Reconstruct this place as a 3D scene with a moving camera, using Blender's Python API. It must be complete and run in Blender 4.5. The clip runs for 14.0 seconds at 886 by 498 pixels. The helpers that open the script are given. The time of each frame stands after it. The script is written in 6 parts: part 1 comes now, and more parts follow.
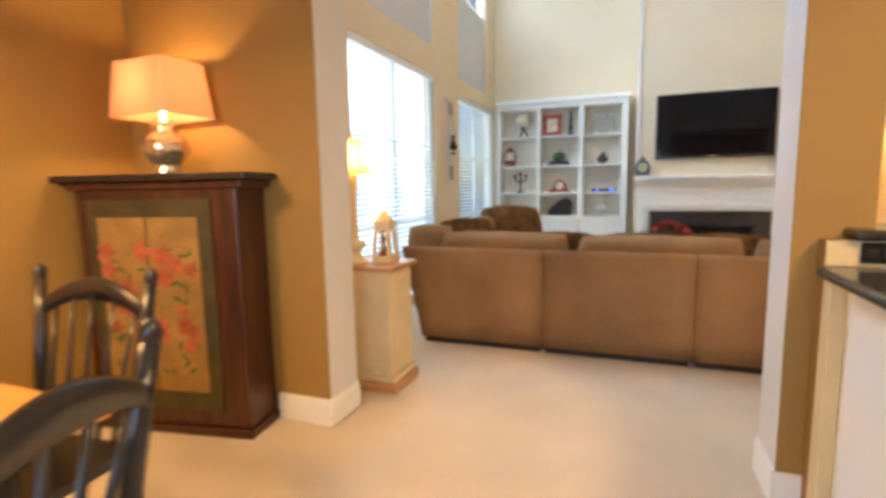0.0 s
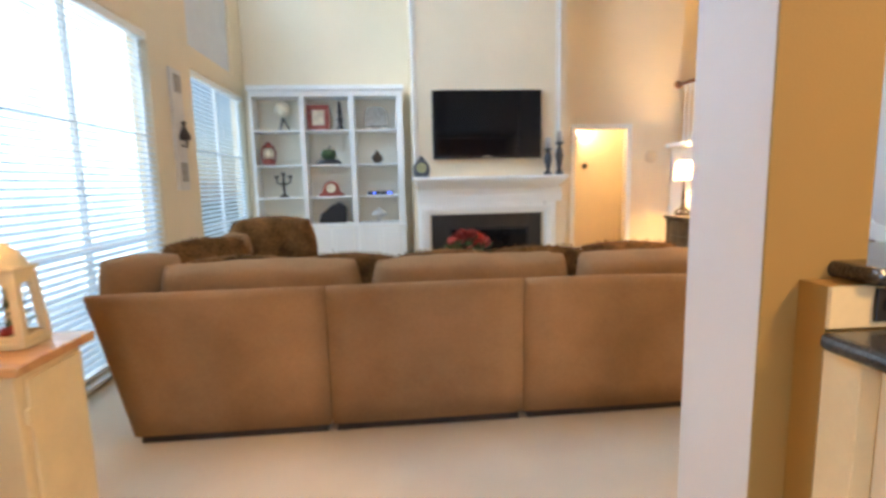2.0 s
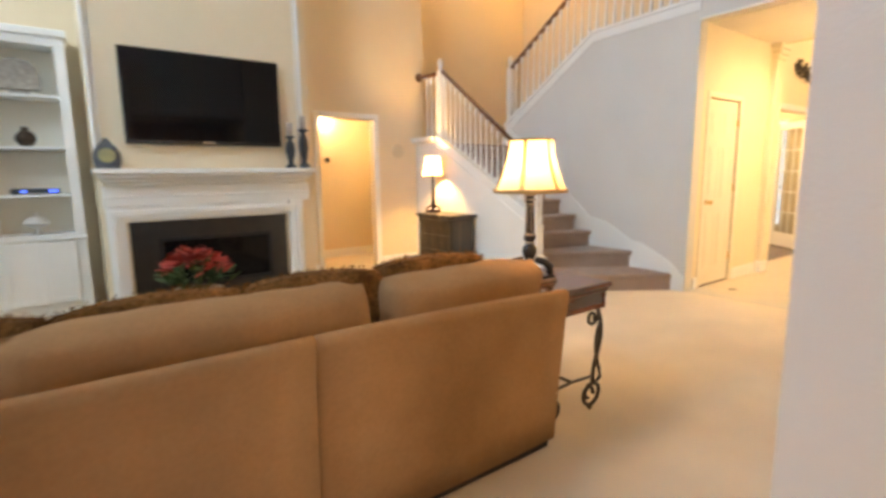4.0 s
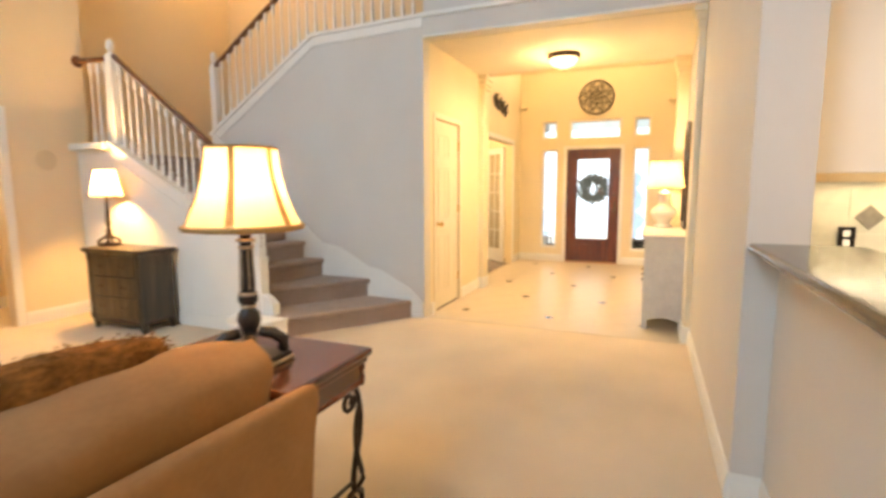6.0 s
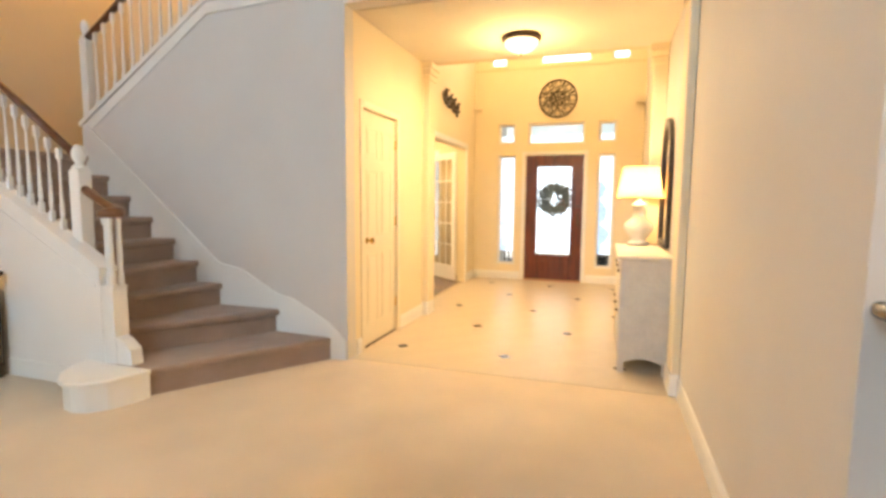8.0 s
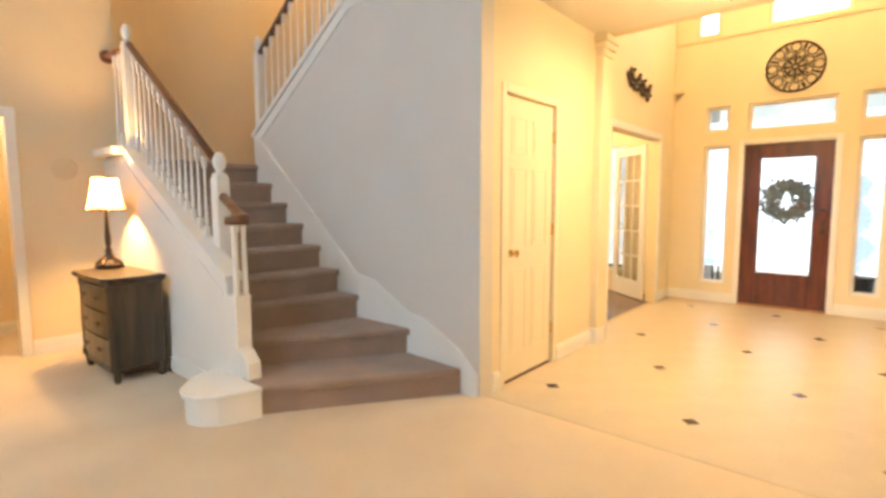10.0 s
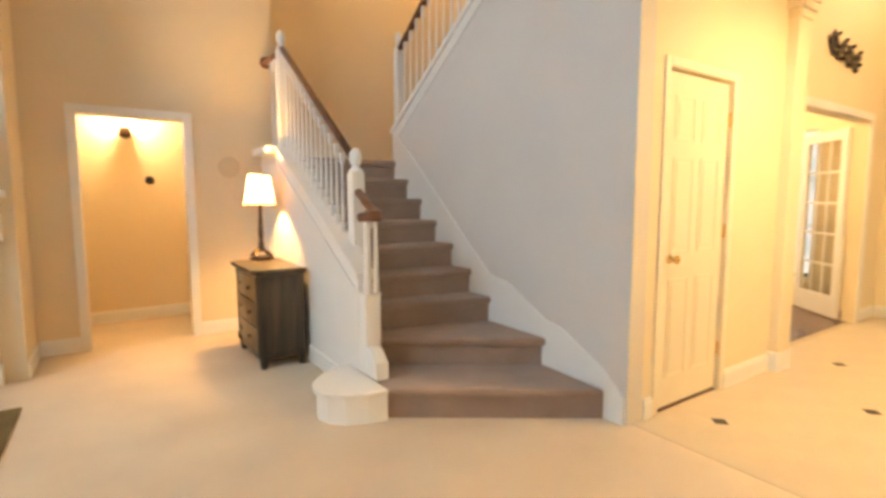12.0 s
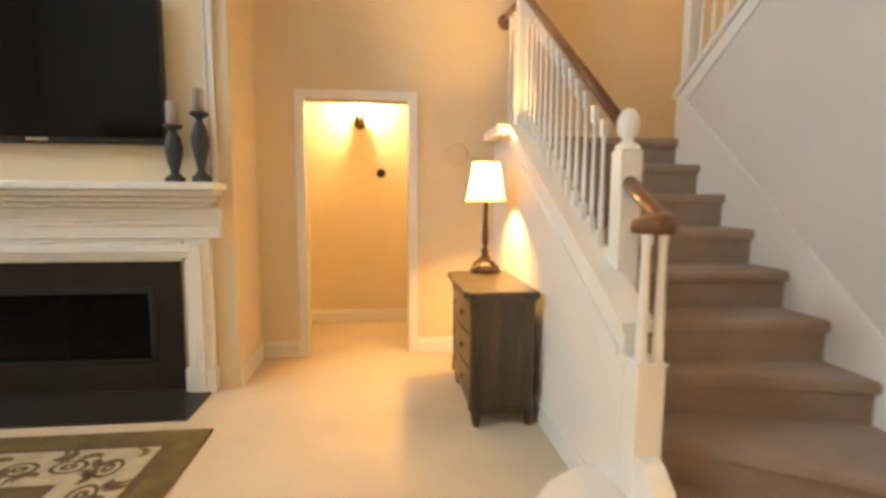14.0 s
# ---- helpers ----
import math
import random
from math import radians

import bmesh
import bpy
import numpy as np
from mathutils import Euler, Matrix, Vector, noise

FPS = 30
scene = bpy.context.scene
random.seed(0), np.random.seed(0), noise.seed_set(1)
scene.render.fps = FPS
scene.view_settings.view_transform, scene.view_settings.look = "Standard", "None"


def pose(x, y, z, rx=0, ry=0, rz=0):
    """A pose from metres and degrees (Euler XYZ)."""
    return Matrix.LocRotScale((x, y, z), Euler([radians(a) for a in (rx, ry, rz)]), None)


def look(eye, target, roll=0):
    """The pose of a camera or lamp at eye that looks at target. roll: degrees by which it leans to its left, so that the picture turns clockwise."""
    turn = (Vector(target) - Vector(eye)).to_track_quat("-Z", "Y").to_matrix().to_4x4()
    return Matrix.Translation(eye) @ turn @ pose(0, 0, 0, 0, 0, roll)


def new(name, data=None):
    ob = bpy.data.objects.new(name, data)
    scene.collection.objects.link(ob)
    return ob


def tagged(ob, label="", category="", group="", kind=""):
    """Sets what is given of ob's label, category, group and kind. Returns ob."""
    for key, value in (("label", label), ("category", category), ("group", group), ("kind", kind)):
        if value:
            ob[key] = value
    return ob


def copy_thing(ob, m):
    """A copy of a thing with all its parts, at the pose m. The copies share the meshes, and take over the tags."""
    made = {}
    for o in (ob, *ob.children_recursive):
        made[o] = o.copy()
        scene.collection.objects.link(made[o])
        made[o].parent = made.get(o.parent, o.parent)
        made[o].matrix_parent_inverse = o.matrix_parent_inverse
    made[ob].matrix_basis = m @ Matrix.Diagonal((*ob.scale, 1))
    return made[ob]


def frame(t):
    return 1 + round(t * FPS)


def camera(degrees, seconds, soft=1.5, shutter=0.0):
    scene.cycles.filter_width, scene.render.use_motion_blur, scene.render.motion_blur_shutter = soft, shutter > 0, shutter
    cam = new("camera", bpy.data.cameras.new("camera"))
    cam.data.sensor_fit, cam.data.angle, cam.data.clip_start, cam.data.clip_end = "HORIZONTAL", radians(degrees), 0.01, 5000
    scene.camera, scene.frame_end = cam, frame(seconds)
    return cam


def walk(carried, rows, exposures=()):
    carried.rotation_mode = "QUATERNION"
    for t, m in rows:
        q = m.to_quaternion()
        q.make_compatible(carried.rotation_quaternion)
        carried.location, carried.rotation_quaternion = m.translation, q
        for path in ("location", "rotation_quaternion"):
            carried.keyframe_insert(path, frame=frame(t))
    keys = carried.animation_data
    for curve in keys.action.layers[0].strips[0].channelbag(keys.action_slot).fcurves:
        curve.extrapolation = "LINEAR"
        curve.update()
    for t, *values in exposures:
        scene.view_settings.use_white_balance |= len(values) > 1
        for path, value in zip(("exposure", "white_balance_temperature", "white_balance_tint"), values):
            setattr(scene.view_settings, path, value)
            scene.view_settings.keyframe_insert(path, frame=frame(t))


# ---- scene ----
cam = camera(83.53, 14.0, soft=3.15, shutter=0.5)
# seconds, x, y, z, yaw, pitch, roll
ROWS = [
    (0.0, 1.512, 1.045, 1.281, 20.84, -7.24, 1.00),
    (0.5, 1.432, 1.348, 1.291, 12.15, -7.10, 0.57),
    (1.0, 1.396, 1.641, 1.297, 5.46, -7.07, 0.63),
    (1.5, 1.364, 1.938, 1.296, 0.42, -7.27, 0.92),
    (2.0, 1.261, 2.205, 1.301, -5.64, -7.65, 1.27),
    (2.2, 1.284, 2.247, 1.311, -7.91, -7.90, 1.68),
    (4.3, 1.401, 3.397, 1.294, -41.42, -8.40, 0.69),
    (4.5, 1.488, 3.461, 1.293, -44.63, -8.21, 0.86),
    (5.0, 1.656, 3.623, 1.305, -53.08, -7.90, 0.65),
    (5.5, 1.774, 3.760, 1.317, -61.45, -7.45, 0.15),
    (6.0, 2.000, 3.839, 1.325, -67.49, -6.87, 0.11),
    (6.5, 2.274, 3.922, 1.315, -72.25, -6.35, -0.05),
    (7.0, 2.575, 4.007, 1.298, -75.28, -6.10, -0.33),
    (7.2, 2.682, 4.012, 1.292, -75.43, -5.82, -0.35),
    (9.3, 3.684, 3.951, 1.334, -57.09, -5.81, -0.17),
    (9.5, 3.791, 3.954, 1.324, -54.32, -5.67, 0.04),
    (10.0, 3.939, 4.019, 1.306, -49.52, -5.26, 0.13),
    (10.5, 4.027, 4.082, 1.300, -46.01, -5.22, 0.20),
    (11.0, 4.076, 4.145, 1.308, -43.01, -5.55, 0.22),
    (11.5, 4.086, 4.211, 1.286, -39.79, -5.26, 0.12),
    (12.0, 4.146, 4.238, 1.306, -33.87, -5.67, 0.03),
    (12.5, 4.293, 4.448, 1.321, -26.60, -6.38, -0.18),
    (13.0, 4.377, 4.733, 1.330, -20.14, -6.61, -0.03),
    (13.5, 4.524, 5.106, 1.310, -11.99, -6.19, -0.06),
    (14.0, 4.576, 5.456, 1.298, -6.54, -6.13, -0.31),
]
EXPOSURES = [(0.0, 0.44, 6600.0, 10.0), (2.0, 0.47, 6200.0, 10.0), (5.0, 0.12, 7500.0, 10.0), (7.0, 0.1, 7400.0, 10.0), (10.5, 0.1, 7300.0, 10.0), (12.4, 0.1, 7600.0, 10.0), (13.1, 0.1, 6700.0, 10.0), (13.5, 0.12, 7000.0, 10.0), (14.0, 0.16, 8500.0, 10.0)]
walk(cam, [(t, pose(x, y, z, 90 + pitch, roll, yaw)) for t, x, y, z, yaw, pitch, roll in ROWS], EXPOSURES)

# ---- world and large lights ----
world = bpy.data.worlds.new("world")
scene.world = world
world.use_nodes = True
wn = world.node_tree
sky = wn.nodes.new("ShaderNodeTexSky")
sky.sky_type, sky.sun_disc = "NISHITA", False
sky.sun_elevation, sky.sun_rotation = radians(38), radians(250)
wn.links.new(sky.outputs["Color"], wn.nodes["Background"].inputs["Color"])
wn.nodes["Background"].inputs["Strength"].default_value = 0.12
sun = new("sun", bpy.data.lights.new("sun", "SUN"))
sun.data.energy, sun.data.angle, sun.data.color = 0.8, radians(12), (1.0, 0.96, 0.9)
sun.matrix_world = look((-20, -6, 20), (0, 0, 0))

DAY = (0.50, 0.71, 1.0)
WARM = (1.0, 0.57, 0.20)
YELLOW = (1.0, 0.70, 0.35)


def area(name, eye, target, w, h, watts, color):
    la = bpy.data.lights.new(name, "AREA")
    la.shape, la.size, la.size_y, la.energy, la.color = "RECTANGLE", w, h, watts, color
    ob = new(name, la)
    ob.matrix_world = look(eye, target)
    return ob


def bulb(name, x, y, z, watts, radius=0.04, color=WARM):
    la = bpy.data.lights.new(name, "POINT")
    la.energy, la.color, la.shadow_soft_size = watts, color, radius
    ob = new(name, la)
    ob.location = (x, y, z)
    return ob


# daylight standing in the window openings, outside the blinds
# moved up out of view, into the uncovered tops of the upper windows
area("daylight_window", (-1.05, 5.75, 4.45), (2.6, 5.6, 0.6), 1.9, 1.2, 168, DAY)
area("daylight_window", (-1.05, 8.3, 4.45), (2.0, 8.0, 0.6), 1.4, 1.2, 42, DAY)
area("daylight_window", (11.75, 4.78, 1.4), (5, 4.78, 0.6), 2.2, 2.0, 22, DAY)
area("daylight_window", (11.75, 4.78, 3.7), (5, 4.78, 1.0), 2.4, 0.6, 30, DAY)
# unseen dining window, put here to bring daylight onto the kitchen end
area("daylight_window", (1.2, -1.45, 1.6), (1.3, 4.0, 0.9), 2.4, 1.5, 60, DAY)

bulb("lamp_bulb", -0.78, 3.0, 1.80, 11, 0.04, (1.0, 0.60, 0.25))
bulb("lamp_bulb", -0.122, 3.762, 1.459, 11)
bulb("lamp_bulb", 3.29, 5.10, 1.34, 15, 0.04, (1.0, 0.60, 0.26))
bulb("lamp_bulb", 5.245, 8.75, 1.40, 95)
bulb("lamp_bulb", 8.02, 3.69, 1.46, 25, 0.04, (1.0, 0.64, 0.30))
bulb("ceiling_bulb", 7.70, 4.77, 2.56, 30, 0.10, YELLOW)
area("ceiling_light", (7.70, 4.77, 2.62), (7.70, 4.771, 0.0), 0.28, 0.28, 46, YELLOW)
# unseen foyer bulb, added to brighten the high yellow walls
bulb("ceiling_bulb", 9.9, 4.78, 4.2, 80, 0.1, YELLOW)
bulb("ceiling_bulb", 4.33, 10.42, 2.12, 66, 0.04, (1.0, 0.72, 0.42))
# unseen downlight, added to brighten the dining table and chairs
area("added_pendant_light", (-0.45, 1.4, 2.10), (-0.45, 1.401, 0.0), 0.3, 0.3, 40, (1.0, 0.60, 0.23))
# unseen kitchen light, added to brighten the bar end and tan wall
area("ceiling_light", (3.3, 1.6, 2.64), (3.3, 1.601, 0.0), 0.36, 0.36, 62, (1.0, 0.66, 0.32))

# unseen upstairs bulb, added to warm the walls above the stairs
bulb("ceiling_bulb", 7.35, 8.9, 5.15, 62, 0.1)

# ---- materials ----


def mat(name, color, rough=0.6, metal=0.0, var=0.06, scale=6.0, grain=0.0, grain_scale=120.0, bump=0.0, bump_scale=200.0, spec=0.5, sheen=0.0, coat=0.0, stretch=(1, 1, 1)):
    """Two scales of colour variation and a fine relief on a principled surface."""
    m = bpy.data.materials.new(name)
    m.use_nodes = True
    nt = m.node_tree
    b = nt.nodes["Principled BSDF"]
    b.inputs["Roughness"].default_value, b.inputs["Metallic"].default_value = rough, metal
    b.inputs["Specular IOR Level"].default_value = spec
    b.inputs["Sheen Weight"].default_value, b.inputs["Coat Weight"].default_value = sheen, coat
    tc = nt.nodes.new("ShaderNodeTexCoord")
    mp = nt.nodes.new("ShaderNodeMapping")
    mp.inputs["Scale"].default_value = stretch
    nt.links.new(tc.outputs["Object"], mp.inputs["Vector"])
    last = None
    for s, a in ((scale, var), (grain_scale, grain)):
        if a <= 0:
            continue
        n = nt.nodes.new("ShaderNodeTexNoise")
        n.inputs["Scale"].default_value, n.inputs["Detail"].default_value = s, 4
        nt.links.new(mp.outputs["Vector"], n.inputs["Vector"])
        mr = nt.nodes.new("ShaderNodeMapRange")
        mr.inputs["From Min"].default_value, mr.inputs["From Max"].default_value = 0.3, 0.7
        mr.inputs["To Min"].default_value, mr.inputs["To Max"].default_value = 1 - a, 1 + a
        nt.links.new(n.outputs["Fac"], mr.inputs["Value"])
        mx = nt.nodes.new("ShaderNodeMix")
        mx.data_type, mx.blend_type = "RGBA", "MULTIPLY"
        mx.inputs[0].default_value = 1.0
        if last is None:
            mx.inputs[6].default_value = (*color, 1)
        else:
            nt.links.new(last, mx.inputs[6])
        nt.links.new(mr.outputs["Result"], mx.inputs[7])
        last = mx.outputs[2]
    if last is None:
        b.inputs["Base Color"].default_value = (*color, 1)
    else:
        nt.links.new(last, b.inputs["Base Color"])
    if bump > 0:
        n = nt.nodes.new("ShaderNodeTexNoise")
        n.inputs["Scale"].default_value, n.inputs["Detail"].default_value = bump_scale, 3
        nt.links.new(mp.outputs["Vector"], n.inputs["Vector"])
        bp = nt.nodes.new("ShaderNodeBump")
        bp.inputs["Strength"].default_value, bp.inputs["Distance"].default_value = bump, 0.01
        nt.links.new(n.outputs["Fac"], bp.inputs["Height"])
        nt.links.new(bp.outputs["Normal"], b.inputs["Normal"])
    return m


def wood(name, dark, light, rough=0.35, axis=(1, 12, 12), scale=2.2, coat=0.2):
    m = mat(name, light, rough, coat=coat, var=0)
    nt = m.node_tree
    b = nt.nodes["Principled BSDF"]
    tc = nt.nodes.new("ShaderNodeTexCoord")
    mp = nt.nodes.new("ShaderNodeMapping")
    mp.inputs["Scale"].default_value = axis
    nt.links.new(tc.outputs["Object"], mp.inputs["Vector"])
    n = nt.nodes.new("ShaderNodeTexNoise")
    n.inputs["Scale"].default_value, n.inputs["Detail"].default_value, n.inputs["Distortion"].default_value = scale, 6, 0.6
    nt.links.new(mp.outputs["Vector"], n.inputs["Vector"])
    cr = nt.nodes.new("ShaderNodeValToRGB")
    cr.color_ramp.elements[0].position, cr.color_ramp.elements[0].color = 0.3, (*dark, 1)
    cr.color_ramp.elements[1].position, cr.color_ramp.elements[1].color = 0.72, (*light, 1)
    nt.links.new(n.outputs["Fac"], cr.inputs["Fac"])
    nt.links.new(cr.outputs["Color"], b.inputs["Base Color"])
    bp = nt.nodes.new("ShaderNodeBump")
    bp.inputs["Strength"].default_value, bp.inputs["Distance"].default_value = 0.12, 0.004
    nt.links.new(n.outputs["Fac"], bp.inputs["Height"])
    nt.links.new(bp.outputs["Normal"], b.inputs["Normal"])
    return m


def shade_mat(name, color, trans=0.6):
    """Lampshade cloth that lets the bulb's light through."""
    m = bpy.data.materials.new(name)
    m.use_nodes = True
    nt = m.node_tree
    nt.nodes.remove(nt.nodes["Principled BSDF"])
    d = nt.nodes.new("ShaderNodeBsdfDiffuse")
    t = nt.nodes.new("ShaderNodeBsdfTranslucent")
    mx = nt.nodes.new("ShaderNodeMixShader")
    n = nt.nodes.new("ShaderNodeTexNoise")
    n.inputs["Scale"].default_value = 60
    mr = nt.nodes.new("ShaderNodeMix")
    mr.data_type = "RGBA"
    mr.inputs[6].default_value = (*[c * 0.9 for c in color], 1)
    mr.inputs[7].default_value = (*color, 1)
    nt.links.new(n.outputs["Fac"], mr.inputs[0])
    nt.links.new(mr.outputs[2], d.inputs["Color"])
    nt.links.new(mr.outputs[2], t.inputs["Color"])
    mx.inputs[0].default_value = trans
    nt.links.new(d.outputs[0], mx.inputs[1])
    nt.links.new(t.outputs[0], mx.inputs[2])
    nt.links.new(mx.outputs[0], nt.nodes["Material Output"].inputs["Surface"])
    return m


def glow(name, c1, c2, strength, scale=1.2):
    """A softly varied bright outdoors, or the glass of a lit fixture."""
    m = bpy.data.materials.new(name)
    m.use_nodes = True
    nt = m.node_tree
    nt.nodes.remove(nt.nodes["Principled BSDF"])
    e = nt.nodes.new("ShaderNodeEmission")
    e.inputs["Strength"].default_value = strength
    n = nt.nodes.new("ShaderNodeTexNoise")
    n.inputs["Scale"].default_value, n.inputs["Detail"].default_value = scale, 3
    tc = nt.nodes.new("ShaderNodeTexCoord")
    nt.links.new(tc.outputs["Object"], n.inputs["Vector"])
    cr = nt.nodes.new("ShaderNodeValToRGB")
    cr.color_ramp.elements[0].position, cr.color_ramp.elements[0].color = 0.38, (*c1, 1)
    cr.color_ramp.elements[1].position, cr.color_ramp.elements[1].color = 0.62, (*c2, 1)
    nt.links.new(n.outputs["Fac"], cr.inputs["Fac"])
    nt.links.new(cr.outputs["Color"], e.inputs["Color"])
    nt.links.new(e.outputs[0], nt.nodes["Material Output"].inputs["Surface"])
    return m


def glass_mat(name):
    m = bpy.data.materials.new(name)
    m.use_nodes = True
    b = m.node_tree.nodes["Principled BSDF"]
    b.inputs["Transmission Weight"].default_value = 1.0
    b.inputs["Roughness"].default_value, b.inputs["IOR"].default_value = 0.0, 1.2
    return m


M = {}
M["cream"] = mat("cream_wall_paint", (0.76, 0.635, 0.44), 0.7, var=0.03, scale=1.5, bump=0.08, bump_scale=160)
# lighter copy of the cream, the hall light's wash put into the colour
M["lit_hall_cream"] = mat("cream_paint_lightened_by_hall_light", (0.81, 0.71, 0.52), 0.7, var=0.03, scale=1.5, bump=0.08, bump_scale=160)
# white trim warmed to merge with the lit hall walls; lightens the bookcase back
M["door_paint"] = mat("lit_cream_white_paint", (0.84, 0.77, 0.62), 0.4, var=0.02, scale=3, bump=0.02, bump_scale=40)
M["ceramic"] = mat("white_glazed_ceramic", (0.84, 0.79, 0.69), 0.2, var=0.05, scale=12)
M["dial"] = mat("pale_green_gold_dial", (0.30, 0.28, 0.13), 0.4, var=0.15, scale=30)
M["lamp_black"] = mat("black_antiqued_lamp_metal", (0.020, 0.015, 0.012), 0.35, 0.3, var=0.4, scale=30, coat=0.2)
M["accent"] = mat("dark_accent_stone", (0.17, 0.145, 0.11), 0.5, var=0.2, scale=30)
M["gold"] = mat("golden_tan_wall_paint", (0.34, 0.198, 0.050), 0.65, var=0.04, scale=1.5, bump=0.08, bump_scale=160)
# cream paint greyed, the cool window daylight on these walls put into it
M["daylit_cream"] = mat("cream_paint_greyed_by_daylight", (0.68, 0.645, 0.60), 0.7, var=0.03, scale=1.5, bump=0.08, bump_scale=160)
M["white"] = mat("white_trim_paint", (0.85, 0.835, 0.79), 0.38, var=0.02, scale=3, bump=0.02, bump_scale=40)
M["ceiling"] = mat("ceiling_paint", (0.78, 0.72, 0.6), 0.85, var=0.03, scale=2, bump=0.2, bump_scale=220)
M["carpet"] = mat("beige_carpet", (0.73, 0.595, 0.43), 0.95, var=0.08, scale=1.6, grain=0.12, grain_scale=350, bump=0.6, bump_scale=420, spec=0.1, sheen=0.2)
M["stair_carpet"] = mat("taupe_stair_carpet", (0.40, 0.29, 0.225), 0.95, var=0.08, scale=5, grain=0.2, grain_scale=300, bump=0.7, bump_scale=380, spec=0.1, sheen=0.3)
M["tile"] = mat("cream_floor_tile", (0.55, 0.46, 0.335), 0.32, var=0.05, scale=4, grain=0.03, grain_scale=60, bump=0.03, bump_scale=30)
M["grout"] = mat("floor_grout", (0.52, 0.43, 0.31), 0.9, var=0.08)
M["slate"] = mat("dark_inset_tile", (0.10, 0.085, 0.07), 0.12, var=0.25, scale=40)
M["dark_wood_floor"] = wood("dark_wood_floor", (0.07, 0.03, 0.015), (0.18, 0.08, 0.04), 0.25)
M["sofa"] = mat("tan_microfibre", (0.295, 0.166, 0.080), 0.9, var=0.20, scale=2.0, grain=0.05, grain_scale=60, bump=0.15, bump_scale=260, spec=0.06, sheen=0.0)
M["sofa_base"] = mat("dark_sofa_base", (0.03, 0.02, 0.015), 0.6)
M["fur"] = mat("brown_fur", (0.17, 0.078, 0.025), 0.95, var=0.5, scale=7, grain=0.4, grain_scale=60, bump=0.8, bump_scale=150, spec=0.1)
M["red"] = mat("red_petals", (0.36, 0.035, 0.025), 0.6, var=0.25, scale=14)
M["green"] = mat("dark_green_leaves", (0.05, 0.10, 0.03), 0.6, var=0.3, scale=12)
# dark green leaves paled, the haze of the bright door glass put in
M["wreath_leaf"] = mat("wreath_leaves_hazed_by_glare", (0.16, 0.21, 0.235), 0.6, var=0.35, scale=14)
M["cherry"] = wood("cherry_table_wood", (0.035, 0.010, 0.004), (0.165, 0.045, 0.014), 0.2, (1, 10, 10), coat=0.5)
M["rail"] = wood("brown_handrail_wood", (0.10, 0.04, 0.018), (0.24, 0.10, 0.045), 0.3, (6, 1, 6))
M["oak"] = wood("honey_wood_top", (0.42, 0.20, 0.07), (0.62, 0.34, 0.14), 0.35)
M["table"] = wood("orange_table_wood", (0.50, 0.20, 0.05), (0.72, 0.36, 0.11), 0.3)
M["mahogany"] = wood("red_mahogany", (0.05, 0.012, 0.006), (0.17, 0.035, 0.014), 0.32, (10, 10, 1))
M["antique"] = wood("antique_red_brown_wood", (0.022, 0.007, 0.003), (0.095, 0.025, 0.010), 0.4, (10, 10, 1))
M["chest"] = wood("weathered_grey_brown_chest", (0.028, 0.019, 0.010), (0.092, 0.061, 0.031), 0.4, (9, 9, 1))
M["black"] = mat("black_paint", (0.018, 0.015, 0.014), 0.3, var=0.3, scale=12, coat=0.2)
M["iron"] = mat("wrought_iron", (0.05, 0.035, 0.025), 0.45, 0.6, var=0.3, scale=20)
M["bronze"] = mat("dark_bronze", (0.09, 0.06, 0.04), 0.35, 0.7, var=0.4, scale=25)
M["silver"] = mat("worn_silver_leaf", (0.45, 0.36, 0.26), 0.3, 0.8, var=0.35, scale=25)
M["brass"] = mat("polished_brass", (0.75, 0.52, 0.2), 0.2, 1.0, var=0.05)
M["mercury"] = mat("mercury_glass", (0.75, 0.62, 0.45), 0.15, 0.85, var=0.4, scale=35)
M["screen"] = mat("black_screen", (0.004, 0.004, 0.005), 0.05, var=0, spec=0.2)
M["plastic"] = mat("black_plastic", (0.012, 0.012, 0.013), 0.25, var=0.1)
M["granite"] = mat("dark_granite", (0.045, 0.04, 0.035), 0.15, var=0.4, scale=30, grain=0.6, grain_scale=180)
M["hearth"] = mat("black_hearth_tile", (0.026, 0.021, 0.018), 0.28, var=0.2, scale=10)
M["soot"] = mat("sooty_firebox", (0.012, 0.011, 0.012), 0.7, var=0.3)
M["yellowed"] = mat("antique_cream_paint", (0.72, 0.56, 0.31), 0.5, var=0.08, scale=5, grain=0.02, grain_scale=60)
M["greywhite"] = mat("whitewashed_wood", (0.66, 0.62, 0.56), 0.5, var=0.06, scale=8, grain=0.05, grain_scale=60)
M["backsplash"] = mat("stone_backsplash", (0.55, 0.50, 0.38), 0.4, var=0.1, scale=12)
M["roller"] = mat("pale_shade_cloth", (0.62, 0.64, 0.66), 0.8, var=0.03)
M["blind"] = shade_mat("white_blind_slat", (0.86, 0.94, 1.0), 0.72)
M["shade"] = shade_mat("cream_lampshade", (0.92, 0.68, 0.38), 0.5)
M["shade_gold"] = shade_mat("gold_lampshade", (0.92, 0.70, 0.46), 0.58)
M["shade_rose"] = shade_mat("rose_tan_lampshade", (0.60, 0.32, 0.20), 0.22)
M["shade_trim"] = mat("shade_trim", (0.42, 0.26, 0.10), 0.7)
M["frost"] = glow("lit_frosted_glass", (1.0, 0.80, 0.5), (1.0, 0.86, 0.62), 3.0)
M["glass"] = glass_mat("clear_glass")
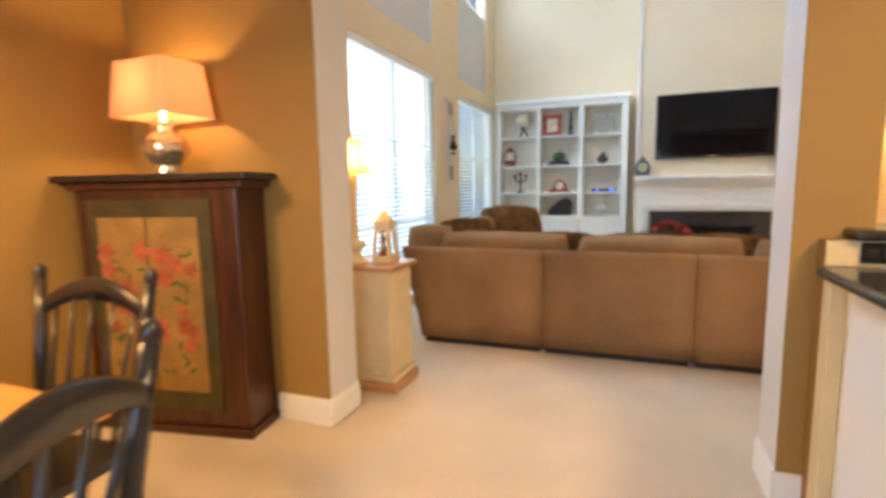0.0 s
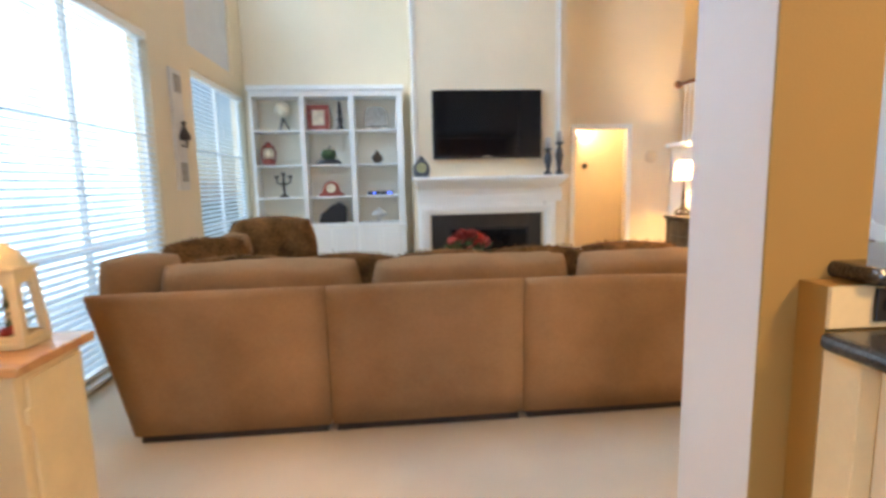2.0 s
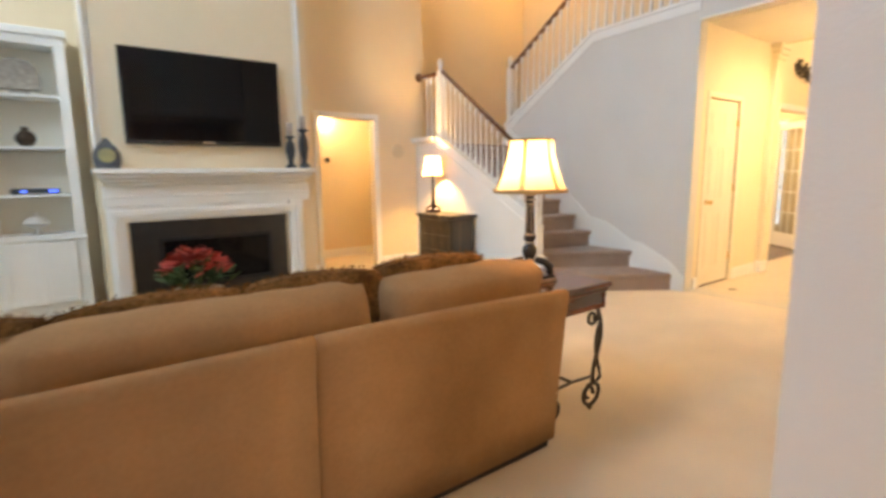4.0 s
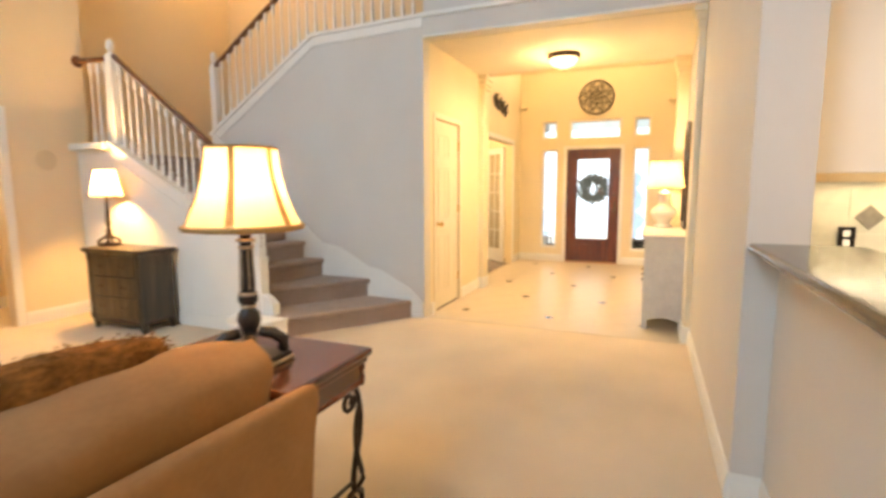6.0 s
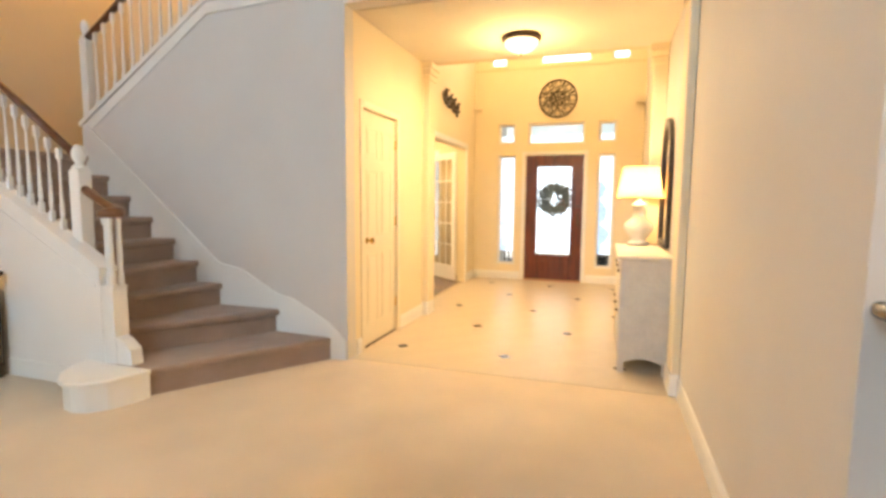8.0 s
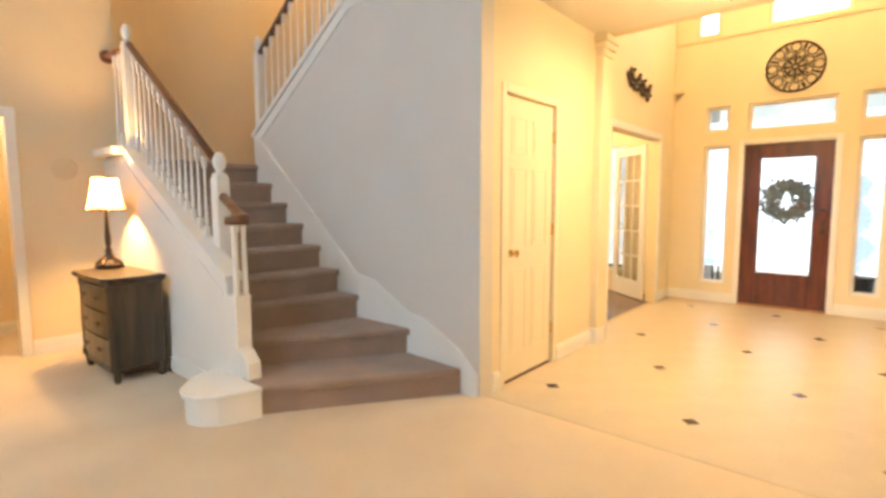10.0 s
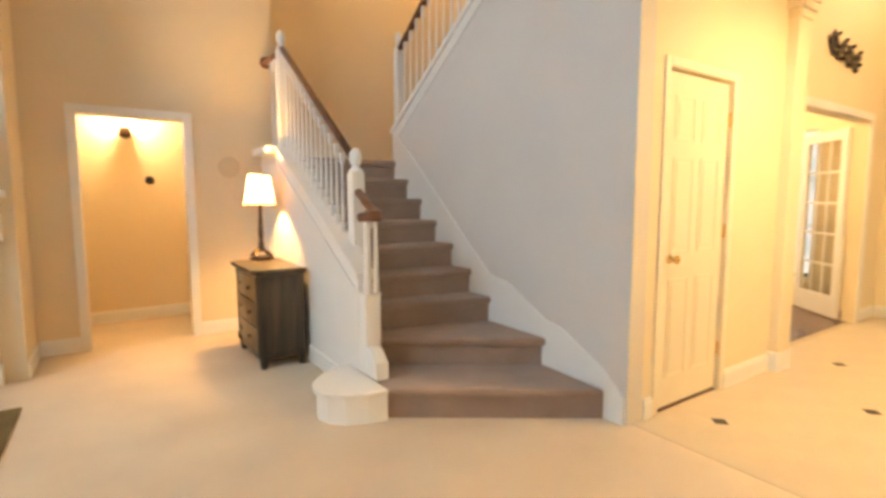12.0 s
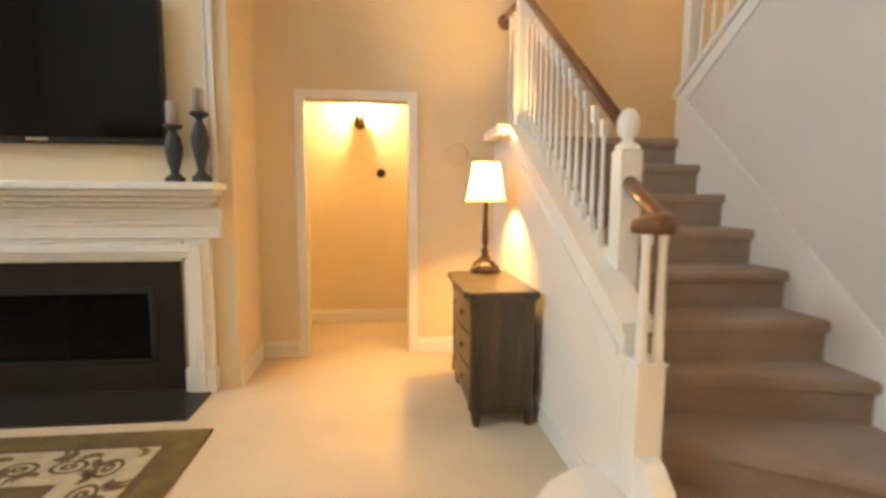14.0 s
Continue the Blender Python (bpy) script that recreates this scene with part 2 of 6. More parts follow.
M["outdoor_w"] = glow("bright_overcast_garden", (0.50, 0.73, 0.95), (0.94, 1.0, 1.0), 2.8, 1.3)
M["outdoor_e"] = glow("bright_front_garden", (0.62, 0.76, 0.82), (0.98, 1.0, 1.0), 1.5, 0.9)
M["candle"] = mat("grey_candle_wax", (0.45, 0.38, 0.32), 0.5, var=0.1)
M["slateblue"] = mat("dark_blue_grey_paint", (0.034, 0.038, 0.045), 0.5, var=0.3, scale=18)
M["book_red"] = mat("red_frame_paint", (0.28, 0.05, 0.03), 0.45, var=0.2, scale=20)
M["ivory"] = mat("ivory", (0.7, 0.62, 0.45), 0.5, var=0.2, scale=15)
M["greystone"] = mat("carved_grey_stone", (0.34, 0.30, 0.25), 0.7, var=0.25, scale=25)
M["blue_led"] = glow("blue_display", (0.05, 0.1, 1.0), (0.1, 0.2, 1.0), 3.0)
M["grille"] = mat("tan_speaker_cloth", (0.68, 0.56, 0.38), 0.8, var=0.04, scale=60)
M["mirror"] = mat("mirror_silver", (0.8, 0.8, 0.8), 0.03, 1.0, var=0)
M["concrete"] = mat("porch_concrete", (0.42, 0.40, 0.37), 0.85, var=0.15, scale=4, grain=0.1)
M["patio"] = mat("pale_patio_stone", (0.62, 0.62, 0.60), 0.8, var=0.1, scale=3, grain=0.08)
M["grass"] = mat("lawn", (0.07, 0.12, 0.03), 0.95, var=0.4, scale=3, grain=0.4, grain_scale=80)
M["olive_paint"] = mat("olive_green_paint", (0.060, 0.045, 0.014), 0.6, var=0.3, scale=10, grain=0.1, grain_scale=80)
M["olive"] = mat("olive_rug_pile", (0.13, 0.088, 0.024), 0.95, var=0.25, scale=9, grain=0.2, grain_scale=160, bump=0.5, bump_scale=260, sheen=0.05)
M["rug_cream"] = mat("cream_rug_pile", (0.47, 0.40, 0.27), 0.95, var=0.15, scale=10, grain=0.15, grain_scale=160, bump=0.5, bump_scale=260, sheen=0.05)
M["rug_gold"] = mat("gold_rug_pile", (0.26, 0.18, 0.06), 0.95, var=0.2, scale=10, grain=0.15, grain_scale=160, bump=0.5, bump_scale=260, sheen=0.05)
M["rug_brown"] = mat("brown_rug_pile", (0.11, 0.065, 0.03), 0.95, var=0.2, scale=10, grain=0.15, grain_scale=160, bump=0.5, bump_scale=260, sheen=0.05)

# ---- mesh helpers ----


def finish(bm, name, material, smooth=False):
    me = bpy.data.meshes.new(name)
    bmesh.ops.recalc_face_normals(bm, faces=bm.faces)
    if smooth:
        for f in bm.faces:
            f.smooth = True
    bm.to_mesh(me)
    bm.free()
    me.materials.append(M[material])
    return me


def part(name, bm, material, parent, label="", smooth=False):
    ob = new(name, finish(bm, name, material, smooth))
    ob.parent = parent
    if label:
        ob["label"] = label
    return ob


def thing(name, label, category, group="", kind="", at=(0, 0, 0), rz=0):
    ob = new(name)
    ob.matrix_basis = pose(*at, 0, 0, rz)
    return tagged(ob, label, category, group, kind)


def single(name, bm, material, label, category, group="", kind="", smooth=False, at=(0, 0, 0), rz=0):
    ob = new(name, finish(bm, name, material, smooth))
    ob.matrix_basis = pose(*at, 0, 0, rz)
    return tagged(ob, label, category, group, kind)


def box(x0, x1, y0, y1, z0, z1, bevel=0.0, seg=2, bm=None):
    bm = bm or bmesh.new()
    vs = bmesh.ops.create_cube(bm, size=1.0)["verts"]
    for v in vs:
        v.co = Vector(((x0 + x1) / 2 + v.co.x * (x1 - x0), (y0 + y1) / 2 + v.co.y * (y1 - y0), (z0 + z1) / 2 + v.co.z * (z1 - z0)))
    if bevel > 0:
        es = list({e for v in vs for e in v.link_edges})
        bmesh.ops.bevel(bm, geom=es, offset=bevel, segments=seg, affect="EDGES", profile=0.5)
    return bm


def prism(pts, axis, a, b, bevel=0.0, bm=None):
    """A polygon pushed along an axis. axis 'x': pts are (y, z); 'y': (x, z); 'z': (x, y)."""
    bm = bm or bmesh.new()

    def co(p, d):
        return {"x": (d, p[0], p[1]), "y": (p[0], d, p[1]), "z": (p[0], p[1], d)}[axis]
    lo = [bm.verts.new(co(p, a)) for p in pts]
    hi = [bm.verts.new(co(p, b)) for p in pts]
    fs = [bm.faces.new(lo), bm.faces.new(list(reversed(hi)))]
    n = len(pts)
    for i in range(n):
        fs.append(bm.faces.new((lo[i], hi[i], hi[(i + 1) % n], lo[(i + 1) % n])))
    if bevel > 0:
        bmesh.ops.bevel(bm, geom=list({e for f in fs for e in f.edges}), offset=bevel, segments=2, affect="EDGES", profile=0.5)
    return bm


def lathe(profile, seg=24, at=(0, 0, 0), bm=None, squash=(1, 1)):
    bm = bm or bmesh.new()
    rings = []
    for r, z in profile:
        if r < 1e-5:
            rings.append([bm.verts.new((at[0], at[1], at[2] + z))])
        else:
            rings.append([bm.verts.new((at[0] + squash[0] * r * math.cos(2 * math.pi * i / seg), at[1] + squash[1] * r * math.sin(2 * math.pi * i / seg), at[2] + z)) for i in range(seg)])
    for a, b in zip(rings, rings[1:]):
        for i in range(seg):
            j = (i + 1) % seg
            if len(a) == 1 and len(b) == 1:
                continue
            if len(a) == 1:
                bm.faces.new((a[0], b[i], b[j]))
            elif len(b) == 1:
                bm.faces.new((a[i], b[0], a[j]))
            else:
                bm.faces.new((a[i], b[i], b[j], a[j]))
    return bm


def tube(path, r, seg=8, bm=None, closed=False, flat=1.0):
    """A rod along a path of points; r is one radius or a list."""
    bm = bm or bmesh.new()
    path = [Vector(p) for p in path]
    n = len(path)
    up = Vector((0.13, 0.31, 1)).normalized()
    rings = []
    for i, p in enumerate(path):
        q0, q1 = (path[i - 1], path[(i + 1) % n]) if closed else (path[max(i - 1, 0)], path[min(i + 1, n - 1)])
        d = (q1 - q0).normalized()
        s = d.cross(up)
        if s.length < 1e-3:
            s = d.cross(Vector((1, 0, 0)))
        s.normalize()
        u = s.cross(d)
        rr = r[i] if isinstance(r, (list, tuple)) else r
        rings.append([bm.verts.new(p + rr * (math.cos(2 * math.pi * k / seg) * s + flat * math.sin(2 * math.pi * k / seg) * u)) for k in range(seg)])
    pairs = list(zip(rings, rings[1:] + ([rings[0]] if closed else [])))
    if not closed:
        pairs = list(zip(rings, rings[1:]))
    for a, b in pairs:
        for k in range(seg):
            bm.faces.new((a[k], a[(k + 1) % seg], b[(k + 1) % seg], b[k]))
    if not closed:
        bm.faces.new(rings[0])
        bm.faces.new(list(reversed(rings[-1])))
    return bm


def cushion(w, d, h, puff=0.5, n=10, wob=0.0, seed=0, rnd_k=0.12):
    """A stuffed cushion, w by d, h thick, lying in the xy plane and centred."""
    bm = bmesh.new()
    grid = {}
    for side in (1, -1):
        for i in range(n + 1):
            for j in range(n + 1):
                edge = i in (0, n) or j in (0, n)
                if side == -1 and edge:
                    grid[side, i, j] = grid[1, i, j]
                    continue
                u, v = 2 * i / n - 1, 2 * j / n - 1
                k = ((1 - u ** 6) * (1 - v ** 6)) ** puff
                pin = 1 - 0.05 * (abs(u * v)) ** 2
                x, y = u * w / 2 * pin * math.sqrt(1 - rnd_k * v * v), v * d / 2 * pin * math.sqrt(1 - rnd_k * u * u)
                z = side * h / 2 * k + wob * noise.noise((x * 5 + seed, y * 5, side))
                grid[side, i, j] = bm.verts.new((x, y, 0 if edge else z))
        for i in range(n):
            for j in range(n):
                q = [grid[side, i, j], grid[side, i + 1, j], grid[side, i + 1, j + 1], grid[side, i, j + 1]]
                bm.faces.new(q if side == 1 else q[::-1])
    return bm


def turned(bm, m):
    bmesh.ops.transform(bm, matrix=m, verts=bm.verts)
    return bm


def wall(name, axis, a0, a1, t0, t1, z0, z1, holes, material, label):
    """A wall along 'x' or 'y' from a0 to a1, thick from t0 to t1, with holes (a, b, z, z) right through it."""
    aa = sorted({a0, a1, *[h[0] for h in holes], *[h[1] for h in holes]})
    zz = sorted({z0, z1, *[h[2] for h in holes], *[h[3] for h in holes]})
    bm = bmesh.new()
    vert = {}

    def V(a, t, z):
        k = (round(a, 4), round(t, 4), round(z, 4))
        if k not in vert:
            vert[k] = bm.verts.new((a, t, z) if axis == "x" else (t, a, z))
        return vert[k]

    def solid(i, j):
        if not (0 <= i < len(aa) - 1 and 0 <= j < len(zz) - 1):
            return False
        ca, cz = (aa[i] + aa[i + 1]) / 2, (zz[j] + zz[j + 1]) / 2
        return not any(h[0] < ca < h[1] and h[2] < cz < h[3] for h in holes)
    for i in range(len(aa) - 1):
        for j in range(len(zz) - 1):
            if not solid(i, j):
                continue
            p, q, r, s = aa[i], aa[i + 1], zz[j], zz[j + 1]
            for t in (t0, t1):
                bm.faces.new((V(p, t, r), V(q, t, r), V(q, t, s), V(p, t, s)))
            if not solid(i - 1, j):
                bm.faces.new((V(p, t0, r), V(p, t1, r), V(p, t1, s), V(p, t0, s)))
            if not solid(i + 1, j):
                bm.faces.new((V(q, t0, r), V(q, t1, r), V(q, t1, s), V(q, t0, s)))
            if not solid(i, j - 1):
                bm.faces.new((V(p, t0, r), V(q, t0, r), V(q, t1, r), V(p, t1, r)))
            if not solid(i, j + 1):
                bm.faces.new((V(p, t0, s), V(q, t0, s), V(q, t1, s), V(p, t1, s)))
    return single(name, bm, material, label, "wall", kind="structure")


def trim_box(x0, x1, y0, y1, z0, z1, name="trim", label="white painted wooden trim", bevel=0.006, material="white"):
    return single(name, box(x0, x1, y0, y1, z0, z1, bevel), material, label, "trim", kind="structure")


def base_run(axis, a0, a1, t, side, h=0.13, name="baseboard"):
    """A baseboard with a stepped top along a wall face at t; side is the way it stands out."""
    d = 0.016 * side
    pts = [(t, 0.002), (t + d, 0.002), (t + d, h - 0.03), (t + d * 0.6, h - 0.012), (t + d * 0.5, h), (t, h)]
    return single(name, prism(pts, "x" if axis == "x" else "y", a0, a1), "white", "white painted wooden baseboard along the wall", "baseboard", kind="structure")

# ---- the large structure ----
UP = 5.4      # ceiling of the tall living room
HALL = 2.78   # ceiling of the entrance hall
single("floor", box(-1.45, 6.6034, -1.2, 10.66, -0.12, 0.0), "carpet", "beige cut-pile carpet covering the living room floor", "floor", kind="structure")
tile_floor = single("floor", box(6.604, 11.36, 3.235, 6.16, -0.12, -0.0012), "grout", "cream square floor tiles with small dark insets", "floor", kind="structure")
single("floor", box(8.3, 11.36, 6.16, 9.0, -0.12, -0.002), "dark_wood_floor", "dark glossy wooden floor of the study", "floor", kind="structure")

wall("wall_west", "y", 3.475, 9.58, -0.90, -0.735, 0, UP, [(4.78, 6.72, 0.06, 2.59), (7.60, 9.35, 0.06, 2.50), (4.78, 6.72, 2.90, 5.1), (7.60, 9.0, 2.72, 5.1)], "cream", "tall cream living room wall with large windows")
wall("wall_north", "x", -0.735, 5.58, 9.46, 9.58, 0, UP, [(3.957, 4.755, 0, 2.03)], "cream", "tall cream wall behind fireplace and bookcase")
wall("wall_chimney", "x", 1.53, 3.59, 8.835, 9.458, 0, UP, [(1.99, 3.075, 0.2, 0.69)], "cream", "cream painted chimney breast")
wall("wall_partition", "x", -1.4, 2.31, 3.213, 3.49, 0, UP, [(0.018, 2.064, 0, 2.44)], "daylit_cream", "pale partition wall with a wide opening")
wall("wall_dining_north", "x", -1.275, 2.31, 3.205, 3.212, 0, 2.74, [(0.018, 2.064, 0, 2.44)], "gold", "golden tan dining room wall")
wall("wall_bar", "x", 2.31, 4.29, 3.13, 3.355, 0, UP, [(2.31, 4.29, 1.07, 2.44)], "daylit_cream", "pale half wall under a bar ledge")
wall("wall_south", "x", 4.29, 11.36, 3.262, 3.475, 0, UP, [], "daylit_cream", "pale wall along the entrance hall")
wall("wall_dining_west", "y", -1.2, 3.205, -1.4, -1.275, 0, 2.74, [], "gold", "golden tan dining room wall")
wall("wall_dining_south", "x", -1.4, 5.1, -1.32, -1.2, 0, 2.74, [(0.1, 2.3, 0.9, 2.3)], "gold", "golden tan dining room wall")
wall("wall_kitchen_east", "y", -1.2, 3.262, 5.0, 5.12, 0, 2.74, [], "cream", "cream kitchen wall")
wall("wall_hall_north", "x", 6.70, 8.3, 5.935, 6.09, 0, HALL, [(6.85, 7.56, 0, 2.06)], "lit_hall_cream", "cream hall wall with a closet door")
wall("wall_foyer_north", "x", 8.3, 11.225, 6.10, 6.22, 0, 4.6, [(9.07, 10.66, 0, 2.1)], "lit_hall_cream", "cream foyer wall with a double doorway")
wall("wall_front", "y", 3.235, 9.0, 11.225, 11.36, 0, 4.6, [(4.33, 5.24, 0, 2.03), (5.40, 5.70, 0.24, 2.04), (3.86, 4.13, 0.24, 2.04), (4.33, 5.22, 2.2, 2.54), (5.42, 5.70, 2.22, 2.54), (3.86, 4.13, 2.22, 2.54), (4.27, 5.05, 3.45, 3.95), (5.58, 5.85, 3.45, 3.95), (3.7, 3.97, 3.45, 3.95), (6.72, 8.4, 0.30, 2.15)], "lit_hall_cream", "cream front wall with entrance door and sidelights")
stair_wall = prism([(5.935, 0), (8.72, 0), (8.72, 1.97), (7.22, 2.93), (5.935, 2.97)], "x", 6.56, 6.70)
single("wall_stairs", stair_wall, "daylit_cream", "cream wall beside the stairs with a sloping top", "wall", kind="structure")
single("wall_header", box(6.561, 6.701, 3.475, 5.9345, HALL, UP), "daylit_cream", "pale wall over the hall entrance", "wall", kind="structure")
wall("wall_foyer_header", "y", 3.475, 6.10, 8.3, 8.42, HALL, 4.6, [], "cream", "cream wall over the foyer entrance")
wall("wall_upstairs_end", "y", 6.06, 10.12, 8.18, 8.28, 0, 2.968, [], "cream", "cream wall below the upstairs hall")
wall("wall_upstairs", "y", 3.475, 10.12, 8.18, 8.28, 2.97, UP, [], "cream", "cream upstairs wall")
wall("wall_stairs_back", "x", 5.46, 8.28, 10.0, 10.12, 0, UP, [], "cream", "cream wall behind the stair landing")
wall("wall_stairs_side", "y", 9.58, 10.0, 5.46, 5.58, 0, UP, [], "cream", "cream wall at the stair landing")
wall("wall_backhall", "x", 2.6, 5.46, 10.55, 10.66, 0, 2.5, [], "cream", "cream wall of the small back hall")
wall("wall_backhall_end", "y", 9.58, 10.55, 2.6, 2.7, 0, 2.5, [], "cream", "cream end wall of the back hall")
wall("wall_backhall_end", "y", 9.58, 10.55, 5.36, 5.46, 0, 2.5, [], "cream", "cream end wall of the back hall")
wall("wall_study_back", "x", 8.3, 11.36, 9.0, 9.1, 0, 2.9, [(9.2, 10.9, 0.3, 2.3)], "cream", "cream study wall with a window")
wall("wall_study_side", "y", 6.221, 9.0, 8.3, 8.4, 0, 2.9, [], "cream", "cream study wall")

for args, lab in (((-0.9, 6.72, 3.19, 10.12, UP, UP + 0.1), "tall living room ceiling"), ((6.72, 8.3, 3.2, 6.05, HALL, HALL + 0.12), "flat cream hall ceiling"), ((8.3, 11.36, 3.2, 6.22, 4.6, 4.7), "high foyer ceiling"), ((-1.4, 5.12, -1.32, 3.187, 2.74, 2.84), "flat dining room and kitchen ceiling"), ((2.6, 5.46, 9.58, 10.66, 2.5, 2.6), "low back hall ceiling"), ((8.3, 11.36, 6.221, 9.1, 2.9, 3.0), "study ceiling"), ((6.72, 8.28, 3.2, 10.12, UP, UP + 0.1), "upstairs ceiling")):
    single("ceiling", box(*args), "ceiling", lab, "ceiling", kind="structure")
single("ceiling", box(4.291, 5.12, 3.188, 3.261, 2.74, 2.84), "ceiling", "kitchen ceiling edge above the wall cabinets", "ceiling", kind="structure")
single("floor", box(6.72, 8.17, 3.48, 7.2, 2.9, 2.97), "carpet", "upstairs landing floor over the hall", "floor", kind="structure")

# baseboards
base_run("x", 3.61, 3.88, 9.46, -1, name="baseboard")
base_run("x", 4.835, 5.43, 9.46, -1)
base_run("x", 4.29, 6.62, 3.475, 1)
base_run("x", 2.32, 4.265, 3.355, 1)
base_run("y", 3.357, 3.475, 4.29, -1)
base_run("x", 6.9, 11.2, 3.475, 1)
base_run("x", 6.71, 6.788, 5.935, -1)
base_run("x", 7.622, 8.28, 5.935, -1)
base_run("x", 8.49, 8.988, 6.10, -1)
base_run("x", 10.742, 11.2, 6.10, -1)
base_run("y", 5.31, 6.08, 11.225, -1)
base_run("y", 3.5, 4.26, 11.225, -1)
base_run("y", 3.5, 4.7, -0.735, 1)
base_run("y", 6.8, 7.52, -0.735, 1)
base_run("x", -0.71, -0.02, 3.475, 1)
base_run("x", 2.72, 5.34, 10.55, -1)
base_run("x", -0.31, 0.034, 3.205, -1, 0.15)
base_run("y", 3.205, 3.49, 0.018, 1, 0.15)
base_run("x", 2.048, 2.33, 3.205, -1, 0.15)
base_run("y", 3.205, 3.49, 2.064, -1, 0.15)
base_run("y", 8.86, 9.44, 3.59, 1)


def casing(axis, a0, a1, t, side, z1, w=0.075, d=0.02, z0=0.0, sill=False, paint="white"):
    """Moulded casing round an opening on a wall face at t."""
    rows = [(a0 - w, a0, z0, z1 + w), (a1, a1 + w, z0, z1 + w), (a0, a1, z1, z1 + w)]
    if sill:
        rows.append((a0, a1, z0 - 0.0, z0 + 0.03))
    for p, q, r, s in rows:
        lo, hi = sorted((t, t + side * d))
        if axis == "x":
            bm = box(p, q, lo, hi, r + 0.002, s, 0.007)
        else:
            bm = box(lo, hi, p, q, r + 0.002, s, 0.007)
        single("trim", bm, paint, "white painted door casing", "trim", kind="structure")


casing("x", 3.957, 4.755, 9.46, -1, 2.03)
casing("x", 6.85, 7.56, 5.935, -1, 2.06, 0.06, 0.012, paint="door_paint")
casing("x", 9.07, 10.66, 6.10, -1, 2.1, 0.08)
casing("y", 4.33, 5.24, 11.225, -1, 2.03, 0.06)

# cased columns with small capitals where the hall opens to the living room and to the foyer
for x0, x1, y0, y1 in ((6.62, 6.86, 3.477, 3.53), (8.28, 8.48, 5.86, 6.098), (8.28, 8.48, 3.477, 3.60)):
    col = thing("trim", "cream painted pilaster with a moulded capital", "pilaster", kind="structure")
    part("shaft", box(x0, x1, y0, y1, 0.15, 2.60, 0.006), "lit_hall_cream", col)
    part("plinth", box(x0 - 0.012, x1 + 0.012, y0, y1 + 0.012 if y0 < 4 else y1, 0.0, 0.15, 0.005), "white", col)
    for k in range(3):
        e = 0.012 + 0.016 * k
        part("capital", box(x0 - e, x1 + e, y0 - (e if y0 > 4 else 0), y1 + (e if y0 < 4 else 0), 2.60 + 0.06 * k, 2.66 + 0.06 * k - 0.001, 0.008), "lit_hall_cream", col)
single("trim", box(6.545, 6.56, 3.475, 5.935, HALL - 0.0, HALL + 0.02, 0.003), "white", "thin white edge of the hall header", "trim", kind="structure")

# crown under the foyer's upper windows
trim_box(11.205, 11.222, 3.5, 6.09, 3.38, 3.42, label="narrow cream ledge under the upper windows", material="cream")
for y0, y1 in ((5.97, 6.095), (3.48, 3.61)):
    trim_box(11.10, 11.22, y0, y1, 2.76, 2.80, label="small cream corner ledge", material="lit_hall_cream")

# ---- floor tiles of the hall ----
TILE = 0.4570
gx, gy = 7.078, 5.667


def is_dot(i, j):
    """Grid corner i along x, j along -y: every second corner, shifted from row to row."""
    return i % 2 == 0 and (j - i // 2) % 2 == 0


tile_cache = {}


def tile_mesh(clip, sx, sy):
    key = (clip, round(sx, 3), round(sy, 3))
    if key not in tile_cache:
        c, g = 0.055, 0.0012
        pts = []
        for k, (cx, cy, ax, ay) in enumerate(((g, g, 1, 1), (sx - g, g, -1, 1), (sx - g, sy - g, -1, -1), (g, sy - g, 1, -1))):
            if clip[k]:
                p, q = (cx + ax * c, cy), (cx, cy + ay * c)
                pts += [q, p] if k in (0, 2) else [p, q]
            else:
                pts.append((cx, cy))
        tile_cache[key] = finish(prism(pts, "z", -0.010, 0.0), "tile", "tile")
    return tile_cache[key]


for i in range(-2, 10):
    for j in range(-1, 5):
        x0, x1 = gx + i * TILE, gx + (i + 1) * TILE
        y1, y0 = gy - j * TILE, gy - (j + 1) * TILE
        cx0, cx1, cy0, cy1 = max(x0, 6.6035), min(x1, 11.224), max(y0, 3.476), min(y1, 6.099)
        if cx1 - cx0 < 0.02 or cy1 - cy0 < 0.02:
            continue
        full = (cx0, cx1, cy0, cy1) == (x0, x1, y0, y1)
        clip = (is_dot(i, j + 1), is_dot(i + 1, j + 1), is_dot(i + 1, j), is_dot(i, j))
        clip = (clip[0] and cx0 == x0 and cy0 == y0, clip[1] and cx1 == x1 and cy0 == y0, clip[2] and cx1 == x1 and cy1 == y1, clip[3] and cx0 == x0 and cy1 == y1)
        t = new("tile", tile_mesh(clip, cx1 - cx0, cy1 - cy0))
        t.location, t.parent = (cx0, cy0, 0.0), tile_floor
dot_me = finish(prism([(0.052, 0), (0, 0.052), (-0.052, 0), (0, -0.052)], "z", -0.010, 0.0006), "inset_tile", "slate")
for i in range(-2, 11):
    for j in range(-1, 6):
        if is_dot(i, j) and 6.72 < gx + i * TILE < 11.15 and 3.56 < gy - j * TILE < 6.0:
            t = new("inset_tile", dot_me)
            t.location, t.parent = (gx + i * TILE, gy - j * TILE, 0.0), tile_floor
            t["label"] = "small dark diamond inset tile"

# ---- windows ----


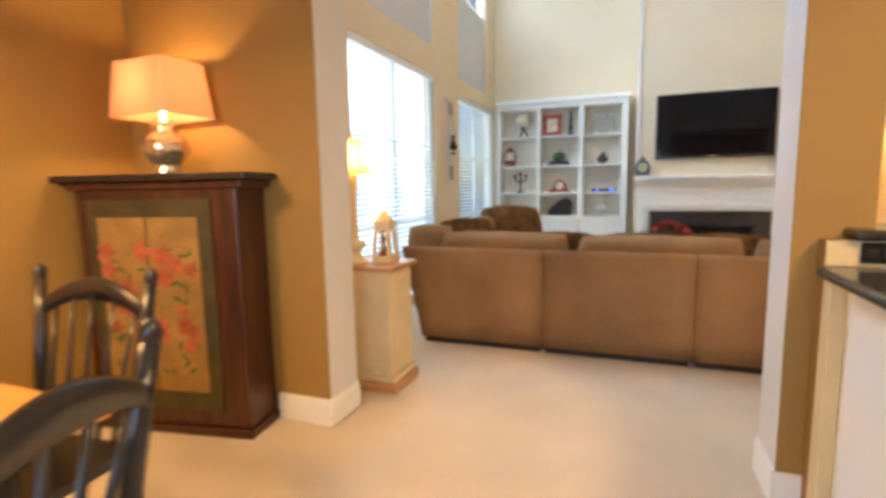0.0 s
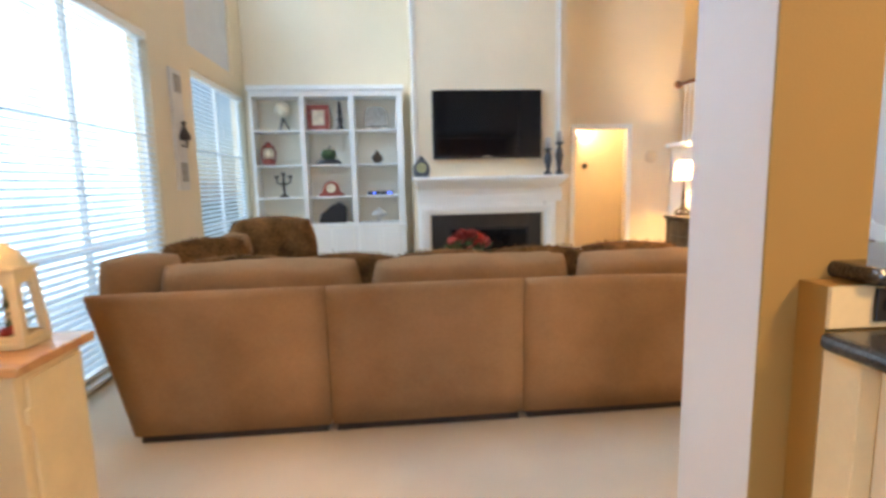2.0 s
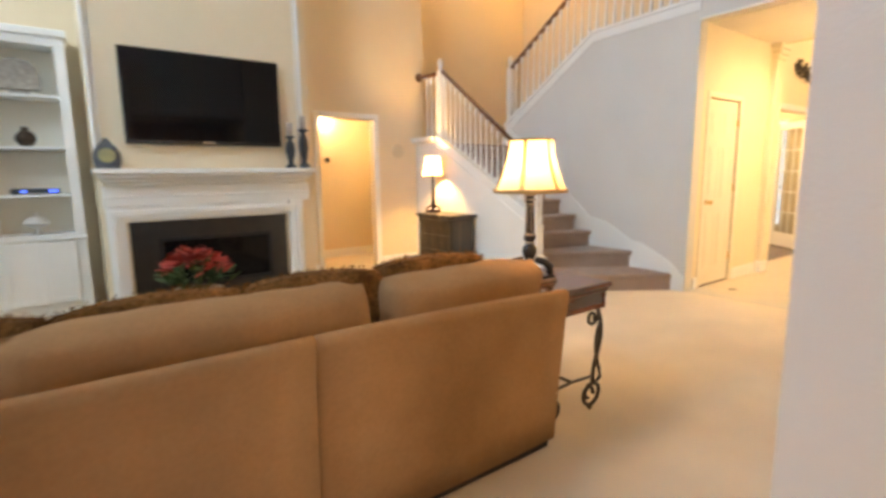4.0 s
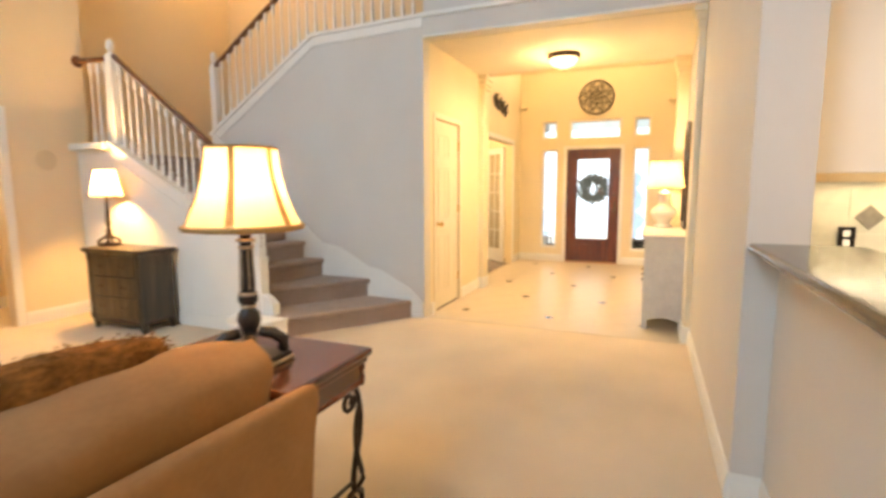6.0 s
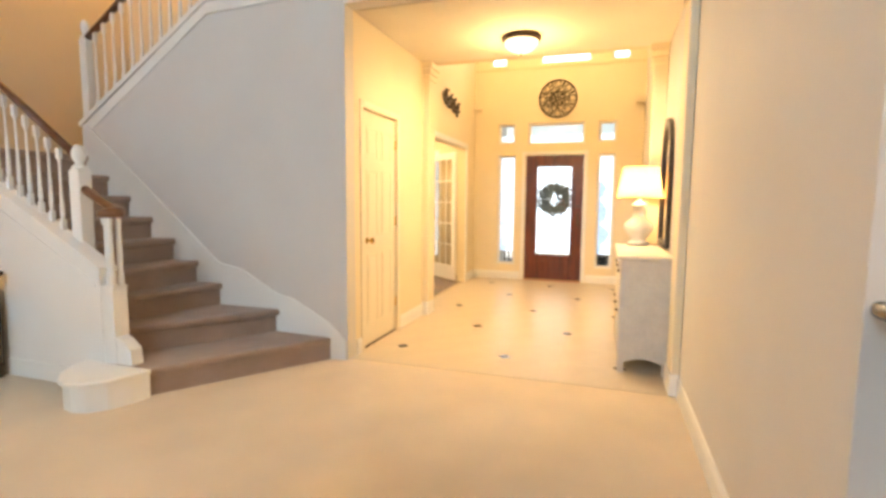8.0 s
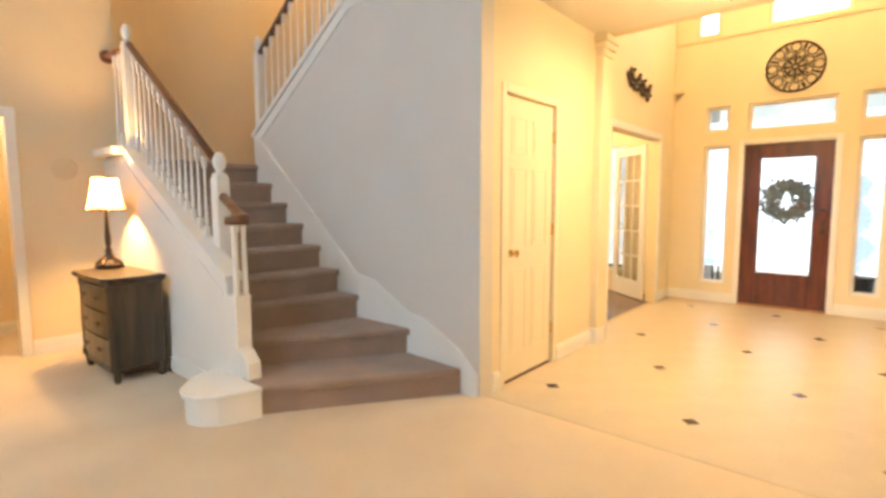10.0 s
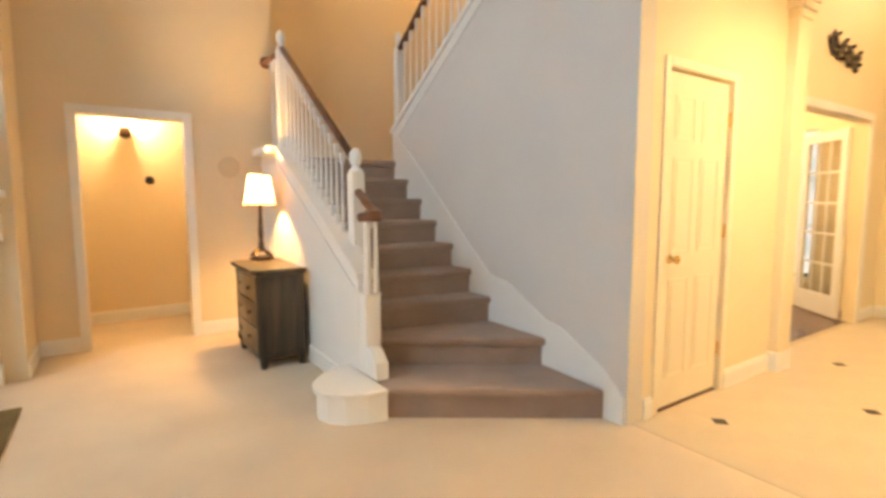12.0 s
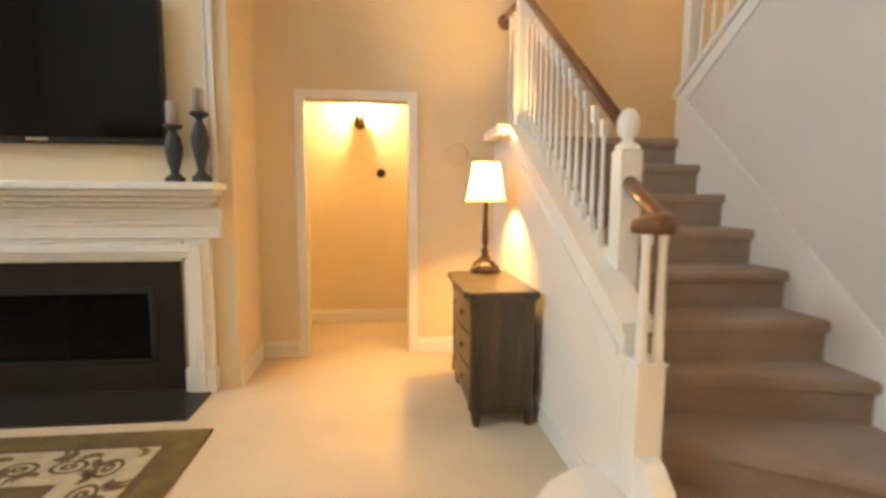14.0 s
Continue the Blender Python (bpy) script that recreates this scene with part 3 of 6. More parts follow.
def window(n, y0, y1, z0, z1, xin, xout, cols, rows, label):
    """A framed window in a wall that runs along y. xin is the room side of the wall, xout the outer side."""
    w = thing("window_%d" % n, label, "window", kind="structure")
    s = 1 if xin > xout else -1
    lo, hi = sorted((xin - s * 0.10, xin - s * 0.05))
    f = 0.04
    for a, b, c, d in ((y0, y0 + f, z0, z1), (y1 - f, y1, z0, z1), (y0 + f, y1 - f, z0, z0 + f), (y0 + f, y1 - f, z1 - f, z1)):
        part("window_frame", box(lo, hi, a, b, c, d, 0.004), "white", w)
    for k in range(1, cols):
        y = y0 + (y1 - y0) * k / cols
        part("mullion", box(lo + 0.005, hi - 0.005, y - 0.014, y + 0.014, z0 + f, z1 - f), "white", w)
    for k in range(1, rows):
        z = z0 + (z1 - z0) * k / rows
        part("mullion", box(lo + 0.01, hi - 0.01, y0 + f, y1 - f, z - 0.008, z + 0.008), "white", w)
    g = part("pane", box(lo + 0.022, hi - 0.024, y0 + f, y1 - f, z0 + f, z1 - f), "glass", w)
    g.visible_shadow = False
    return w


def blinds(y0, y1, z0, z1, x, pitch, tilt, label):
    b = thing("window_blind", label, "blinds", "living room blinds")
    part("headrail", box(x - 0.03, x + 0.03, y0, y1, z1 - 0.06, z1, 0.004), "white", b)
    sl = bmesh.new()
    hw, c = 0.024, math.cos(radians(tilt))
    s = math.sin(radians(tilt))
    prof = [(-hw, 0.0), (0, 0.004), (hw, 0.0), (hw, -0.002), (0, 0.002), (-hw, -0.002)]
    prism([(p * c - q * s, p * s + q * c) for p, q in prof], "y", y0 + 0.01, y1 - 0.01, bm=sl)
    me = finish(sl, "slat", "blind")
    n = int((z1 - 0.09 - z0) / pitch)
    for k in range(n):
        o = new("slat", me)
        o.location, o.parent = (x, 0, z1 - 0.09 - k * pitch), b
    part("bottom_rail", box(x - 0.025, x + 0.025, y0 + 0.01, y1 - 0.01, z0, z0 + 0.02, 0.003), "white", b)
    for yy in (y0 + 0.25, (y0 + y1) / 2, y1 - 0.25):
        part("ladder_cord", tube([(x + 0.026, yy, z0 + 0.01), (x + 0.026, yy, z1 - 0.05)], 0.0018, 5), "white", b)
    return b


window(1, 4.78, 6.72, 0.06, 2.59, -0.735, -0.90, 2, 3, "tall white-framed living room window")
window(2, 7.60, 9.35, 0.06, 2.50, -0.735, -0.90, 2, 3, "tall white-framed living room window")
window(3, 4.78, 6.72, 2.90, 5.1, -0.735, -0.90, 2, 2, "upper living room window half covered by a shade")
window(4, 7.60, 9.0, 2.72, 5.1, -0.735, -0.90, 2, 2, "upper living room window half covered by a shade")
blinds(4.79, 6.71, 0.08, 2.58, -0.762, 0.047, -20, "white horizontal slat blinds, lowered and open")
blinds(7.61, 9.34, 0.08, 2.49, -0.762, 0.047, -20, "white horizontal slat blinds, lowered and open")
# shades stop short so the raised daylight enters above them, out of view
for y0, y1, z0 in ((4.79, 6.71, 2.91), (7.61, 8.99, 2.73)):
    single("roller_shade", box(-0.772, -0.768, y0, y1, z0, 3.85), "roller", "pale shade drawn up over half an upper window", "window shade")
for y0, y1 in ((4.78, 6.72), (7.60, 9.35)):
    single("window_sill", box(-0.79, -0.69, y0 - 0.05, y1 + 0.05, 0.032, 0.058, 0.005), "white", "white painted window sill", "sill", kind="structure")
n = 5
for y0, y1, z0, z1 in ((5.40, 5.70, 0.24, 2.04), (3.86, 4.13, 0.24, 2.04), (4.33, 5.22, 2.2, 2.54), (5.42, 5.70, 2.22, 2.54), (3.86, 4.13, 2.22, 2.54), (4.27, 5.05, 3.45, 3.95), (5.58, 5.85, 3.45, 3.95), (3.7, 3.97, 3.45, 3.95), (6.72, 8.4, 0.30, 2.15)):
    window(n, y0, y1, z0, z1, 11.225, 11.36, 2 if y0 > 6 else 1, 3 if y0 > 6 else 1, "white-framed study window facing the porch" if y0 > 6 else "narrow white-framed window beside the front door" if z0 < 1 else "small white-framed window over the front door")
    n += 1
single("backdrop", box(-3.2, -3.1, 1.0, 12.0, -0.5, 6.0), "outdoor_w", "bright hazy garden outside the windows", "backdrop", kind="structure")
single("backdrop", box(16.0, 16.1, -4, 14.0, -0.5, 8.0), "outdoor_e", "bright hazy front garden outside", "backdrop", kind="structure")
single("backdrop", box(8.0, 12.0, 10.4, 10.5, -0.5, 4.0), "outdoor_e", "bright daylight outside the study", "backdrop", kind="structure")
single("ground", box(-40, 60, -40, 60, -0.4, -0.2), "grass", "lawn around the house", "ground", kind="structure")
single("pavement", box(-3.09, -0.905, 1.2, 11.8, -0.19, -0.05, 0.01), "patio", "pale stone patio outside the living room windows", "patio", kind="structure")
single("pavement", box(11.36, 14.5, 2.6, 7.0, -0.19, -0.02, 0.01), "concrete", "pale concrete front porch", "porch", kind="structure")

# ---- staircase ----
RISE = 0.188
NOSE = {1: ((5.44, 6.80), (6.52, 6.06)), 2: ((5.58, 7.22), (6.558, 6.56)), 3: ((5.54, 7.42), (6.558, 7.15))}
for k in range(4, 10):
    y = 7.15 + 0.252 * (k - 3)
    NOSE[k] = ((5.54, y + {4: 0.13, 5: 0.08, 6: 0.04}.get(k, 0.02)), (6.558, y))
stairs = thing("staircase", "staircase with taupe carpeted steps between white sides", "staircase")
for k in range(1, 9):
    (ax, ay), (bx, by) = NOSE[k]
    (cx, cy), (dx, dy) = NOSE[k + 1]
    d = Vector((bx - ax, by - ay)).normalized()
    nrm = Vector((-d.y, d.x))
    z = RISE * k
    bm = prism([(ax + nrm.x * 0.028, ay + nrm.y * 0.028), (bx + nrm.x * 0.028, by + nrm.y * 0.028), (dx, dy + 0.05), (cx, cy + 0.05)], "z", max(z - 2 * RISE, 0.0), z - 0.04)
    prism([(ax, ay), (bx, by), (dx, dy + 0.05), (cx, cy + 0.05)], "z", z - 0.055, z, 0.018, bm)
    part("step", bm, "stair_carpet", stairs)
part("landing", box(5.54, 8.18, NOSE[9][1][1], 9.998, RISE * 9 - 0.055, RISE * 9, 0.018), "stair_carpet", stairs)
part("riser", box(5.54, 6.558, NOSE[9][1][1] + 0.028, 9.99, RISE * 8 - 0.06, RISE * 9 - 0.056), "stair_carpet", stairs)
# knee wall that carries the railing
part("side_wall", prism([(7.16, 0.0), (9.458, 0.0), (9.458, 1.76), (8.92, 1.76), (7.46, 0.97), (7.16, 0.80)], "x", 5.45, 5.535), "white", stairs, "white painted panel under the railing")
part("cap", prism([(7.14, 0.802), (7.46, 0.972), (8.92, 1.762), (9.456, 1.762), (9.456, 1.80), (8.91, 1.80), (7.45, 1.01), (7.14, 0.84)], "x", 5.43, 5.56), "white", stairs)
part("moulding", prism([(7.2, 0.70), (8.93, 1.64), (9.45, 1.64), (9.45, 1.67), (8.92, 1.67), (7.2, 0.735)], "x", 5.438, 5.449), "white", stairs)
part("base_moulding", box(5.434, 5.449, 7.2, 9.45, 0.002, 0.13, 0.004), "white", stairs)
part("soffit", box(5.36, 5.449, 8.93, 9.456, 1.735, 1.80, 0.004), "white", stairs)
part("skirt", prism([(5.95, 0.0), (6.15, 0.0), (6.65, 0.19), (7.2, 0.38), (8.72, 1.50), (8.72, 1.98), (8.66, 1.98), (7.18, 0.74), (6.95, 0.70), (6.58, 0.50), (6.45, 0.48), (6.10, 0.30), (5.95, 0.16)], "x", 6.544, 6.559), "white", stairs, "white skirting board stepping up the wall")
part("cap", prism([(8.74, 1.96), (7.225, 2.932), (5.935, 2.972), (3.48, 2.972), (3.48, 3.01), (5.935, 3.01), (7.235, 2.972), (8.75, 2.0)], "x", 6.53, 6.72), "white", stairs, "white sloping cap on the stair wall")
part("fascia", prism([(8.72, 1.86), (7.22, 2.84), (5.94, 2.88), (5.94, 2.97), (7.22, 2.93), (8.72, 1.965)], "x", 6.548, 6.559), "white", stairs)
# rounded starting step
st = [(5.455, 6.775), (5.34, 6.80), (5.22, 6.85), (5.14, 6.93), (5.115, 7.02), (5.14, 7.12), (5.22, 7.22), (5.34, 7.30), (5.455, 7.32)]
part("starting_step", prism(st, "z", 0.0, 0.165), "white", stairs, "white rounded starting step")
cxm, cym = 5.45, 7.04
part("starting_tread", prism([(cxm + (x - cxm) * 1.08 if x < 5.45 else x, cym + (y - cym) * 1.06) for x, y in st], "z", 0.162, 0.192, 0.006), "white", stairs)
part("starting_block", prism([(6.92, 0.19), (7.36, 0.19), (7.36, 0.64), (7.20, 0.42), (7.0, 0.36), (6.93, 0.30)], "x", 5.455, 5.545, 0.008), "white", stairs)


def newel(parent, x, y, z0, z1, w=0.085):
    p = part("newel_post", box(x - w / 2, x + w / 2, y - w / 2, y + w / 2, z0, z1 - 0.20, 0.006), "white", parent)
    r = w * 0.42
    part("finial", lathe([(0, 0), (r * 1.25, 0.0), (r * 1.25, 0.02), (r * 0.7, 0.035), (r * 0.6, 0.05), (r * 0.95, 0.065), (r * 1.15, 0.10), (r * 1.05, 0.135), (r * 0.6, 0.165), (0, 0.175)], 18, (x, y, z1 - 0.20)), "white", p, smooth=True)
    return p


BAL = {}


def baluster(parent, x, y, z0, z1, w=0.03):
    """Square-ended turned white spindle."""
    h = round(z1 - z0, 2)
    if h not in BAL:
        r = w / 2
        bm = box(-r, r, -r, r, 0, 0.16 * h)
        box(-r, r, -r, r, 0.88 * h, h, bm=bm)
        lathe([(r, 0.16 * h), (r * 0.7, 0.18 * h), (r * 1.05, 0.20 * h), (r * 0.95, 0.3 * h), (r * 0.62, 0.6 * h), (r * 0.6, 0.84 * h), (r, 0.88 * h)], 8, bm=bm)
        BAL[h] = finish(bm, "baluster", "white")
    o = new("baluster", BAL[h])
    o.location, o.parent = (x, y, z0), parent
    return o


def handrail(parent, pts, w=0.032):
    bm = tube(pts, w, 10, flat=0.8)
    return part("handrail", bm, "rail", parent, "brown stained wooden handrail", True)


rail = thing("stair_railing", "white stair railing with a brown wooden handrail", "railing", "stair railings")
newel(rail, 5.58, 7.46, 0.19, 1.69, 0.095)
newel(rail, 5.52, 8.92, 1.60, 2.86, 0.085)
handrail(rail, [(5.575, 7.50, 1.60), (5.525, 8.89, 2.66)])
handrail(rail, [(5.52, 8.95, 2.64), (5.52, 9.42, 2.66)])
part("rosette", turned(lathe([(0, 0), (0.055, 0), (0.06, 0.012), (0.045, 0.03), (0, 0.035)], 18), pose(5.52, 9.458, 2.66, 90)), "rail", rail, smooth=True)
for k in range(13):
    y = 7.58 + k * 0.103
    baluster(rail, 5.53, y, 0.99 + (y - 7.46) * 0.541, 1.53 + (y - 7.44) * 0.759)
for y in (9.03, 9.14, 9.25):
    baluster(rail, 5.52, y, 1.80, 2.63)
# turned-out lower end of the handrail on slim spindles
handrail(rail, [(5.48, 7.10, 1.205), (5.51, 7.07, 1.21), (5.56, 7.09, 1.215), (5.575, 7.16, 1.225), (5.58, 7.27, 1.27), (5.58, 7.43, 1.36)], 0.036)
part("volute", lathe([(0, 0), (0.075, 0.0), (0.082, 0.02), (0.08, 0.045), (0.06, 0.055), (0, 0.055)], 22, (5.52, 7.12, 1.17)), "rail", rail, "brown wooden volute", True)
part("lower_newel", box(5.448, 5.556, 7.05, 7.155, 0.194, 0.70, 0.006), "white", rail, "square white block under the volute")
part("lower_newel_cap", box(5.443, 5.561, 7.045, 7.16, 0.7005, 0.715, 0.004), "white", rail)
for x, y in ((5.472, 7.075), (5.535, 7.078), (5.502, 7.135)):
    part("volute_spindle", lathe([(0.021, 0.715), (0.021, 0.80), (0.0165, 0.815), (0.019, 0.83), (0.017, 0.95), (0.014, 1.10), (0.018, 1.15), (0.018, 1.169)], 10, (x, y, 0)), "white", rail, smooth=True)
baluster(rail, 5.575, 7.25, 0.60, 1.19)

rail2 = thing("stair_railing", "white upper railing with a brown handrail on the stair wall", "railing", "stair railings")
newel(rail2, 6.615, 8.70, 1.98, 2.98, 0.08)
handrail(rail2, [(6.615, 8.67, 2.79), (6.615, 7.22, 3.76), (6.615, 7.0, 3.83), (6.615, 5.94, 3.83)])
for k in range(13):
    y = 8.58 - k * 0.113
    baluster(rail2, 6.615, y, 2.02 + (8.72 - y) * 0.641, 2.77 + (8.67 - y) * 0.669)
for k in range(10):
    y = 7.1 - k * 0.115
    baluster(rail2, 6.615, y, 3.01, 3.80)

# ---- fireplace ----
fp = thing("fireplace", "white painted fireplace mantel around a black tiled firebox", "fireplace")
part("mantel_shelf", box(1.50, 3.555, 8.585, 8.833, 1.325, 1.372, 0.006), "white", fp)
for k, (z0, z1, y0, e) in enumerate(((1.285, 1.323, 8.62, 0.035), (1.25, 1.283, 8.67, 0.06), (1.215, 1.248, 8.72, 0.085))):
    part("crown_moulding", box(1.50 + e, 3.555 - e, y0, 8.833, z0, z1, 0.01), "white", fp)
part("frieze", box(1.56, 3.52, 8.765, 8.833, 1.02, 1.213, 0.004), "white", fp)
part("frieze_bead", box(1.555, 3.525, 8.752, 8.764, 1.10, 1.125, 0.004), "white", fp)
for x0, x1 in ((1.53, 1.76), (3.25, 3.48)):
    part("pilaster", box(x0 + 0.04, x1 - 0.035, 8.775, 8.833, 0.0, 1.018, 0.004), "white", fp)
    part("pilaster_plinth", box(x0 + 0.02, x1 - 0.02, 8.76, 8.833, 0.0, 0.16, 0.005), "white", fp)
for e, y0 in ((0.0, 8.745), (0.035, 8.762)):
    part("frame_moulding", box(1.60 + e, 1.655 + e, y0, 8.774, 0.0, 0.985 - e, 0.006), "white", fp)
    part("frame_moulding", box(3.345 - e, 3.40 - e, y0, 8.774, 0.0, 0.985 - e, 0.006), "white", fp)
    part("frame_moulding", box(1.655 + e, 3.345 - e, y0, 8.774, 0.93 - e, 0.985 - e, 0.006), "white", fp)
part("lintel", box(1.725, 3.275, 8.785, 8.833, 0.87, 1.018, 0.003), "white", fp)
part("hearth", box(1.70, 3.30, 8.7425, 8.814, -0.01, 0.012), "hearth", fp)
for a, b, c, d in ((1.75, 1.99, 0.0, 0.868), (3.075, 3.25, 0.0, 0.868), (1.99, 3.075, 0.69, 0.868), (1.99, 3.075, 0.0, 0.2)):
    part("surround", box(a, b, 8.815, 8.833, c, d, 0.001), "hearth", fp, "black polished tile surround")
part("firebox", box(1.992, 3.073, 9.25, 9.26, 0.202, 0.688), "soot", fp, "sooty firebox back")
part("firebox", box(1.992, 1.998, 8.85, 9.25, 0.202, 0.688), "soot", fp)
part("firebox", box(3.067, 3.073, 8.85, 9.25, 0.202, 0.688), "soot", fp)
part("firebox", box(1.998, 3.067, 8.85, 9.25, 0.202, 0.208), "soot", fp)
part("firebox", box(1.998, 3.067, 8.85, 9.25, 0.682, 0.688), "soot", fp)
for a, b, c, d in ((1.985, 2.02, 0.195, 0.695), (3.045, 3.08, 0.195, 0.695), (2.02, 3.045, 0.66, 0.695), (2.02, 3.045, 0.195, 0.225)):
    part("door_frame", box(a, b, 8.806, 8.83, c, d, 0.003), "soot", fp, "black metal fire screen frame")
for a, b in ((2.02, 2.531), (2.534, 3.045)):
    part("door_pane", box(a, b, 8.815, 8.818, 0.225, 0.66), "screen", fp, "dark smoked glass door")
part("hearth", box(1.58, 3.43, 8.34, 8.742, -0.01, 0.012, 0.003), "hearth", fp, "flush black tiled hearth slab")
for x in (1.535, 3.475):
    trim_box(x, x + 0.032, 8.805, 8.833, 1.374, 5.38, label="white panel moulding on the chimney breast", bevel=0.005)
    trim_box(x + (0.05 if x < 2 else -0.03), x + (0.062 if x < 2 else -0.018), 8.82, 8.833, 1.374, 5.38, label="white panel moulding on the chimney breast", bevel=0.003)

# ---- television ----
tv = thing("television", "large black flat television mounted over the mantel", "television")
part("frame", box(1.785, 3.23, 8.745, 8.80, 1.60, 2.475, 0.008), "plastic", tv)
part("screen", box(1.803, 3.212, 8.741, 8.744, 1.64, 2.458), "screen", tv, "black glossy screen")
part("badge", box(2.44, 2.56, 8.741, 8.744, 1.617, 1.632, 0.001), "silver", tv, "small silver badge")
part("bracket", box(2.3, 2.7, 8.80, 8.833, 1.85, 2.2), "plastic", tv)

# ---- bookcase ----
bc = thing("bookcase", "white built-in bookcase, half full of ornaments", "bookcase")
BX0, BX1, BF, BB = -0.60, 1.415, 9.13, 9.456
part("back", box(BX0, BX1, 9.44, BB, 0.0, 2.56), "door_paint", bc)
cols = ((-0.56, 0.04), (0.105, 0.695), (0.765, 1.33))
edges = [(BX0, -0.56), (0.04, 0.105), (0.695, 0.765), (1.33, BX1)]
for a, b in edges:
    part("upright", box(a, b, BF, 9.44, 0.0, 2.47, 0.004), "white", bc)
part("top_rail", box(BX0, BX1, BF, 9.44, 2.471, 2.545, 0.004), "white", bc)
part("cornice", box(BX0 - 0.02, BX1 + 0.02, BF - 0.03, BB, 2.546, 2.615, 0.012), "white", bc)
SH = (2.04, 1.58, 1.145, 0.775)
for a, b in cols:
    for z in SH:
        part("shelf", box(a + 0.001, b - 0.001, BF + 0.012, 9.439, z - 0.025, z, 0.003), "white", bc)
part("ledge", box(BX0 - 0.01, BX1 + 0.01, BF - 0.03, BF - 0.001, 0.72, 0.75, 0.006), "white", bc)
for a, b in cols:
    for c, d in ((a + 0.006, (a + b) / 2 - 0.002), ((a + b) / 2 + 0.002, b - 0.006)):
        dr = part("door", box(c, d, BF - 0.018, BF, 0.12, 0.71, 0.003), "white", bc)
        for p, q, r, s in ((c, c + 0.05, 0.12, 0.71), (d - 0.05, d, 0.12, 0.71), (c + 0.05, d - 0.05, 0.66, 0.71), (c + 0.05, d - 0.05, 0.12, 0.17)):
            part("door_rail", box(p, q, BF - 0.026, BF - 0.0185, r, s, 0.002), "white", dr)
part("plinth", box(BX0, BX1, BF + 0.03, 9.44, 0.0, 0.118), "white", bc)

# ---- ornaments on the shelves ----
SY = 9.27


def pic_frame(x, z, w, h, material, inner, label, y=SY):
    t = thing("picture_frame", label, "picture frame")
    f = w * 0.22
    for a, b, c, d in ((x - w / 2, x - w / 2 + f, z, z + h), (x + w / 2 - f, x + w / 2, z, z + h), (x - w / 2 + f, x + w / 2 - f, z, z + f), (x - w / 2 + f, x + w / 2 - f, z + h - f, z + h)):
        part("frame_side", box(a, b, y - 0.015, y + 0.015, c, d, 0.006), material, t)
    part("picture", box(x - w / 2 + f, x + w / 2 - f, y, y + 0.01, z + f, z + h - f), inner, t)
    return t


globe = thing("globe", "pale yellow globe on a black tripod stand", "globe")
part("ball", lathe([(0, 0.17)] + [(0.105 * math.sin(math.pi * k / 10), 0.275 - 0.105 * math.cos(math.pi * k / 10)) for k in range(1, 10)] + [(0, 0.38)], 20, (-0.20, SY, 2.04)), "ivory", globe, smooth=True)
for a in (0.3, 2.4, 4.5):
    part("leg", tube([(-0.20, SY, 2.22), (-0.20 + 0.03 * math.cos(a), SY + 0.03 * math.sin(a), 2.15), (-0.20 + 0.085 * math.cos(a), SY + 0.085 * math.sin(a), 2.05)], [0.02, 0.014, 0.012], 7), "black", globe)
pic_frame(0.27, 2.042, 0.30, 0.34, "book_red", "ivory", "red painted picture frame with a small pale print")
fin = [(0, 0), (0.055, 0), (0.06, 0.02), (0.03, 0.05), (0.022, 0.09), (0.04, 0.13), (0.022, 0.18), (0.03, 0.26), (0.016, 0.31), (0.022, 0.34), (0.008, 0.39), (0, 0.40)]
single("finial_ornament", lathe(fin, 16, (0.56, SY, 2.04)), "black", "tall black turned finial on the shelf", "ornament", smooth=True)
pl = thing("carved_plaque", "grey carved leaf-shaped plaque on a small stand", "ornament")
crest = [(-0.15, -0.13), (0.15, -0.13), (0.165, -0.02), (0.145, 0.09), (0.11, 0.10), (0.08, 0.145), (0.03, 0.13), (-0.02, 0.16), (-0.07, 0.13), (-0.12, 0.135), (-0.14, 0.06), (-0.165, -0.03)]
part("plaque", turned(prism(crest, "y", -0.018, 0.018, 0.008), pose(1.05, SY, 2.21, -8)), "greystone", pl)
part("foot", box(0.98, 1.12, SY - 0.04, SY + 0.05, 2.041, 2.075, 0.008), "greystone", pl)
# second row
ln = thing("lantern", "dark red metal hurricane lantern", "lantern")
part("base", lathe([(0, 0), (0.085, 0), (0.09, 0.03), (0.08, 0.075), (0.045, 0.09), (0, 0.09)], 16, (-0.42, SY, 1.581)), "book_red", ln, smooth=True)
part("globe", lathe([(0.04, 0.09), (0.062, 0.14), (0.06, 0.19), (0.04, 0.23)], 16, (-0.42, SY, 1.581)), "ivory", ln, "clear glass chimney", True)
part("cap", lathe([(0.045, 0.23), (0.07, 0.24), (0.04, 0.28), (0.03, 0.31), (0, 0.315)], 16, (-0.42, SY, 1.581)), "book_red", ln, smooth=True)
for s in (-1, 1):
    part("side_tube", tube([(-0.42 + s * 0.08, SY, 1.63), (-0.42 + s * 0.095, SY, 1.75), (-0.42 + s * 0.06, SY, 1.85)], 0.012, 6), "book_red", ln)
pk = thing("pumpkin", "dark green ceramic pumpkin on stacked black books", "ornament")
part("book", box(0.22, 0.55, SY - 0.10, SY + 0.1, 1.581, 1.615, 0.004), "black", pk)
part("book", box(0.26, 0.52, SY - 0.09, SY + 0.09, 1.616, 1.645, 0.004), "slateblue", pk)
bm = bmesh.new()
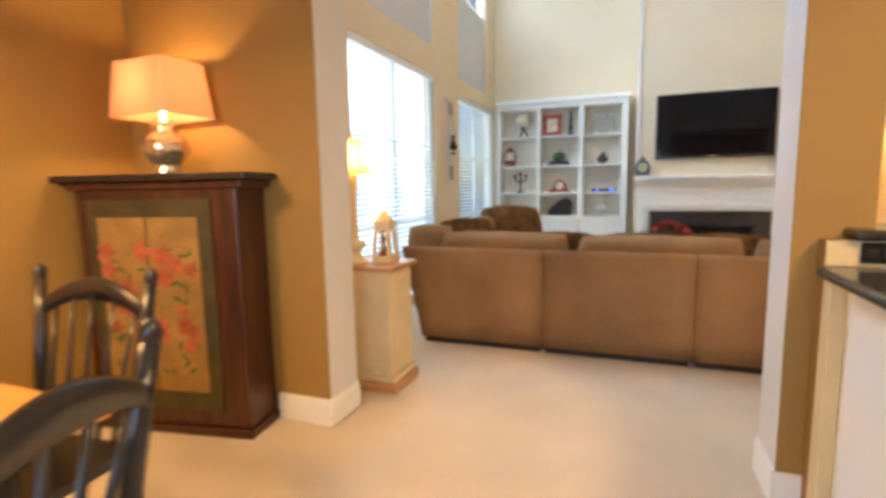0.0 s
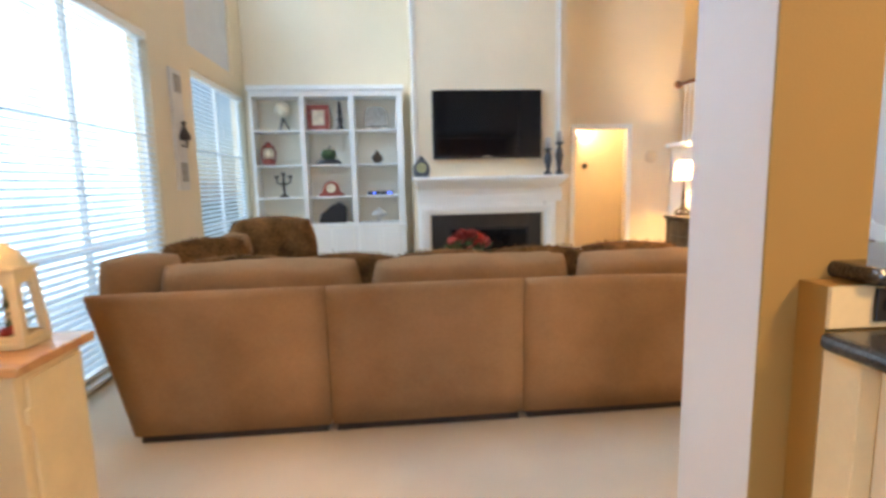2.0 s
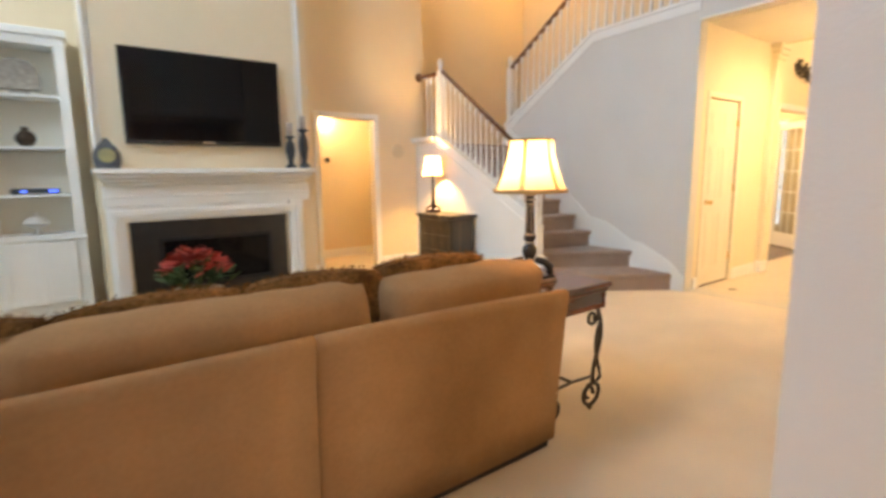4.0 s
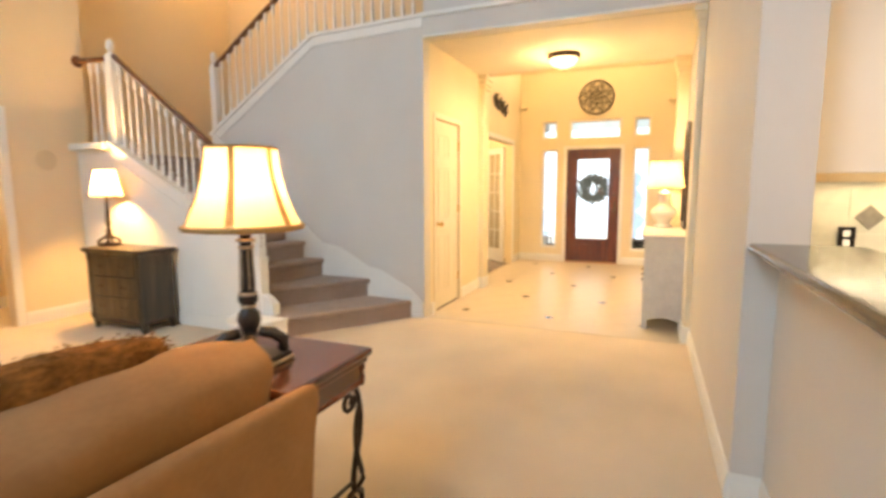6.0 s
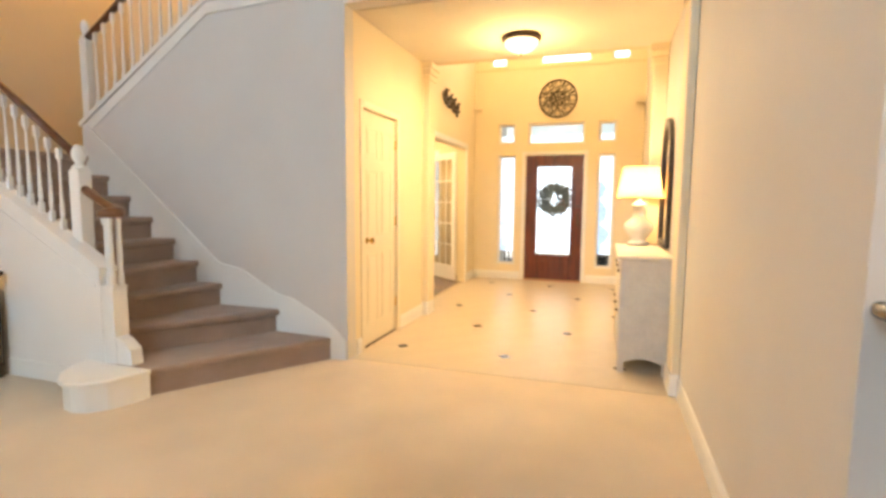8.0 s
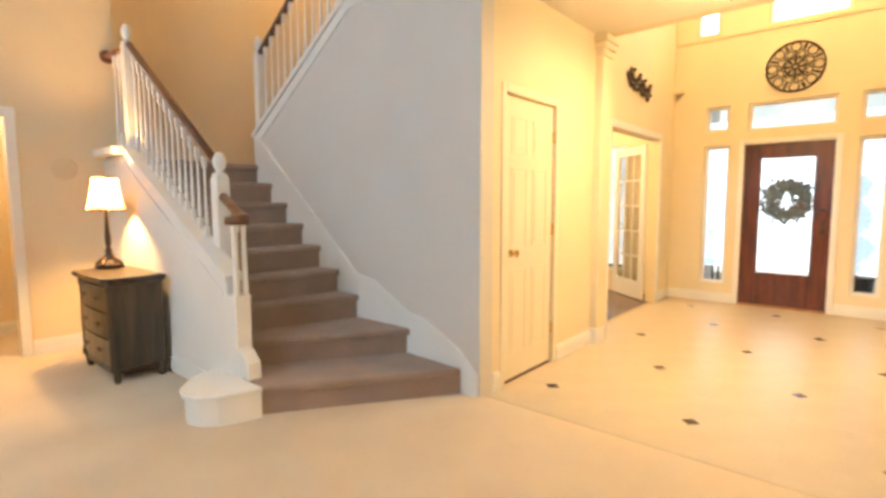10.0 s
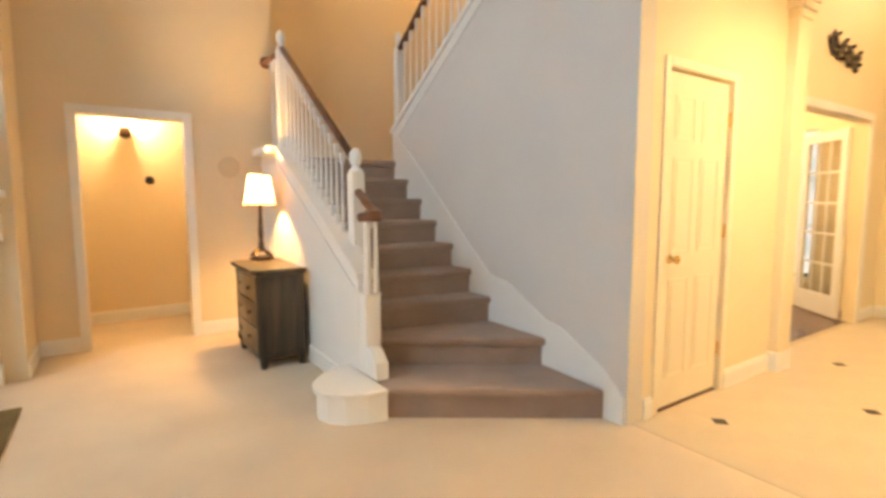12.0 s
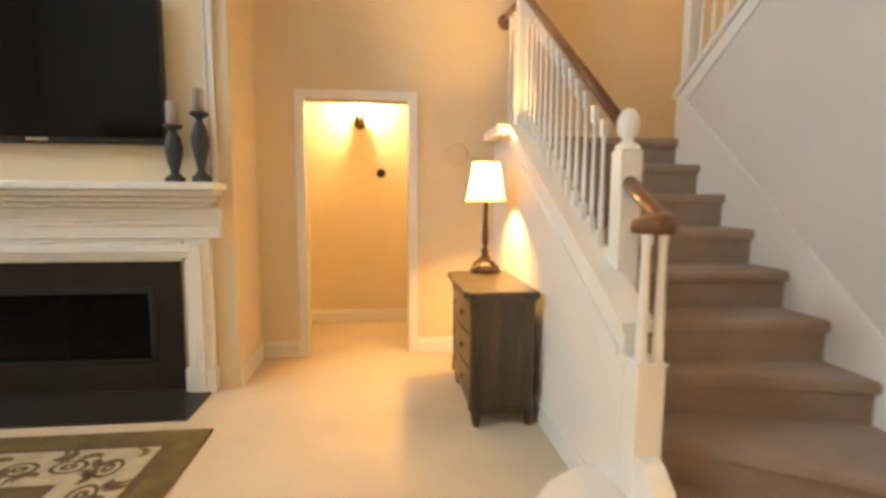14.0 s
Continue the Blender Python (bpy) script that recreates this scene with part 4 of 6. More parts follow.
for k in range(9):
    a = 2 * math.pi * k / 9
    lathe([(0, -0.07)] + [(0.055 * math.sin(math.pi * i / 6), -0.07 * math.cos(math.pi * i / 6)) for i in range(1, 6)] + [(0, 0.07)], 8, (0.385 + 0.05 * math.cos(a), SY + 0.05 * math.sin(a), 1.715), bm)
part("gourd", bm, "green", pk, smooth=True)
part("stem", tube([(0.385, SY, 1.77), (0.39, SY, 1.81), (0.41, SY, 1.83)], 0.012, 6), "bronze", pk)
single("vase", lathe([(0, 0), (0.04, 0), (0.075, 0.05), (0.08, 0.085), (0.055, 0.13), (0.025, 0.145), (0.03, 0.175), (0.02, 0.18), (0, 0.17)], 18, (1.05, SY, 1.581)), "bronze", "small dark round bottle on the shelf", "vase", smooth=True)
# third row
cd = thing("candelabra", "dark iron three-armed candelabra", "candelabra")
part("stem", lathe([(0, 0), (0.07, 0), (0.07, 0.015), (0.02, 0.04), (0.014, 0.12), (0.022, 0.16), (0.012, 0.2), (0.014, 0.30), (0.03, 0.31), (0.03, 0.33), (0, 0.33)], 12, (-0.24, SY, 1.146)), "iron", cd, smooth=True)
for s in (-1, 1):
    part("arm", tube([(-0.24, SY, 1.34), (-0.24 + s * 0.05, SY, 1.32), (-0.24 + s * 0.09, SY, 1.36), (-0.24 + s * 0.09, SY, 1.41)], 0.011, 7), "iron", cd)
    part("cup", lathe([(0, 0), (0.03, 0.005), (0.032, 0.03), (0, 0.03)], 10, (-0.24 + s * 0.09, SY, 1.41)), "iron", cd)
ck = thing("mantel_clock", "red-brown arched clock with a pale dial on the shelf", "clock")
arch = [(-0.17, 0), (0.17, 0), (0.17, 0.03), (0.13, 0.05)] + [(0.11 * math.cos(math.pi * k / 10), 0.09 + 0.12 * math.sin(math.pi * k / 10)) for k in range(11)] + [(-0.13, 0.05), (-0.17, 0.03)]
part("case", turned(prism(arch, "y", -0.05, 0.05), pose(0.40, SY, 1.146)), "book_red", ck)
part("dial", turned(lathe([(0, 0), (0.065, 0), (0.06, 0.006), (0, 0.007)], 20), pose(0.40, SY - 0.052, 1.255, 90)), "ivory", ck, "pale round dial")
bx = thing("cable_box", "slim black media box with blue lights", "electronics")
part("case", box(0.90, 1.25, SY - 0.11, SY + 0.09, 1.152, 1.20, 0.005), "plastic", bx)
part("display", box(0.97, 1.01, SY - 0.113, SY - 0.111, 1.167, 1.186), "blue_led", bx, "lit blue display")
part("display", box(1.17, 1.235, SY - 0.113, SY - 0.111, 1.164, 1.188), "blue_led", bx, "lit blue display")
for x in (0.92, 1.23):
    part("foot", box(x - 0.012, x + 0.012, SY - 0.08, SY + 0.06, 1.1465, 1.152), "plastic", bx)
# fourth row
rk = prism([(-0.20, 0), (0.17, 0), (0.18, 0.20), (0.12, 0.27), (0.06, 0.285), (-0.02, 0.22), (-0.10, 0.18), (-0.17, 0.13), (-0.19, 0.05)], "y", -0.08, 0.08, 0.02)
single("sculpture", turned(rk, pose(0.42, SY, 0.776)), "black", "dark rounded stone sculpture on the shelf", "sculpture")
ds = thing("glass_dish", "clear glass dish with a lid", "dish")
part("vase", lathe([(0, 0.0), (0.05, 0.0), (0.02, 0.03), (0.02, 0.05), (0.10, 0.09), (0.105, 0.11), (0.10, 0.11), (0.02, 0.06), (0, 0.06)], 18, (1.05, SY, 0.776)), "greywhite", ds, smooth=True)
part("lid", lathe([(0.10, 0.112), (0.07, 0.15), (0.015, 0.165), (0.02, 0.19), (0, 0.20)], 18, (1.05, SY, 0.776)), "greywhite", ds, smooth=True)

# ---- on the mantel ----


def candlestick(x, h, ch, label):
    t = thing("candle_holder", label, "candle holder", "mantel candle holders")
    p = [(0, 0), (0.055, 0), (0.055, 0.03), (0.035, 0.045), (0.022, 0.07), (0.03, 0.10), (0.05, 0.20), (0.052, 0.25), (0.036, 0.32), (0.018, 0.345), (0.022, 0.36), (0.05, 0.375), (0.055, 0.395), (0, 0.395)]
    part("stem", lathe([(r, z * h / 0.395) for r, z in p], 18, (x, 8.68, 1.373)), "slateblue", t, smooth=True)
    part("candle", lathe([(0, 0), (0.034, 0), (0.034, ch - 0.006), (0.028, ch), (0.006, ch - 0.006), (0, ch - 0.006)], 18, (x, 8.68, 1.374 + h)), "candle", t, "grey-brown pillar candle", True)
    return t


candlestick(3.30, 0.34, 0.14, "dark turned candle holder with a grey candle")
candlestick(3.455, 0.42, 0.14, "taller dark turned candle holder with a grey candle")
ac = thing("table_clock", "small dark clock with a pale dial on the mantel", "clock")
ogive = [(-0.10, 0), (0.10, 0), (0.11, 0.05), (0.105, 0.11), (0.075, 0.165), (0.035, 0.20), (0.02, 0.235), (0, 0.245), (-0.02, 0.235), (-0.035, 0.20), (-0.075, 0.165), (-0.105, 0.11), (-0.11, 0.05)]
part("case", turned(prism(ogive, "y", -0.03, 0.03, 0.006), pose(1.625, 8.69, 1.4005)), "black", ac)
part("dial", turned(lathe([(0, 0), (0.066, 0), (0.063, 0.006), (0, 0.007)], 24), pose(1.625, 8.659, 1.49, 90)), "dial", ac, "pale green-gold dial")
part("foot", box(1.53, 1.72, 8.65, 8.73, 1.3725, 1.40, 0.006), "black", ac)

# ---- narrow wall panel between the windows ----
wp = thing("wall_panel", "narrow distressed white wooden panel with dark ornaments", "wall decoration")
part("board", box(-0.733, -0.705, 7.05, 7.29, 1.28, 2.39, 0.006), "greywhite", wp)
for z0, z1 in ((2.18, 2.34), (1.36, 1.54)):
    part("relief", box(-0.704, -0.69, 7.10, 7.24, z0, z1, 0.01), "greystone", wp)
part("hook", lathe([(0, 0), (0.05, 0.01), (0.055, 0.04), (0.03, 0.09), (0.012, 0.14), (0.025, 0.17), (0, 0.19)], 12, (-0.67, 7.17, 1.74)), "iron", wp, "dark iron wall candle holder", True)
part("bracket", tube([(-0.705, 7.17, 1.70), (-0.66, 7.17, 1.68), (-0.655, 7.17, 1.76)], 0.012, 6), "iron", wp)

# ---- sectional sofa ----
sofa = thing("sofa", "tan microfibre sectional sofa with loose back cushions", "sofa")
SEC = ((-0.20, 0.892), (0.900, 1.922), (1.930, 3.09))
for k, (a, b) in enumerate(SEC):
    bm = bmesh.new()
    la = -0.09 if k == 0 else a
    rb = 3.08 if k == 2 else b
    ta = -0.25 if k == 0 else a
    tb = 3.13 if k == 2 else b
    ny = 8
    prof = [(4.722, 0.05), (4.720, 0.20), (4.712, 0.45), (4.705, 0.66), (4.693, 0.75), (4.697, 0.782), (4.715, 0.796), (4.75, 0.786), (4.80, 0.74), (4.86, 0.60), (4.94, 0.40), (4.94, 0.05)]
    rows = []
    for y, z in prof:
        f = (z - 0.05) / 0.755
        xa, xb = la + (ta - la) * f, rb + (tb - rb) * f
        rows.append([bm.verts.new((xa + (xb - xa) * i / ny, y - 0.012 * math.sin(math.pi * i / ny) * (1 if y < 4.8 else -1), z + 0.004 * math.sin(math.pi * i / ny) - (0.03 * f * (i / ny) ** 2 if k == 2 else 0))) for i in range(ny + 1)])
    for r0, r1 in zip(rows, rows[1:] + rows[:1]):
        for i in range(ny):
            bm.faces.new((r0[i], r0[i + 1], r1[i + 1], r1[i]))
    bm.faces.new([r[0] for r in rows])
    bm.faces.new([r[-1] for r in rows][::-1])
    part("back_panel", bm, "sofa", sofa, smooth=True)
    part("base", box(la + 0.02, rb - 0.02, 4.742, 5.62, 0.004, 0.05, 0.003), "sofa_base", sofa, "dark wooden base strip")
    part("seat_frame", box(la + 0.01, rb - 0.005, 4.945, 5.68, 0.055, 0.27, 0.02), "sofa", sofa)
    part("seat_cushion", turned(cushion(b - a - 0.03, 0.74, 0.19, 0.25, 10), pose((a + b) / 2, 5.33, 0.36)), "sofa", sofa, smooth=True)
part("arm", box(2.89, 3.09, 4.95, 5.66, 0.06, 0.60, 0.05, 3), "sofa", sofa, smooth=True)
for x0, x1, z in ((0.0, 1.07, 0.71), (1.12, 2.25, 0.70), (2.29, 3.16, 0.69)):
    bm = turned(cushion(x1 - x0, 0.40, 0.27, 0.33, 18, 0.05, x0 + 2, 0.04), pose((x0 + x1) / 2, 4.955, z, 96))
    part("back_cushion", bm, "sofa", sofa, "plump tan back cushion", True)
part("corner_cushion", turned(cushion(0.42, 0.42, 0.2, 0.4, 10, 0.02), pose(-0.13, 5.05, 0.74, 80, 0, 35)), "sofa", sofa, "tan corner cushion", True)
# return along the windows
part("return_back", prism([(-0.28, 0.80), (-0.06, 0.80), (0.02, 0.70), (0.06, 0.05), (-0.13, 0.05)], "y", 5.02, 7.1, 0.03), "sofa", sofa, smooth=True)
part("return_seat", box(0.07, 0.80, 5.69, 7.1, 0.06, 0.42, 0.04), "sofa", sofa)
part("return_cushion", turned(cushion(0.60, 0.46, 0.24, 0.35, 10, 0.02, 4), pose(0.07, 6.05, 0.74, 78, 0, 90)), "sofa", sofa, smooth=True)
part("return_cushion", turned(cushion(0.60, 0.46, 0.24, 0.35, 10, 0.02, 5), pose(0.07, 6.68, 0.74, 78, 0, 90)), "sofa", sofa, smooth=True)


def fur_pillow(x, y, z, w, h, rz, tilt, seed, label):
    rnd = random.Random(seed)
    bm = cushion(w, h, 0.17, 0.45, 14, 0.04, seed, 0.22)
    bm.normal_update()
    strands = []
    for f in list(bm.faces):
        c = f.calc_center_median()
        for _ in range(14):
            u = Vector((rnd.uniform(-1, 1), rnd.uniform(-1, 1), rnd.uniform(-1, 1))) * 0.018
            strands.append((c + u, (f.normal * 0.6 + Vector((rnd.uniform(-1, 1), rnd.uniform(-1, 1), rnd.uniform(-1, 1))) * 0.7).normalized() * rnd.uniform(0.008, 0.016)))
    for p, d in strands:
        s = d.cross(Vector((rnd.uniform(-1, 1), rnd.uniform(-1, 1), 0.5))).normalized() * 0.0045
        bm.faces.new([bm.verts.new(p - s), bm.verts.new(p + s), bm.verts.new(p + d)])
    turned(bm, pose(x, y, z, tilt, 0, rz))
    return single("fur_pillow", bm, "fur", label, "pillow", "fur pillows on the sofa")


for k, (px, pz, turn) in enumerate(((0.30, 0.73, 6), (0.95, 0.72, -4), (1.56, 0.72, 5), (2.16, 0.725, -5), (2.76, 0.735, -5))):
    fur_pillow(px, 5.225, pz - 0.025, 0.70, 0.40, turn, 70, k + 1, "shaggy brown fur pillow leaning on the sofa back")
fur_pillow(0.30, 6.2, 0.80, 0.68, 0.56, 14, 72, 9, "large brown fur pillow on the sofa by the window")
fur_pillow(-0.02, 5.72, 0.76, 0.60, 0.42, 40, 70, 12, "brown fur pillow in the corner of the sofa")

# ---- coffee table and flowers ----
ct = thing("coffee_table", "low dark wooden coffee table", "coffee table")
part("tabletop", box(1.35, 2.45, 5.95, 6.65, 0.44, 0.48, 0.01), "cherry", ct)
for x in (1.41, 2.39):
    for y in (6.01, 6.59):
        part("leg", box(x - 0.03, x + 0.03, y - 0.03, y + 0.03, 0.016, 0.44, 0.006), "cherry", ct)
fl = thing("flower_arrangement", "red flowers with dark leaves in a round bronze vase", "flowers")
part("vase", lathe([(0, 0), (0.09, 0), (0.10, 0.03), (0.15, 0.12), (0.14, 0.20), (0.12, 0.21), (0, 0.17)], 20, (1.85, 6.2, 0.481)), "bronze", fl, smooth=True)
rnd = random.Random(8)
for material, n, r0, zc, size in (("green", 70, 0.19, 0.74, 0.06), ("red", 150, 0.155, 0.80, 0.06)):
    bm = bmesh.new()
    for _ in range(n):
        a, q = rnd.uniform(0, 2 * math.pi), math.sqrt(rnd.random()) * r0
        c = Vector((1.85 + q * math.cos(a), 6.2 + 0.8 * q * math.sin(a), zc + 0.09 * (1 - (q / r0) ** 2) + rnd.uniform(-0.02, 0.02)))
        u = Vector((math.cos(a + rnd.uniform(-1, 1)), math.sin(a + rnd.uniform(-1, 1)), rnd.uniform(-0.2, 0.7))).normalized() * size
        v = u.cross(Vector((rnd.uniform(-1, 1), rnd.uniform(-1, 1), 1))).normalized() * size * 0.45
        bm.faces.new([bm.verts.new(p) for p in (c - u * 0.5, c + v * 0.5, c + u, c - v * 0.5)])
    part("leaves" if material == "green" else "petals", bm, material, fl)
bm = bmesh.new()
for _ in range(26):
    a = rnd.uniform(0, 6.28)
    tube([(1.85, 6.2, 0.64), (1.85 + 0.10 * math.cos(a), 6.2 + 0.09 * math.sin(a), 0.73), (1.85 + 0.15 * math.cos(a), 6.2 + 0.13 * math.sin(a), 0.81)], 0.004, 4, bm)
part("stems", bm, "green", fl)

# ---- rug ----
rug = thing("rug", "olive and cream floral rug with a brown border", "rug")
part("border", box(0.35, 3.62, 5.75, 8.21, 0.0005, 0.012, 0.003), "olive", rug)
part("band", box(0.50, 3.47, 5.90, 8.06, 0.0125, 0.0135), "rug_brown", rug)
part("cream_band", box(0.54, 3.43, 5.94, 8.02, 0.0138, 0.0146), "rug_cream", rug)
part("field", box(0.86, 3.11, 6.26, 7.70, 0.015, 0.016), "olive", rug)
rnd = random.Random(5)
bm = bmesh.new()


def leaf_scroll(bm, x, y, a, s, z):
    """A flat curled leaf of the rug's pattern."""
    pts = []
    for k in range(9):
        t = k / 8
        ang = a + 2.6 * t
        pts.append(Vector((x + s * t * math.cos(ang), y + s * t * math.sin(ang), z)))
    for i in range(8):
        w0, w1 = 0.22 * s * math.sin(math.pi * (i / 8 * 0.9 + 0.05)), 0.22 * s * math.sin(math.pi * ((i + 1) / 8 * 0.9 + 0.05))
        d = (pts[i + 1] - pts[i]).normalized()
        p = Vector((-d.y, d.x, 0))
        bm.faces.new([bm.verts.new(pts[i] - p * w0), bm.verts.new(pts[i + 1] - p * w1), bm.verts.new(pts[i + 1] + p * w1), bm.verts.new(pts[i] + p * w0)])


def oval(bm, x, y, rx, ry, w, turn, z):
    """A flat oval outline of the rug's border."""
    c, q = math.cos(turn), math.sin(turn)
    rim = []
    for i in range(20):
        a = 2 * math.pi * i / 20
        for k in (1.0, 1.0 - w):
            u, v = rx * k * math.cos(a), ry * k * math.sin(a)
            rim.append(bm.verts.new((x + u * c - v * q, y + u * q + v * c, z)))
    for i in range(20):
        j = (i + 1) % 20
        bm.faces.new((rim[2 * i], rim[2 * j], rim[2 * j + 1], rim[2 * i + 1]))


def border_path(d):
    """A point and the heading on the middle line of the rug's cream border, d metres along it."""
    for x, y, a, n in ((0.70, 7.86, 0.0, 2.57), (3.27, 7.86, -math.pi / 2, 1.76), (3.27, 6.10, math.pi, 2.57), (0.70, 6.10, math.pi / 2, 1.76)):
        if d <= n:
            return x + d * math.cos(a), y + d * math.sin(a), a
        d -= n
    return 0.70, 7.86, 0.0


bmo = bmesh.new()
for k in range(40):
    x, y, a = border_path(k * 8.66 / 40)
    side = 1 if k % 2 else -1
    oval(bm, x, y, 0.085, 0.062, 0.26, a, 0.0152)
    oval(bmo, x, y, 0.040, 0.028, 0.7, a, 0.0154)
    for m in (-1, 1):
        px, py = x + m * 0.095 * math.cos(a) - side * 0.075 * math.sin(a), y + m * 0.095 * math.sin(a) + side * 0.075 * math.cos(a)
        leaf_scroll(bm, px, py, a + m * 1.2, 0.10, 0.0156 + 0.0002 * (k % 2))
        leaf_scroll(bmo, x + m * 0.10 * math.cos(a) + side * 0.08 * math.sin(a), y + m * 0.10 * math.sin(a) - side * 0.08 * math.cos(a), a - m * 1.0, 0.085, 0.0158 + 0.0002 * (k % 2))
tagged(part("scrollwork", bm, "rug_brown", rug), kind="stuff")
tagged(part("rosette_pattern", bmo, "olive", rug), kind="stuff")
for x0, x1, y0, y1 in ((0.85, 0.875, 6.25, 7.71), (3.095, 3.12, 6.25, 7.71), (0.875, 3.095, 6.25, 6.275), (0.875, 3.095, 7.685, 7.71)):
    part("inner_line", box(x0, x1, y0, y1, 0.0162, 0.0168), "rug_brown", rug)
bm, bmo = bmesh.new(), bmesh.new()
for k in range(70):
    leaf_scroll(bm if k % 2 else bmo, rnd.uniform(0.98, 3.0), rnd.uniform(6.36, 7.6), rnd.uniform(0, 6.28), rnd.uniform(0.08, 0.17), 0.0166 + rnd.uniform(0, 0.0006))
tagged(part("field_pattern", bm, "rug_gold", rug), kind="stuff")
tagged(part("field_leaves", bmo, "rug_brown", rug), kind="stuff")

# ---- table lamps ----


def shade(parent, x, y, z0, z1, r0, r1, material, panels=0, trim=True, square=False):
    n = 32
    prof = []
    for k in range(9):
        t = k / 8
        flare = (1 - t) ** 1.8
        prof.append((r1 + (r0 - r1) * (flare if panels else 1 - t), z0 + (z1 - z0) * t))
    if square:
        bm = bmesh.new()
        lo = [bm.verts.new((x + sx * r0, y + sy * r0 * 0.8, z0)) for sx, sy in ((-1, -1), (1, -1), (1, 1), (-1, 1))]
        hi = [bm.verts.new((x + sx * r1, y + sy * r1 * 0.8, z1)) for sx, sy in ((-1, -1), (1, -1), (1, 1), (-1, 1))]
        for i in range(4):
            bm.faces.new((lo[i], lo[(i + 1) % 4], hi[(i + 1) % 4], hi[i]))
        es = [e for e in bm.edges if abs(e.verts[0].co.z - e.verts[1].co.z) > 0.05]
        bmesh.ops.bevel(bm, geom=es, offset=0.04, segments=4, affect="EDGES", profile=0.5)
        return part("shade", bm, material, parent)
    sh = part("shade", lathe(prof, n, (x, y, 0)), material, parent, smooth=True)
    if trim:
        for r, z in (prof[0], prof[-1]):
            part("shade_band", tube([(x + r * math.cos(2 * math.pi * k / 32), y + r * math.sin(2 * math.pi * k / 32), z) for k in range(32)], 0.005, 6, closed=True), "shade_trim", sh)
    for k in range(panels):
        a = 2 * math.pi * (k + 0.5) / panels
        part("seam", tube([(x + (r + 0.002) * math.cos(a), y + (r + 0.002) * math.sin(a), z) for r, z in prof], 0.004, 5), "shade_trim", sh)
    return sh


# lamp on the table at the sofa's end
LX, LY, LZ = 3.29, 5.10, 0.723
l1 = thing("table_lamp", "table lamp with a dark turned column and lit gold shade", "table lamp")
part("base", prism([(LX - 0.105, LY - 0.105), (LX + 0.105, LY - 0.105), (LX + 0.105, LY + 0.105), (LX - 0.105, LY + 0.105)], "z", LZ, LZ + 0.016, 0.005), "silver", l1, "silver-edged square base plate")
part("plinth", prism([(LX - 0.098, LY - 0.098), (LX + 0.098, LY - 0.098), (LX + 0.098, LY + 0.098), (LX - 0.098, LY + 0.098)], "z", LZ + 0.0162, LZ + 0.032, 0.005), "lamp_black", l1)
for sx in (-1, 1):
    for sy in (-1, 1):
        foot = tube([(LX + sx * 0.022, LY + sy * 0.022, LZ + 0.112), (LX + sx * 0.055, LY + sy * 0.055, LZ + 0.100), (LX + sx * 0.078, LY + sy * 0.078, LZ + 0.072), (LX + sx * 0.076, LY + sy * 0.076, LZ + 0.045), (LX + sx * 0.085, LY + sy * 0.085, LZ + 0.033)], [0.018, 0.022, 0.024, 0.020, 0.014], 8)
        part("scroll_foot", foot, "lamp_black", l1, smooth=True)
part("column", lathe([(0, 0.085), (0.024, 0.085), (0.026, 0.12), (0.034, 0.135), (0.040, 0.155), (0.036, 0.18), (0.022, 0.196), (0.020, 0.205), (0.033, 0.222), (0.033, 0.24), (0.026, 0.25), (0.024, 0.26), (0.020, 0.40), (0.018, 0.415), (0.022, 0.43), (0.018, 0.445), (0.022, 0.46), (0.018, 0.475), (0.020, 0.50), (0.010, 0.51), (0.008, 0.56), (0, 0.56)], 18, (LX, LY, LZ)), "lamp_black", l1, "dark turned column", True)
for z, r in ((0.205, 0.026), (0.248, 0.031), (0.408, 0.026), (0.432, 0.030), (0.456, 0.032), (0.480, 0.034)):
    part("ring", lathe([(0.014, -0.007), (r, -0.005), (r + 0.002, 0), (r, 0.005), (0.014, 0.007)], 18, (LX, LY, LZ + z)), "silver", l1, "silver ring", True)
for k in range(6):
    a = math.pi * k / 3
    part("inlay", tube([(LX + 0.0245 * math.cos(a), LY + 0.0245 * math.sin(a), LZ + 0.265), (LX + 0.0205 * math.cos(a), LY + 0.0205 * math.sin(a), LZ + 0.40)], 0.0022, 5), "silver", l1, "thin silver inlay")
sh1 = shade(l1, LX, LY, 1.195, 1.46, 0.19, 0.115, "shade_gold", 6)
for k in range(6):
    for off in (-0.055, 0.055):
        a = 2 * math.pi * (k + 0.5) / 6 + off
        part("braid", tube([(LX + (0.115 + 0.075 * (1 - t / 8) ** 1.8 + 0.002) * math.cos(a), LY + (0.115 + 0.075 * (1 - t / 8) ** 1.8 + 0.002) * math.sin(a), 1.195 + 0.265 * t / 8) for t in range(9)], 0.003, 5), "shade_trim", sh1)
part("shade_rim", tube([(LX + 0.191 * math.cos(2 * math.pi * k / 32), LY + 0.191 * math.sin(2 * math.pi * k / 32), 1.203) for k in range(32)], 0.008, 6, closed=True), "shade_trim", sh1, "tan braided rim")

